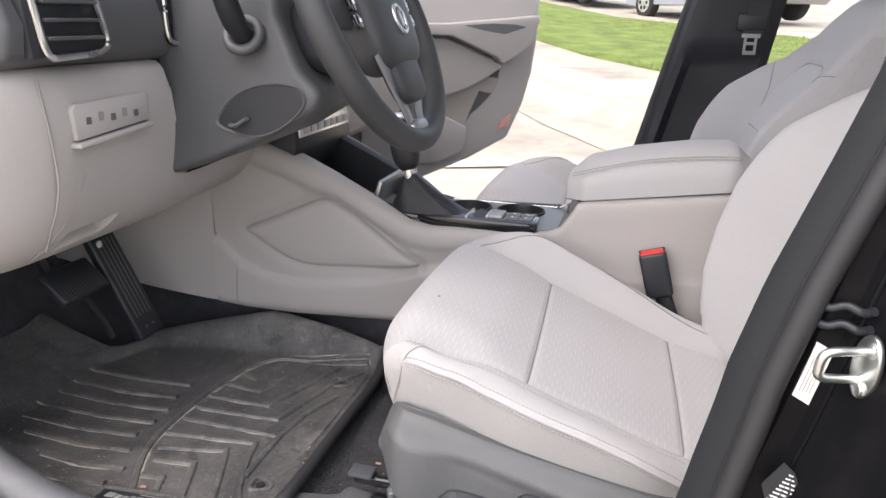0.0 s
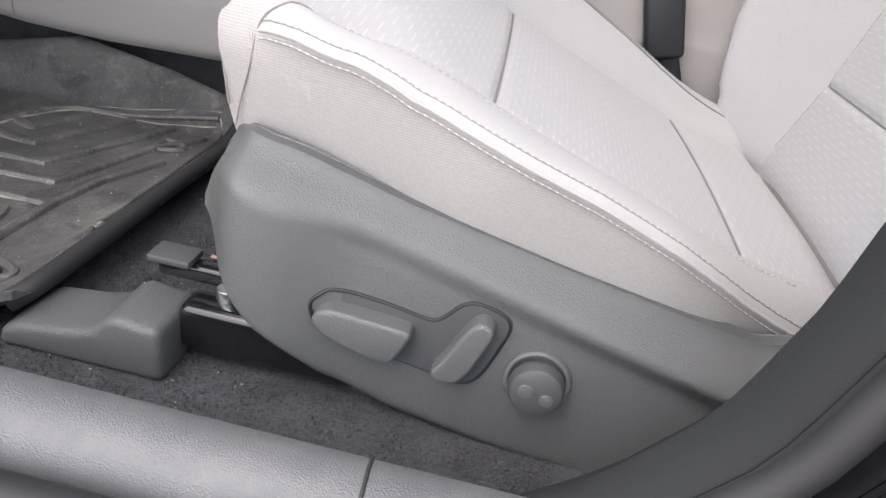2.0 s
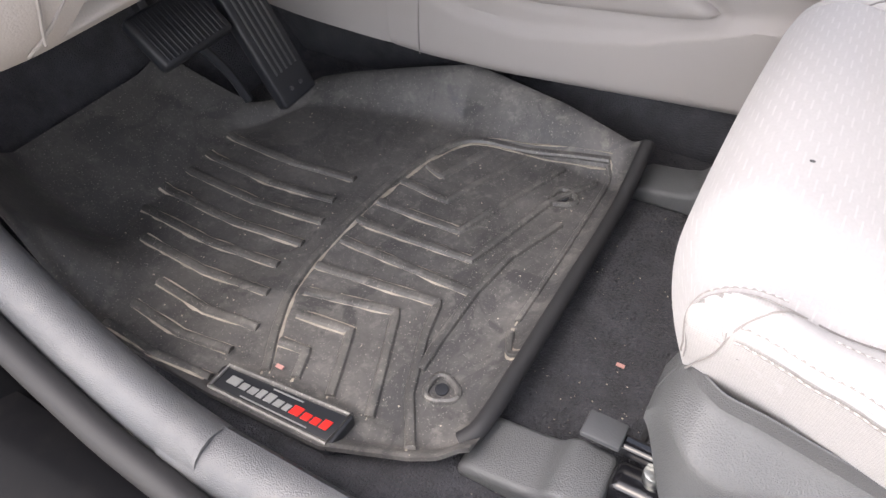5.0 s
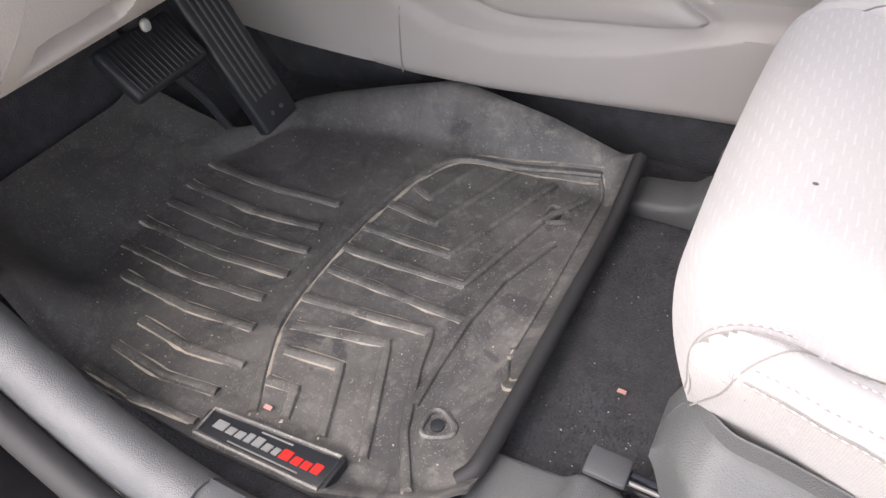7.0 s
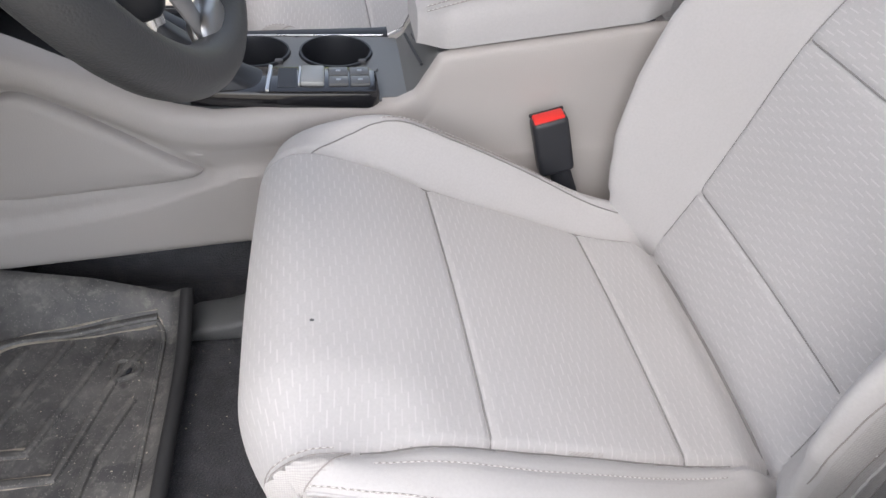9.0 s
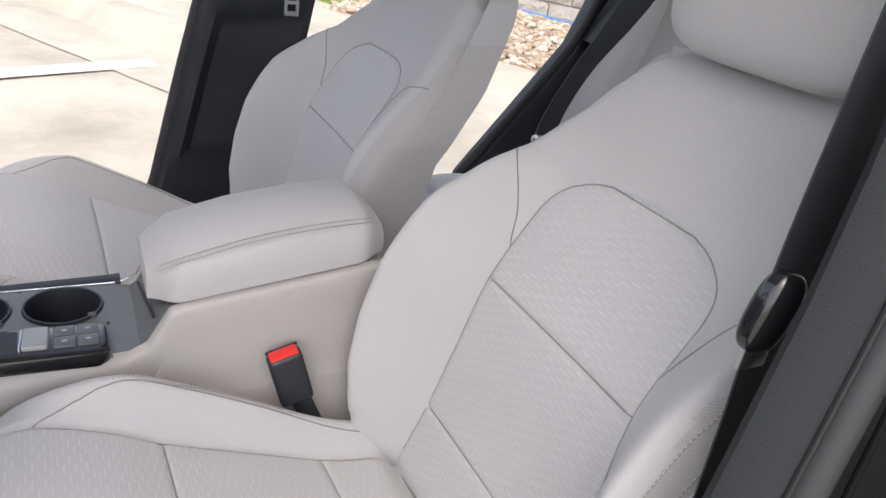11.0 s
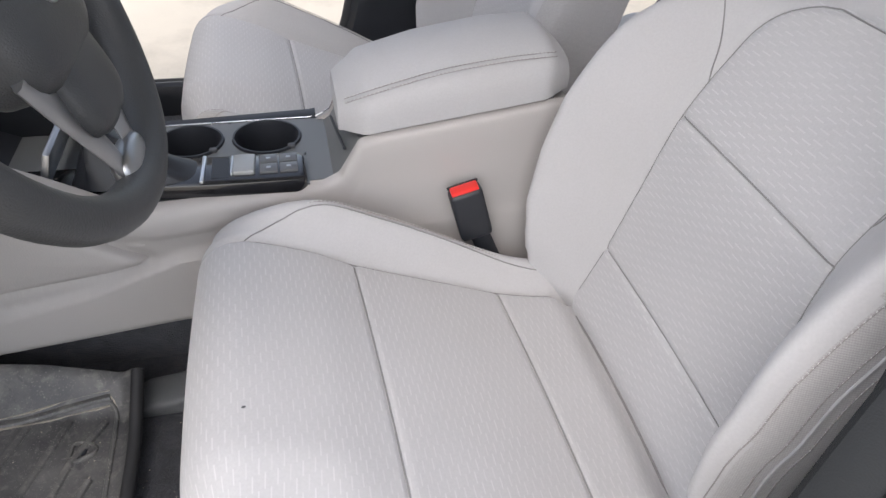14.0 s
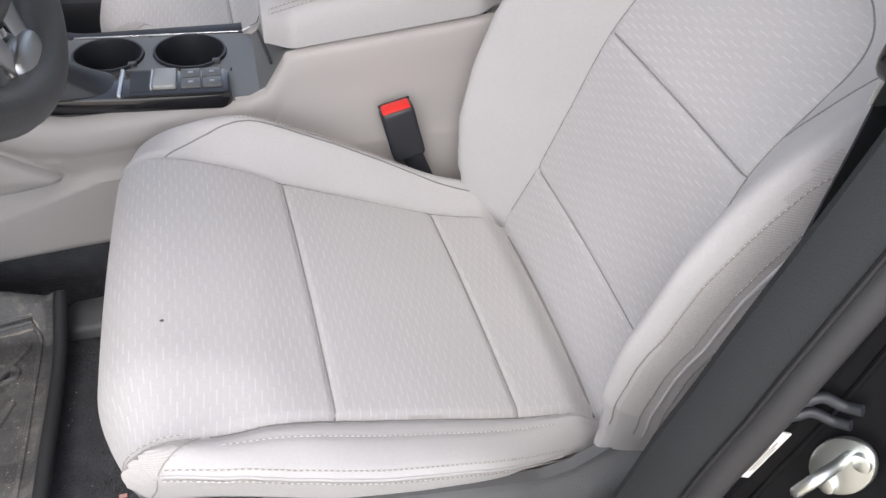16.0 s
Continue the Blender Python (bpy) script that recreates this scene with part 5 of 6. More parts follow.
RIB = dusty_rubber("worn_rib_rubber", (0.055, 0.055, 0.055), (0.42, 0.40, 0.36), 0.34)
RIB.node_tree.nodes["Principled BSDF"].inputs["Specular IOR Level"].default_value = 0.8
for y, x0, x1 in ((1.058, -0.786, -0.587), (1.015, -0.784, -0.586), (0.979, -0.782, -0.575), (0.94, -0.786, -0.573), (0.902, -0.778, -0.576), (0.866, -0.742, -0.559),
                  (0.826, -0.674, -0.540), (0.791, -0.674, -0.542), (0.757, -0.674, -0.536)):
    rib([(x0, y), (mix(x0, x1, 0.55), y - 0.006), (x1, y + 0.002)])
rib([(-0.325, 1.212), (-0.42, 1.208), (-0.502, 1.197), (-0.535, 1.137), (-0.547, 1.05), (-0.549, 0.955), (-0.543, 0.887), (-0.522, 0.835), (-0.497, 0.79)], "ridge", 0.0050, 90)
for line in ([(-0.524, 1.127), (-0.498, 1.117), (-0.474, 1.187)], [(-0.536, 1.088), (-0.470, 1.080), (-0.426, 1.196)], [(-0.540, 1.042), (-0.433, 1.042), (-0.376, 1.196)],
             [(-0.543, 1.004), (-0.399, 1.009), (-0.366, 1.128), (-0.332, 1.188)], [(-0.540, 0.970), (-0.374, 0.968)],
             [(-0.339, 1.103), (-0.366, 1.03), (-0.374, 0.968), (-0.374, 0.90), (-0.372, 0.862)],
             [(-0.540, 0.925), (-0.399, 0.941), (-0.390, 0.90), (-0.366, 0.834), (-0.334, 0.786)], [(-0.528, 0.890), (-0.430, 0.911), (-0.405, 0.85), (-0.384, 0.797)],
             [(-0.515, 0.862), (-0.456, 0.869), (-0.428, 0.798)], [(-0.509, 0.826), (-0.479, 0.829), (-0.468, 0.798)]):
    rib(line)
for x, y in ((-0.354, 1.147), (-0.343, 0.853)):
    eye = [(x + 0.0145 * math.cos(a) * (1 + 0.12 * math.cos(3 * a)), y + 0.0135 * math.sin(a) * (1 + 0.12 * math.cos(3 * a))) for a in np.linspace(0, 2 * math.pi, 40)]
    hoop = part("anchor_ring", sweep([(a, b, mat_z(a, b) + 0.001) for a, b in eye], 0.0034, 8), RIB, mat_thing, "raised anchor ring")
    part("anchor_post", disc((x, y, mat_z(x, y) + 0.001), 0.0065, 0.003, (0, 0, 1), 20, 0.001), BLACK, hoop, "black floor hook in the ring")
rib([(-0.318, 0.940), (-0.312, 0.925), (-0.305, 0.915), (-0.290, 0.912)], "ridge", 0.004, 24)
# the upturned black lip along the mat's rear edge, and the line of its frame
lip = [(-0.300, 0.812), (-0.290, 0.830), (-0.2885, 0.90), (-0.2885, 1.02), (-0.2885, 1.14), (-0.2885, 1.228)]
part("lip", sweep(arc([(x, y, mat_z(x, y) - 0.001) for x, y in lip], 60), 0.0085, 10), SEAL, mat_thing, "upturned lip, blacker than the rest of the mat")
rib([(-0.318, 0.955), (-0.317, 1.02), (-0.317, 1.10), (-0.318, 1.19), (-0.326, 1.208)], "ridge", 0.0030, 40)
# name plate
plate = part("name_plate", slab([(-0.526, 0.745), (-0.392, 0.750), (-0.390, 0.786), (-0.398, 0.790), (-0.522, 0.778), (-0.530, 0.772)], "z", 0.404, 0.4205, 0.003), BLACK, mat_thing, "black name plate with white and red bars")
edge = [(-0.524, 0.748), (-0.396, 0.753), (-0.394, 0.786), (-0.523, 0.775), (-0.524, 0.748)]
part("plate_rim", sweep([(a, b, 0.4205) for a, b in edge], 0.0028, 8), RIB, plate)
run = -0.514
for k, (wide, tall) in enumerate(((0.0120, 0.0088), (0.0076, 0.0072), (0.0076, 0.0072), (0.0064, 0.0090), (0.0082, 0.0094), (0.0076, 0.0072), (0.0058, 0.0072), (0.0100, 0.0094), (0.0078, 0.0074), (0.0074, 0.0074), (0.0080, 0.0096))):
    lift = 0.7590 + 0.034 * (run + 0.514)
    edge = [(run, lift), (run + wide, lift + 0.034 * wide), (run + wide + 0.0016, lift + tall + 0.034 * wide), (run + 0.0016, lift + tall)]
    part("red_bar" if k > 6 else "white_bar", slab(edge, "z", 0.4200, 0.4216, 0.0004, 1), RED if k > 6 else KEY, plate, smooth=False)
    run += wide + 0.0022
part("small_bar", slab([(-0.470, 0.7735), (-0.438, 0.7755), (-0.438, 0.7768), (-0.470, 0.7748)], "z", 0.4202, 0.4212, 0), KEY, plate, smooth=False)
part("small_bar", slab([(-0.492, 0.7535), (-0.420, 0.7565), (-0.420, 0.7576), (-0.492, 0.7546)], "z", 0.4202, 0.4212, 0), KEY, plate, smooth=False)
# dust caught along the ridge and the ribs
DUST_AND_GLINT = material("pale_dust_and_glint", (0.42, 0.38, 0.32), 0.95, spread=0.3, big=60, fine=900, bump=0.6, depth=0.001)
rnd = np.random.RandomState(21)
dust = bmesh.new()


def dust_line(points, side, reach, n=60):
    path = arc([(x, y, 0) for x, y in points], n)
    wide = [max(0.0003, reach * (0.55 + 0.9 * noise.noise(Vector((p.x * 45, p.y * 45, 3.7))))) for p in path]
    sweep([(p.x + side[0], p.y + side[1], mat_z(p.x + side[0], p.y + side[1]) + 0.0002) for p in path], wide, 5, bm=dust, squash=0.22)


dust_line([(-0.527, 1.150), (-0.541, 1.05), (-0.543, 0.955), (-0.537, 0.887), (-0.516, 0.835), (-0.492, 0.79)], (0.0, 0.0), 0.0042, 140)
dust_line([(-0.325, 1.206), (-0.42, 1.202), (-0.496, 1.192), (-0.527, 1.140)], (0.0, 0.0), 0.0030, 90)
for y, x0, x1 in ((1.015, -0.70, -0.60), (0.979, -0.76, -0.59), (0.94, -0.71, -0.585), (0.902, -0.770, -0.59), (0.866, -0.735, -0.575), (0.826, -0.665, -0.56), (0.791, -0.668, -0.56), (0.757, -0.665, -0.55)):
    dust_line([(x0, y - 0.003), (mix(x0, x1, 0.5), y - 0.009), (x1, y - 0.002)], (0.0, 0.0), 0.0042)
# thin pale lines beside each rib: dust, with the edges' glints painted in
for path in RIB_LINES:
    fine = [a.lerp(b, k / 4) for a, b in zip(path, path[1:]) for k in range(4)]
    for near in (-0.0056, 0.0056):
        spots = [p + Vector((0.0, near, 0)) for p in fine]
        wide = [max(0.00015, 0.0026 * (0.30 + 1.1 * noise.noise(Vector((p.x * 30, p.y * 30, 9.1 + near * 400))))) for p in spots]
        sweep([(p.x, p.y, mat_z(p.x, p.y) + 0.0003) for p in spots], wide, 5, bm=dust, squash=0.25)
tagged(part("dust", dust, DUST_AND_GLINT, None), "pale dust along the mat's ribs, with their bright edges painted in", "dirt", "", "stuff")
# grit on mat and carpet
rnd = random.Random(4)
grit = bmesh.new()
for k in range(520):
    if k % 3:
        x, y = rnd.uniform(-0.78, -0.31), rnd.uniform(0.77, 1.20)
        z = mat_z(x, y)
    else:
        x, y, z = rnd.uniform(-0.29, -0.10), rnd.uniform(0.72, 1.2), 0.392
    r = rnd.choice((0.0002, 0.0003, 0.0004, 0.0006))
    box(x - r, x + r * rnd.uniform(0.6, 2), y - r, y + r, z, z + r, 0, 1, bm=grit)
tagged(part("grit", grit, KERB, None, smooth=False), "pale sand grains and crumbs on mat and carpet", "dirt", "", "stuff")
leaf = bmesh.new()
for x, y, z in ((-0.215, 0.965, 0.394), (-0.487, 0.800, 0.4115)):
    box(x - 0.004, x + 0.004, y - 0.002, y + 0.002, z, z + 0.0012, 0, 1, bm=leaf)
tagged(part("leaf_crumb", leaf, AMBER, None, smooth=False), "small orange-brown leaf crumbs on the floor", "dirt", "", "stuff")
crease_path = arc([(-0.142, 1.16, 0.392), (-0.150, 1.10, 0.392), (-0.165, 1.0, 0.392), (-0.17, 0.90, 0.392), (-0.165, 0.84, 0.392)], 40)
tagged(part("carpet_seam", sweep(crease_path, 0.003, 6, squash=0.5), SEAL), "dark seam in the carpet", "floor", "", "structure")

# short nap of the carpet, as one mesh
rnd = np.random.RandomState(5)
count = 70000
base = np.stack([rnd.uniform(-0.32, 0.10, count), rnd.uniform(0.725, 1.29, count), np.full(count, 0.3915)], 1)
base[::4, 0] = rnd.uniform(-0.85, -0.25, len(base[::4]))
base[::4, 1] = rnd.uniform(1.18, 1.30, len(base[::4]))
turn_ = rnd.uniform(0, 2 * math.pi, count)
flat = np.stack([np.cos(turn_), np.sin(turn_), np.zeros(count)], 1)
tip = np.stack([-flat[:, 1], flat[:, 0], np.zeros(count)], 1) * rnd.uniform(0, 0.0022, (count, 1)) + np.stack([np.zeros(count), np.zeros(count), rnd.uniform(0.0018, 0.0042, count)], 1)
corner = np.stack([base - flat * 0.0006, base + flat * 0.0006, base + tip], 1).reshape(-1, 3)
me = bpy.data.meshes.new("carpet_nap")
me.from_pydata(corner.tolist(), [], np.arange(count * 3).reshape(-1, 3).tolist())
me.materials.append(CARPET)
tagged(new("carpet_nap", me), "short dark carpet nap", "carpet", "", "stuff")


# ---- door opening, pillars and doors ----
def trim_run(ys_zs, xs, mat, name, label, kind="structure", mirror=False):
    rings = []
    my, mz = sum(p[0] for p in ys_zs) / len(ys_zs), sum(p[1] for p in ys_zs) / len(ys_zs)
    xs = [xs[0] - 0.004] + list(xs)
    for i, x in enumerate(xs):
        k = (0.93, 0.98)[i] if i < 2 else 1
        rings.append([Vector((x, (FAR - mix(my, y, k)) if mirror else mix(my, y, k), mix(mz, z, k))) for y, z in ys_zs])
    return tagged(part(name, loft(rings), mat), label, "trim", "", kind)


SILL = [(0.722, 0.392), (0.720, 0.440), (0.712, 0.456), (0.700, 0.460), (0.684, 0.455), (0.672, 0.444), (0.668, 0.425), (0.668, 0.392)]
trim_run(SILL, np.linspace(-0.50, 0.34, 30), SILL_GREY, "sill_trim", "grained dark grey door sill trim")
trim_run(SILL, np.linspace(-0.60, 1.2, 30), BLACK, "sill_trim", "black door sill trim on the passenger side", mirror=True)
for m in (False, True):
    y = 0.650
    tagged(part("sill_seal", sweep([(x, FAR - y if m else y, 0.432) for x in np.linspace(-0.6 if m else -0.40, 0.5, 20)], 0.014, 12), SEAL), "black rubber door seal along the sill", "seal", "", "structure")
    trim_run([(0.66, 0.30), (0.66, 0.415), (0.64, 0.420), (0.60, 0.412), (0.56, 0.385), (0.54, 0.33), (0.54, 0.22), (0.60, 0.20)], np.linspace(-1.2, 2.2, 12), PAINT, "sill_panel", "glossy black painted door sill", mirror=m)
tagged(part("sill_joint", sweep([(-0.013 + 0.004 * k / 7, y, z + 0.0006) for k, (y, z) in enumerate(SILL)], 0.0011, 6), SEAL), "dark joint across the sill trim", "trim", "", "structure")
# sill trim sweeping up towards the front pillar
path = arc([(-0.46, 0.696, 0.432), (-0.54, 0.700, 0.440), (-0.64, 0.708, 0.475), (-0.74, 0.716, 0.545), (-0.82, 0.722, 0.66), (-0.88, 0.726, 0.85)], 50)
tagged(part("kick_trim", sweep(path, [0.0315] * 12 + [0.032] * 38, 16, up=(0, 1, 0), squash=0.8), SILL_GREY), "curved dark grey kick trim at the front of the door opening", "trim", "", "structure")
tagged(part("front_seal", sweep(arc([(-0.39, 0.650, 0.432), (-0.42, 0.651, 0.431)] + [tuple(p + Vector((0.01, -0.040, -0.004))) for p in path[2::5]], 60), 0.014, 12), SEAL), "black rubber seal below the kick trim", "seal", "", "structure")
tagged(part("front_jamb", slab([(-1.15, 0.30), (-0.62, 0.33), (-0.70, 0.44), (-0.84, 0.58), (-0.92, 0.9), (-0.95, 1.1), (-1.15, 1.1)], "y", 0.56, 0.672, 0.01, 3), PAINT), "black painted front door jamb", "trim", "", "structure")
tagged(part("side_panel_front", box(-1.15, -0.80, 0.700, 0.735, 0.39, 0.72, 0.01), CARPET), "dark side panel beside the footrest", "trim", "", "structure")


def pillar_x(z):
    return float(np.interp(z, (0.40, 0.44, 0.48, 0.53, 0.60, 0.70, 0.80, 1.10, 1.45), (-0.02, 0.055, 0.105, 0.145, 0.175, 0.202, 0.225, 0.300, 0.395)))


def pillar_y(z):
    return float(np.interp(z, (0.40, 0.55, 0.8, 1.1, 1.45), (0.716, 0.722, 0.732, 0.765, 0.83)))


def make_pillar():
    zs = np.linspace(0.40, 1.45, 60)
    trim, jamb, groove, seal, lip = [], [], [], [], []
    for z in zs:
        x, y = pillar_x(z), pillar_y(z)
        f = x - float(np.interp(z, (0.55, 0.65, 0.74, 0.82, 0.92, 1.02), (0.0, 0.008, 0.014, 0.012, 0.002, -0.006)))
        trim.append([Vector((f + dx, y + dy, z)) for dx, dy in ((0.021, -0.031), (0.010, -0.024), (0.002, -0.013), (-0.001, -0.004), (0.004, 0.003), (0.018, 0.006), (0.060, 0.006),
                                                                (0.16, 0.010), (0.30, 0.016), (0.30, -0.01), (0.06, -0.02))])
        jamb.append([Vector((x + dx, y + dy, z)) for dx, dy in ((0.024, -0.018), (0.033, -0.032), (0.050, -0.0335), (0.060, -0.046), (0.0655, -0.056), (0.071, -0.076), (0.080, -0.105), (0.096, -0.150), (0.112, -0.185), (0.35, -0.195), (0.35, -0.02), (0.06, -0.022))])
        groove.append(Vector((f + 0.0195, y - 0.0315, z)))
        seal.append(Vector((f + 0.0300, y - 0.0345, z)))
        lip.append(Vector((x + 0.0560, y - 0.0415, z)))
    p = thing("door_pillar", "dark grey trimmed door pillar with black painted jamb", "door pillar", (0.2, 0.7, 0.40))
    part("trim_cover", loft(trim), TRIM, p, "grained dark grey pillar trim")
    part("jamb", loft(jamb), PAINT, p, "glossy black painted door jamb")
    part("groove", sweep(groove, 0.0022, 8), SEAL_DARK, p, "dark joint between trim and seal")
    part("seal", sweep(seal, 0.0105, 14), SEAL, p, "dark grey rubber door seal")
    part("flange", sweep(lip, 0.0022, 8), PAINT, p, "painted weld flange")
    # label, wiring grommet and striker on the jamb
    home = Vector(p.location)
    tag = [(0.0, 0.004), (0.0145, 0.0), (0.0145, 0.050), (0.0, 0.054)]
    lab = part("paper_label", slab(tag, "y", -0.0012, 0.0, 0), WHITE, p, "white paper label", smooth=False)
    for k in range(4):
        long = 0.042 - 0.006 * (k % 2)
        part("print_bar", slab([(0.003 + 0.0026 * k, 0.010), (0.0033 + 0.0026 * k, 0.010), (0.0033 + 0.0026 * k, long), (0.003 + 0.0026 * k, long)], "y", -0.0018, -0.0013, 0), SEAM, lab, smooth=False)
    lab.matrix_basis = Matrix.Translation(-home) @ pose(0.2425, 0.6965, 0.7275, 0, 12, 0) @ Matrix.Translation(home)
    # the tyre data label lower down
    data = part("data_label", slab([(0.0, 0.0), (0.034, 0.0), (0.010, 0.040), (0.0, 0.046), (-0.010, 0.020)], "y", -0.0012, 0.0, 0), BLACK, p, "black data label with pale bars", smooth=False)
    for k in range(9):
        for a, b in ((0.0, 0.26), (0.32, 0.50 + 0.03 * (k % 3)), (0.66, 0.93)):
            lo, hi, z = -0.004 + 0.0013 * k, 0.026 - 0.002 * k, 0.004 + 0.004 * k
            part("data_bar", slab([(mix(lo, hi, a), z), (mix(lo, hi, b), z), (mix(lo, hi, b), z + 0.0014), (mix(lo, hi, a), z + 0.0014)], "y", -0.0018, -0.0013, 0), WHITE, data, smooth=False)
    data.matrix_basis = Matrix.Translation(-home) @ pose(0.2365, 0.6790, 0.634, 0, 8, -8) @ Matrix.Translation(home)
    for low in (0.797, 0.812):
        part("grommet", sweep(arc([(0.247, 0.7005, low + 0.001), (0.258, 0.6970, low - 0.003), (0.269, 0.6950, low + 0.001), (0.279, 0.6880, low - 0.001), (0.284, 0.6800, low + 0.004)], 16), 0.0036, 10), BLACK, p, "black rubber grommet")
    base = part("striker_plate", slab([(0.016 * math.cos(a), 0.027 * math.sin(a)) for a in np.linspace(0, 2 * math.pi, 28, endpoint=False)], "y", -0.005, 0.0, 0.0015), STEEL, p, "zinc-plated striker plate")
    spot_ = pose(0.2850, 0.6690, 0.776, 0, 10, -74)
    base.matrix_basis = Matrix.Translation(-home) @ spot_ @ Matrix.Translation(home)
    hoop = [(-0.002, -0.002, 0.0125), (-0.002, -0.014, 0.0125), (-0.002, -0.029, 0.0120), (-0.002, -0.0355, 0.0085), (-0.002, -0.0365, 0.0), (-0.002, -0.0355, -0.0085), (-0.002, -0.029, -0.0120), (-0.002, -0.014, -0.0125), (-0.002, -0.002, -0.0125)]
    part("striker_loop", sweep([spot_ @ Vector(q) for q in arc(hoop, 40)], 0.0036, 10), STEEL, p, "steel striker loop")
    for s in (-0.0175, 0.0175):
        part("screw", disc(spot_ @ Vector((0.004, -0.006, s)), 0.006, 0.004, spot_.to_3x3() @ Vector((0, -1, 0)), 14, 0.001), STEEL, p)


make_pillar()

# driver's belt hanging beside the pillar
belt = thing("seat_belt", "black webbing seat belt hanging beside the pillar", "seat belt", (0.32, 0.79, 0.45))
web = arc([(0.318, 0.785, 0.50), (0.322, 0.785, 0.72), (0.318, 0.785, 0.90), (0.320, 0.79, 1.02), (0.345, 0.80, 1.22), (0.37, 0.81, 1.40)], 60)
bm = loft([[p + Vector((-0.024, -0.004, 0)), p + Vector((0.036, 0.006, 0)), p + Vector((0.036, 0.0075, 0)), p + Vector((-0.024, -0.0025, 0))] for p in web])
part("webbing", bm, BLACK, belt, "black webbing")
part("latch_tongue", soft_box((0.302, 0.783, 0.995), (0.016, 0.010, 0.028), 3, 16, pose(0, 0, 0, 0, 14, 0)), GLOSS, belt, "black latch tongue grip")
part("tongue_tip", box(0.288, 0.312, 0.780, 0.784, 0.955, 0.978, 0.002), STEEL, belt)

# passenger side pillar with its belt
RP = 2.035
pill = thing("door_pillar", "black trimmed passenger side door pillar", "door pillar", (0.2, RP, 0.42))
rings = []
for z in np.linspace(0.42, 1.45, 50):
    x0 = float(np.interp(z, (0.42, 0.50, 0.58, 1.10, 1.45), (0.00, 0.045, 0.075, 0.200, 0.285)))
    wdt = float(np.interp(z, (0.42, 0.6, 0.9, 1.1, 1.45), (0.34, 0.27, 0.225, 0.205, 0.16)))
    y0 = RP - 0.10 * max(0, z - 0.8)
    dip = 0.018 * ease(0.55, 0.70, z) * (1 - ease(0.93, 0.97, z))
    rings.append([Vector((x0, y0 + 0.02, z)), Vector((x0 + 0.012, y0 + 0.002, z)), Vector((x0 + 0.03, y0 - 0.002, z)), Vector((x0 + 0.05, y0 - 0.002 + dip, z)), Vector((x0 + wdt - 0.05, y0 - 0.002 + dip, z)),
                  Vector((x0 + wdt - 0.02, y0 - 0.002, z)), Vector((x0 + wdt, y0 + 0.01, z)), Vector((x0 + wdt, y0 + 0.15, z)), Vector((x0 + 0.05, y0 + 0.15, z)), Vector((x0 + 0.01, y0 + 0.06, z))])
part("trim_cover", loft(rings), BLACK, pill, "black plastic pillar trim")
part("seal", sweep([r[0] + Vector((0.0, 0.012, 0)) for r in rings], 0.013, 10), SEAL, pill, "black rubber door seal")
pbelt = thing("seat_belt", "black passenger seat belt with metal tongue", "seat belt", (0.335, RP - 0.03, 0.9))
part("webbing", loft([[p + Vector((-0.023, 0, 0)), p + Vector((0.023, 0, 0)), p + Vector((0.023, 0.002, 0)), p + Vector((-0.023, 0.002, 0))] for p in arc([(0.335, RP - 0.030, 0.985), (0.345, RP - 0.040, 1.10), (0.36, RP - 0.07, 1.40)], 20)]), BLACK, pbelt)
part("belt_guide", box(0.298, 0.368, RP - 0.034, RP - 0.012, 1.000, 1.040, 0.006), BLACK, pbelt, "black belt guide")
tongue = bmesh.new()
for x0, x1, z0, z1 in ((0.318, 0.324, 0.950, 0.986), (0.341, 0.347, 0.950, 0.986), (0.318, 0.347, 0.946, 0.955), (0.322, 0.343, 0.968, 0.975), (0.312, 0.353, 0.984, 0.994)):
    box(x0, x1, RP - 0.036, RP - 0.032, z0, z1, 0.001, 1, bm=tongue)
part("metal_tongue", tongue, KEY, pbelt, "pale metal belt tongue", smooth=False)

# open passenger door
HINGE, SWING = Vector((-0.98, 2.05, 0)), radians(34)


def on_door(u, w, z):
    """u along the door from its hinge, w into the car, z up."""
    return HINGE + Vector((math.cos(SWING), math.sin(SWING), 0)) * u + Vector((math.sin(SWING), -math.cos(SWING), 0)) * w + Vector((0, 0, z))


door = thing("side_door", "open front passenger door with beige inner panel", "car door", (-0.6, 2.3, 0.5))


def door_sheet(outline, w0, w1, mat, name, label="", bevel=0.006, parent=door):
    bm = slab(outline, "y", w0, w1, bevel, 3)
    for v in bm.verts:
        v.co = on_door(v.co.x, v.co.y, v.co.z)
    return part(name, bm, mat, parent, label)


LEN = 0.87
door_sheet([(0, 0.47), (0.49, 0.525), (0.64, 0.585), (0.75, 0.65), (0.805, 0.76), (LEN - 0.035, 0.92), (LEN - 0.035, 1.12), (0, 1.12)], -0.06, 0.0, PAINT, "door_shell", "black painted door shell")
panel = door_sheet([(0.02, 0.46), (0.44, 0.505), (0.52, 0.535), (0.64, 0.578), (0.775, 0.642), (0.825, 0.75), (0.852, 0.85), (0.864, 0.95), (0.866, 1.10), (0.02, 1.10)], -0.02, 0.045, BEIGE, "inner_panel", "beige inner door panel", 0.015)
door_sheet([(0.10, 0.965), (0.555, 0.962), (0.700, 0.903), (0.723, 0.881), (0.770, 0.905), (0.821, 0.944), (0.843, 1.010), (0.838, 1.026), (0.700, 1.012), (0.55, 0.999), (0.10, 0.995)], 0.045, 0.10, BEIGE, "armrest", "beige door armrest", 0.006)
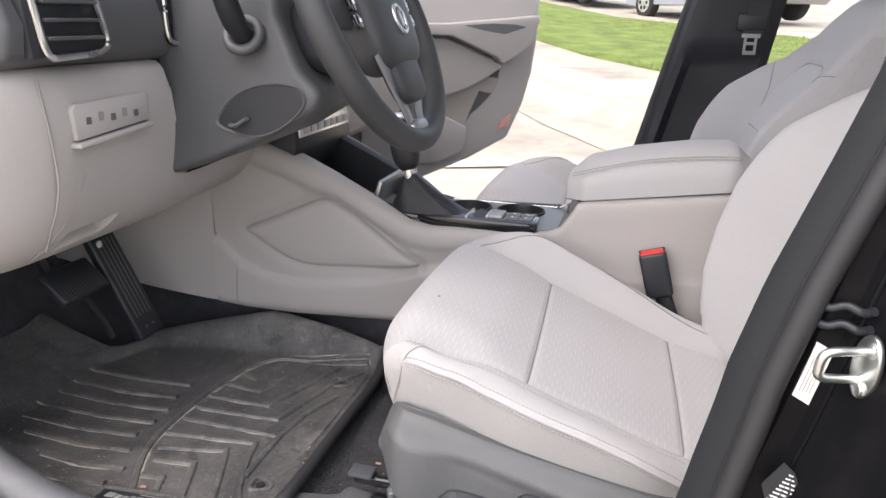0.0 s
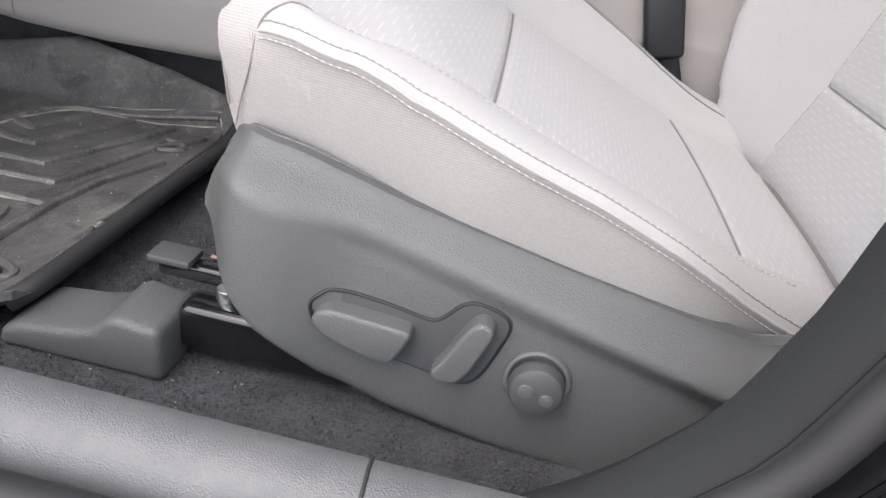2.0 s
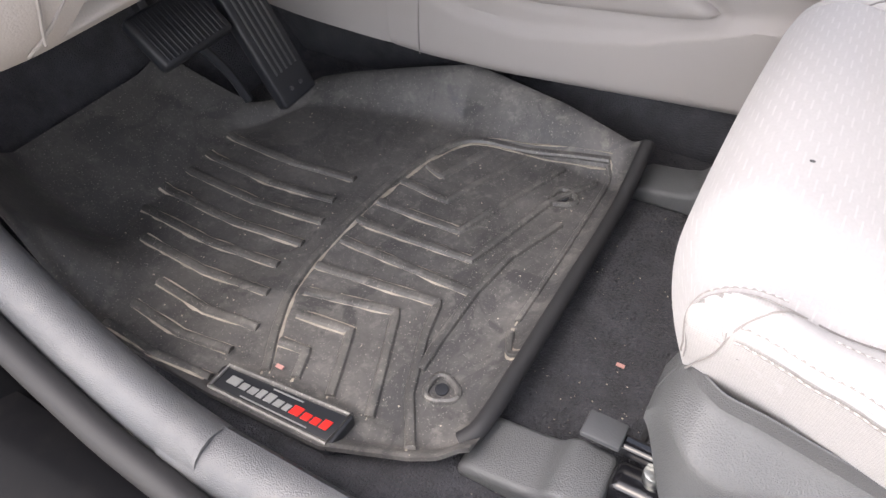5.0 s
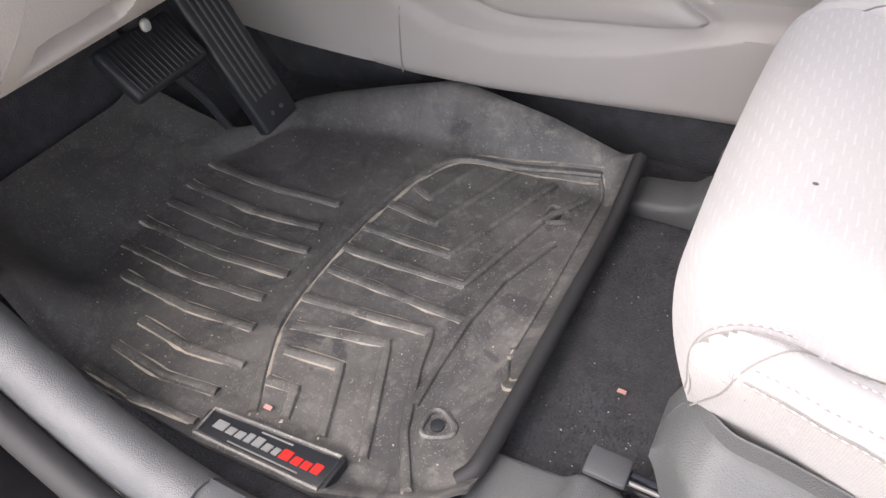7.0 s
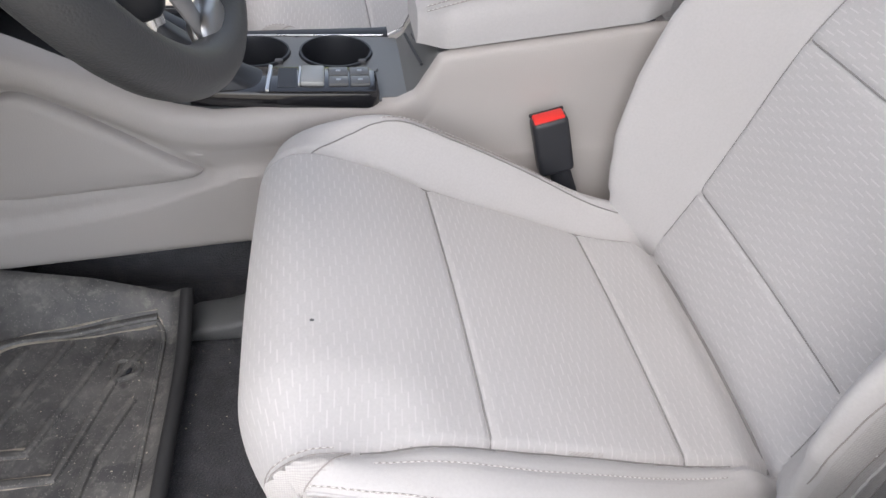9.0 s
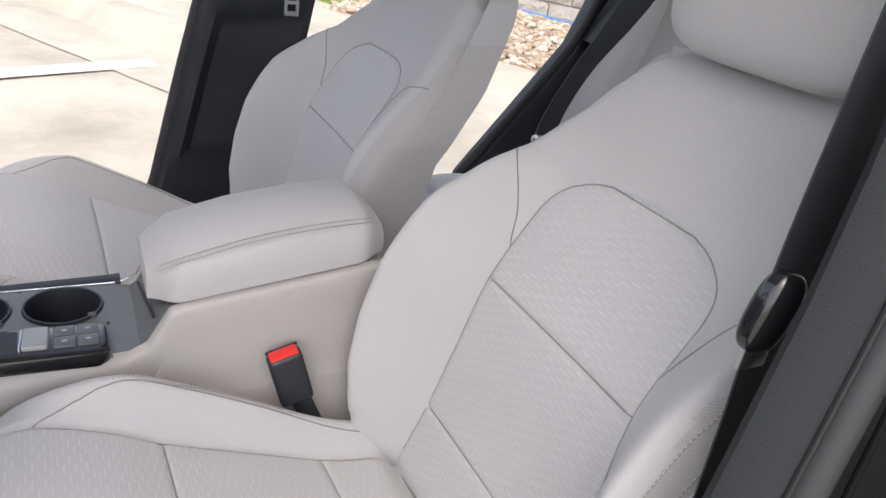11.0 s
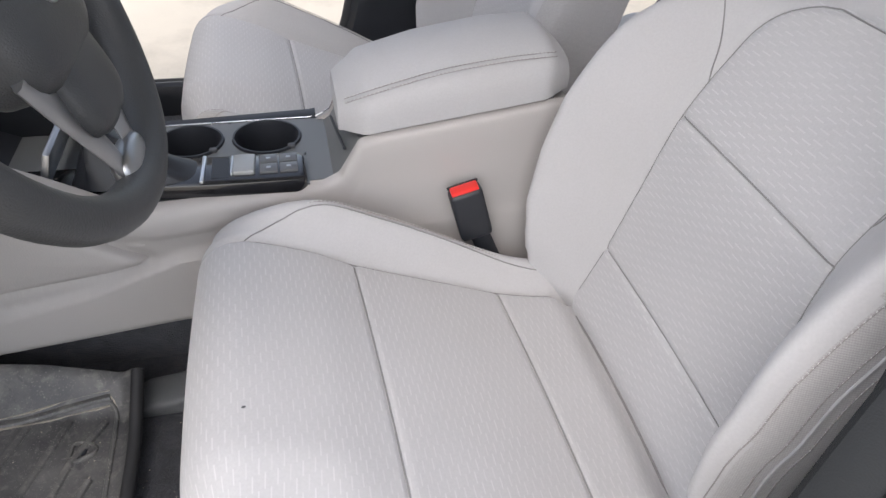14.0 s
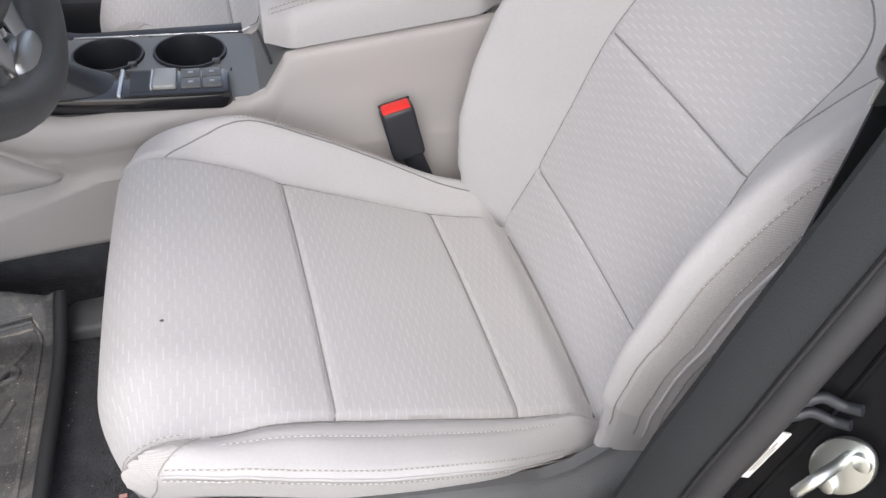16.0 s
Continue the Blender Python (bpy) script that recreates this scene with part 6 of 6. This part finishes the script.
door_sheet([(0.592, 0.993), (0.686, 1.000), (0.761, 0.998), (0.797, 0.991), (0.725, 0.969), (0.656, 0.979)], 0.098, 0.1012, TRAY, "pull_recess", "grey pull handle recess", 0)
door_sheet([(0.30, 0.960), (0.55, 0.955), (0.700, 0.895), (0.736, 0.870), (0.690, 0.838), (0.628, 0.806), (0.545, 0.778), (0.30, 0.72)], 0.045, 0.070, BEIGE, "speaker_panel", "beige panel above the pocket", 0.008)
# flat pocket sheet and dark wedges paint in the shade of a hollow
door_sheet([(0.30, 0.69), (0.542, 0.722), (0.620, 0.686), (0.640, 0.719), (0.675, 0.748), (0.715, 0.787), (0.734, 0.825), (0.737, 0.862), (0.690, 0.842), (0.545, 0.782), (0.30, 0.725)], 0.0445, 0.0475, SHADED_BEIGE, "door_pocket", "door pocket sheet in beige darkened for its shade", 0)
door_sheet([(0.676, 0.838), (0.733, 0.862), (0.730, 0.834), (0.705, 0.838)], 0.0474, 0.0488, DARK, "pocket_slot", "dark wedge painting the shade at the pocket's end", 0)
door_sheet([(0.668, 0.796), (0.690, 0.790), (0.711, 0.788), (0.675, 0.750), (0.640, 0.722), (0.624, 0.696), (0.640, 0.735)], 0.0474, 0.0488, DARK, "pocket_slot", "dark wedge painting the shade inside the pocket", 0)
door_sheet([(0.28, 0.555), (0.52, 0.572), (0.612, 0.602), (0.622, 0.640), (0.624, 0.684), (0.541, 0.726), (0.28, 0.69)], 0.045, 0.064, BEIGE, "pocket_lip", "beige pocket lip", 0.008)
door_sheet([(0.735, 0.668), (0.748, 0.700), (0.785, 0.720), (0.776, 0.685)], 0.044, 0.0478, AMBER, "reflector", "red edge reflector", 0.001)

# unseen ceiling, roof and rear walls, added to shape the cabin's light; rear seat
tagged(part("ceiling", slab([(-0.35, 1.50), (0.2, 1.56), (1.2, 1.56), (2.2, 1.48), (2.2, 1.52), (1.2, 1.61), (0.2, 1.61), (-0.35, 1.55)], "y", 0.80, FAR - 0.80, 0.01), HEADLINER), "pale unseen headliner added to close in the cabin's light", "ceiling", "", "structure")
tagged(part("wall_rear", box(2.2, 2.26, 0.62, FAR - 0.62, 0.3, 1.1, 0), HEADLINER, None, smooth=False), "plain unseen wall added to close the car at the rear", "wall", "", "structure")
tagged(part("wall_rear_side", box(0.42, 2.2, 0.58, 0.64, 0.3, 1.02, 0), BEIGE, None, smooth=False), "unseen wall added where the driver's side rear door would be", "wall", "", "structure")
tagged(part("roof", slab([(-0.36, 1.555), (0.2, 1.615), (1.2, 1.615), (2.25, 1.525), (2.25, 1.545), (1.2, 1.64), (0.2, 1.64), (-0.36, 1.575)], "y", 0.78, FAR - 0.78, 0.008), PAINT), "unseen black painted car roof added over the headliner", "roof", "", "structure")
rear = thing("rear_seat", "light grey cloth rear bench seat", "car seat", (0.9, CENTRE + 0.1, 0.40))
part("base", box(0.66, 1.3, 0.76, 2.02, 0.40, 0.50, 0.02), CLOTH_BACK, rear)
for y0, y1 in ((0.78, 1.38), (1.39, 2.03)):
    part("cushion", soft_box((0.91, (y0 + y1) / 2, 0.522), (0.26, (y1 - y0) / 2, 0.068), 7, 28, pose(0, 0, 0, 0, 6, 0)), DASHED, rear, "light grey rear cushion")
    part("front_roll", soft_box((0.668, (y0 + y1) / 2, 0.520), (0.052, (y1 - y0) / 2, 0.060), 7, 28), CLOTH, rear)
    part("backrest", soft_box((1.17, (y0 + y1) / 2, 0.83), (0.085, (y1 - y0) / 2, 0.30), 4.5, 28, pose(0, 0, 0, 0, 20, 0)), CLOTH, rear, "light grey rear backrest")
    part("headrest", soft_box((1.29, (y0 + y1) / 2, 1.19), (0.05, 0.13, 0.075), 4, 22, pose(0, 0, 0, 0, 14, 0)), CLOTH, rear, "light grey rear headrest")
part("side_bolster", soft_box((1.13, 1.93, 0.86), (0.075, 0.085, 0.24), 3.4, 24, pose(0, 0, 0, 0, 22, 0)), CLOTH, rear, "light grey side bolster")
rp = [(0.775, 0.590), (0.90, 0.752), (1.040, 0.935), (1.105, 1.10), (1.16, 1.40), (1.34, 1.40), (1.290, 1.10), (1.10, 0.83), (1.005, 0.69), (0.95, 0.56), (0.90, 0.52), (0.80, 0.52)]
tagged(part("rear_door_frame", slab([(x + 0.022, z - 0.022) for x, z in rp], "y", 2.034, 2.10, 0.012, 3), BLACK), "black trim of the open rear door frame", "trim", "", "structure")
tagged(part("rear_seal", sweep(arc([(0.742, 2.045, 0.498), (0.787, 2.042, 0.578), (0.922, 2.036, 0.748), (1.052, 2.030, 0.928), (1.112, 2.025, 1.098), (1.162, 2.015, 1.378)], 40), 0.012, 10), SEAL), "rubber seal of the rear door opening", "seal", "", "structure")
rbelt = thing("seat_belt", "black rear seat belt running down the pillar", "seat belt", (1.0, 1.88, 0.70))
run = arc([(0.905, 1.88, 0.715), (0.930, 1.88, 0.80), (0.983, 1.88, 0.90), (1.055, 1.88, 1.0), (1.115, 1.885, 1.10), (1.22, 1.90, 1.36)], 30)
part("webbing", loft([[p + Vector((-h, 0, 0)), p + Vector((h, -0.004, 0)), p + Vector((h, -0.002, 0)), p + Vector((-h, 0.002, 0))] for p, h in ((p, mix(0.026, 0.046, ease(0.85, 1.1, p.z))) for p in run)]), BLACK, rbelt, "black webbing")
tip = part("tongue", soft_box((0.890, 1.874, 0.728), (0.016, 0.007, 0.012), 3, 12), STEEL, rbelt, "steel belt tongue")
part("tongue_grip", soft_box((0.902, 1.874, 0.712), (0.018, 0.010, 0.014), 3, 12), BLACK, rbelt, "black tongue grip")
tagged(part("rear_pillar", slab([(1.06, 0.93), (1.12, 1.03), (1.17, 1.42), (1.36, 1.42), (1.30, 1.10), (1.18, 0.98)], "y", 1.96, 2.03, 0.012, 3), BLACK), "black trim of the rear pillar", "trim", "", "structure")


# ---- outside: sloping concrete lot, kerb, lawn, stone bed, wall and parked cars ----
ORIGIN, ALONG, AWAY = Vector((-0.11, 5.63, 0)), Vector((0.572, -0.820, 0)), Vector((0.820, 0.572, 0))


def slope(y, x=0.0):
    """The lot climbs gently away from the car and towards its front."""
    return 0.06 * (y - 1.4) + 0.085 * min(max(0, -x - 0.6), 4) * ease(3.0, 6.0, y) if y > 1.4 else 0.0


def out_at(e, f, up=0.0):
    p = ORIGIN + ALONG * e + AWAY * f
    return Vector((p.x, p.y, slope(min(p.y, 60), p.x) + up))


def strip(name, fs, e0, e1, mat, label, category, steps=40, kind="structure"):
    """A band along the kerb: fs are (f, height) pairs across it."""
    rings = [[out_at(mix(e0, e1, k / steps), f, h) for f, h in fs] for k in range(steps + 1)]
    return tagged(part(name, loft(rings, loop=False, caps=False), mat), label, category, "", kind)


bm = bmesh.new()
rows = []
grid_y = [-60, -10, -2, 1.4] + [1.4 + 0.5 * k for k in range(1, 30)] + [20, 40, 60, 300, 900]
for y in grid_y:
    rows.append([bm.verts.new((x, y, slope(min(y, 60), x) - 0.004)) for x in (-900, -60, -20, -8, -4.6, -4, -3, -2, -1.2, -0.6, 0, 2, 4, 8, 20, 60, 900)])
for a, b in zip(rows, rows[1:]):
    for k in range(len(a) - 1):
        bm.faces.new((a[k], a[k + 1], b[k + 1], b[k]))
tagged(part("ground", bm, CONCRETE), "pale stained concrete parking lot", "ground", "", "structure")
strip("gutter", [(-0.42, 0.003), (-0.25, 0.001), (-0.06, 0.004), (0.0, 0.010)], -30, 9, KERB, "pale concrete gutter pan", "gutter", 200)
strip("kerb", [(-0.02, 0.004), (0.02, 0.022), (0.05, 0.060), (0.08, 0.090), (0.12, 0.106), (0.17, 0.112), (0.30, 0.114), (0.302, 0.06)], -30, 9, KERB, "rounded concrete kerb", "kerb", 200)
strip("pavement", [(0.302, 0.06), (0.306, 0.113), (0.9, 0.120), (1.64, 0.128), (1.65, 0.08)], -30, 9, CONCRETE, "pale concrete pavement slabs", "pavement", 200)
strip("lawn", [(1.65, 0.09), (1.69, 0.140), (2.8, 0.165), (4.5, 0.165), (6.2, 0.14)], -40, 0.86, GRASS, "short green lawn strip", "lawn", 200)
strip("street", [(6.2, 0.13), (6.4, 0.09), (14, 0.09), (16, 0.15)], -60, 1.0, CONCRETE, "pale street beyond the lawn", "road")
JOINT = material("joint_filler", (0.40, 0.36, 0.30), 0.95, spread=0.3, big=6)
joints = bmesh.new()
for e in (-6.8, -4.7, -2.6, -0.72, 1.4, 3.3):
    sweep([out_at(e + 0.42 * (f - 0.12), f, 0.1165 + 0.0085 * f) for f in (0.14, 0.31, 0.9, 1.6)], 0.0028, 5, bm=joints, squash=0.4)
for e in (-3.6, -0.80, 2.6):
    sweep([out_at(e + 0.02 * math.sin(k * 2.1), f, h) for k, (f, h) in enumerate(((0.0, 0.012), (0.035, 0.042), (0.08, 0.091), (0.12, 0.107), (0.30, 0.115)))], 0.0032, 5, bm=joints)
sweep([out_at(e, -0.42 + 0.006 * math.sin(e * 9), 0.002) for e in np.linspace(-8, 8, 120)], 0.0030, 5, bm=joints, squash=0.4)
tagged(part("paving_joints", joints, JOINT), "dark joints and cracks in the concrete", "joint", "", "structure")
a, b = Vector((-1.9, 3.82)), Vector((0.33, 4.72))
side = (b - a).orthogonal().normalized() * 0.068
quad = [a + side, b + side, b - side, a - side]
bm = bmesh.new()
bm.faces.new([bm.verts.new((p.x, p.y, slope(p.y, p.x) + 0.003)) for p in quad])
tagged(part("parking_line", bm, LINE, None, smooth=False), "worn white parking line", "road marking", "", "structure")

# grass blades, as one mesh
rnd = np.random.RandomState(7)
count = 14000
e, f = rnd.uniform(-9, 0.86, count), 1.67 + 4.5 * rnd.uniform(0, 1, count) ** 1.6
verts, faces = [], []
for k in range(count):
    p = out_at(e[k], f[k], 0.132 + 0.012 * min(f[k] - 1.67, 2))
    a, h, w = rnd.uniform(0, 6.28), rnd.uniform(0.015, 0.04), rnd.uniform(0.004, 0.008)
    d = Vector((math.cos(a), math.sin(a), 0))
    verts += [p - d * w, p + d * w, p + Vector((-d.y, d.x, 0)) * h * 0.5 + Vector((0, 0, h))]
    faces.append((3 * k, 3 * k + 1, 3 * k + 2))
me = bpy.data.meshes.new("grass_blades")
me.from_pydata([tuple(v) for v in verts], [], faces)
me.materials.append(GRASS)
tagged(new("grass_blades", me), "green grass blades of the lawn", "grass", "", "stuff")

# bed of river stones
rnd = random.Random(11)
ball = bmesh.new()
bmesh.ops.create_icosphere(ball, subdivisions=2, radius=1)
shape = [v.co.copy() for v in ball.verts]
tris = [tuple(v.index for v in fc.verts) for fc in ball.faces]
ball.free()
verts, faces = [], []
for k in range(4600):
    e, f = rnd.uniform(0.86, 4.6), rnd.uniform(1.50, 3.22)
    p = out_at(e, f, 0.128 + rnd.uniform(0, 0.028))
    r = rnd.uniform(0.016, 0.036)
    m = Euler((rnd.uniform(-0.4, 0.4), rnd.uniform(-0.4, 0.4), rnd.uniform(0, 6.28))).to_matrix() @ Matrix.Diagonal((r * rnd.uniform(1.0, 1.5), r, r * rnd.uniform(0.5, 0.8)))
    start = len(verts)
    for q in shape:
        verts.append(tuple(p + m @ (q * (1 + 0.12 * noise.noise(q * 1.4 + Vector((k, 0, 0)))))))
    faces += [(a + start, b + start, c + start) for a, b, c in tris]
me = bpy.data.meshes.new("stone_bed")
me.from_pydata(verts, [], faces)
me.polygons.foreach_set("use_smooth", [True] * len(me.polygons))
me.materials.append(STONE)
tagged(new("stone_bed", me), "bed of tan river stones beside the wall", "stones", "", "stuff")
strip("stone_bed_soil", [(1.46, 0.09), (1.48, 0.132), (3.3, 0.132)], 0.84, 7.6, STONE, "soil under the stone bed", "ground")
strip("blue_edging", [(3.215, 0.12), (3.22, 0.178), (3.23, 0.178), (3.24, 0.12)], 0.84, 7.6, BLUE, "blue strip at the foot of the wall", "edging")

# parked cars across the lawn


def make_car(e, f, paint, label, flip=1):
    car = thing("parked_car", label, "car", out_at(e, f, 0.12), "parked cars")
    base = out_at(e, f, 0.12)

    def at(u, w, z):
        return base + ALONG * u * flip + AWAY * w + Vector((0, 0, z))

    prof = [(-2.2, 0.35), (-2.25, 0.6), (-2.15, 0.85), (-1.2, 0.98), (-0.7, 1.40), (0.4, 1.50), (1.5, 1.42), (2.05, 1.02), (2.22, 0.95), (2.25, 0.45), (2.1, 0.3), (-2.0, 0.28)]
    rings = []
    for w, k in ((-0.90, 0.92), (-0.86, 1.0), (-0.5, 1.02), (0.5, 1.02), (0.86, 1.0), (0.90, 0.92)):
        rings.append([at(u, w * (1 - 0.22 * ease(0.9, 1.5, z)), 0.28 + (z - 0.28) * k) for u, z in prof])
    part("body", loft(rings), paint, car)
    for pts in ([(-0.98, 0.98), (-0.62, 1.32), (0.25, 1.38), (0.25, 0.98)], [(0.32, 0.98), (0.32, 1.38), (1.35, 1.32), (1.75, 1.02)]):
        bm = bmesh.new()
        bm.faces.new([bm.verts.new(at(u, -0.90 + 0.19 * ease(0.9, 1.5, z) - 0.012, z)) for u, z in pts])
        res = bmesh.ops.extrude_face_region(bm, geom=bm.faces[:])
        for v in [g for g in res["geom"] if isinstance(g, bmesh.types.BMVert)]:
            v.co -= AWAY * 0.01
        part("side_window", bm, GLASS, car, "", False)
    for u in (-1.4, 1.35):
        for w in (-0.82, 0.82):
            tyre = part("wheel", disc(at(u, w, 0.33), 0.34, 0.22, AWAY, 36, 0.03), TYRE, car)
            part("wheel_disc", disc(at(u, w + math.copysign(0.105, w), 0.33), 0.22, 0.03, AWAY, 24, 0.008), METAL, tyre)
            for k in range(6):
                a = k * math.pi / 3
                part("rim_gap", disc(at(u + 0.13 * math.cos(a), w + math.copysign(0.118, w), 0.33 + 0.13 * math.sin(a)), 0.045, 0.012, AWAY, 10), TYRE, tyre)
    part("bumper", box(-0.05, 0.05, -0.8, 0.8, 0, 0.2, 0.03, 2, Matrix.Translation(at(-2.22, 0, 0.38)) @ Matrix.Rotation(math.atan2(ALONG.y, ALONG.x), 4, "Z")), DARK, car)
    return car


make_car(-9.0, 8.2, SILVER, "silver car parked beyond the lawn")
make_car(-14.1, 7.9, PAINT, "black car parked beyond the lawn")

# block wall: each block a piece of its own
wall = tagged(part("block_wall", box(0.7, 7.3, 0.03, 0.22, 0.10, 1.80, 0, 1, Matrix.Translation(ORIGIN + AWAY * 3.25) @ Matrix.Rotation(math.atan2(ALONG.y, ALONG.x), 4, "Z")), MORTAR, None, smooth=False),
              "tan split-faced concrete block wall", "wall", "", "structure")
rnd = random.Random(3)
shapes = []
for k in range(6):
    bm = bmesh.new()
    rows = [[bm.verts.new((0.39 * i / 6, (-0.022 * (0.4 + rnd.random()) if 0 < i < 6 and 0 < j < 4 else 0.0), 0.19 * j / 4)) for i in range(7)] for j in range(5)]
    for j in range(4):
        for i in range(6):
            bm.faces.new((rows[j][i], rows[j][i + 1], rows[j + 1][i + 1], rows[j + 1][i]))
    rim_ = rows[0] + [r[-1] for r in rows[1:]] + rows[-1][-2::-1] + [r[0] for r in rows[-2:0:-1]]
    deep = [bm.verts.new(v.co + Vector((0, 0.05, 0))) for v in rim_]
    for i in range(len(rim_)):
        j = (i + 1) % len(rim_)
        bm.faces.new((rim_[i], rim_[j], deep[j], deep[i]))
    bmesh.ops.recalc_face_normals(bm, faces=bm.faces)
    me = bpy.data.meshes.new("block")
    bm.to_mesh(me)
    bm.free()
    me.materials.append(BLOCK)
    shapes.append(me)
turn = Matrix.Rotation(math.atan2(ALONG.y, ALONG.x), 4, "Z")
for j in range(8):
    for i in range(17):
        e = 0.7 + 0.4 * i - (0.2 if j % 2 else 0)
        if e < 0.6 or e > 7.0:
            continue
        ob = new("block", shapes[rnd.randrange(6)])
        p = ORIGIN + ALONG * e + AWAY * 3.25
        ob.parent = wall
        ob.matrix_basis = Matrix.Translation((p.x, p.y, 0.36 + 0.2 * j)) @ turn
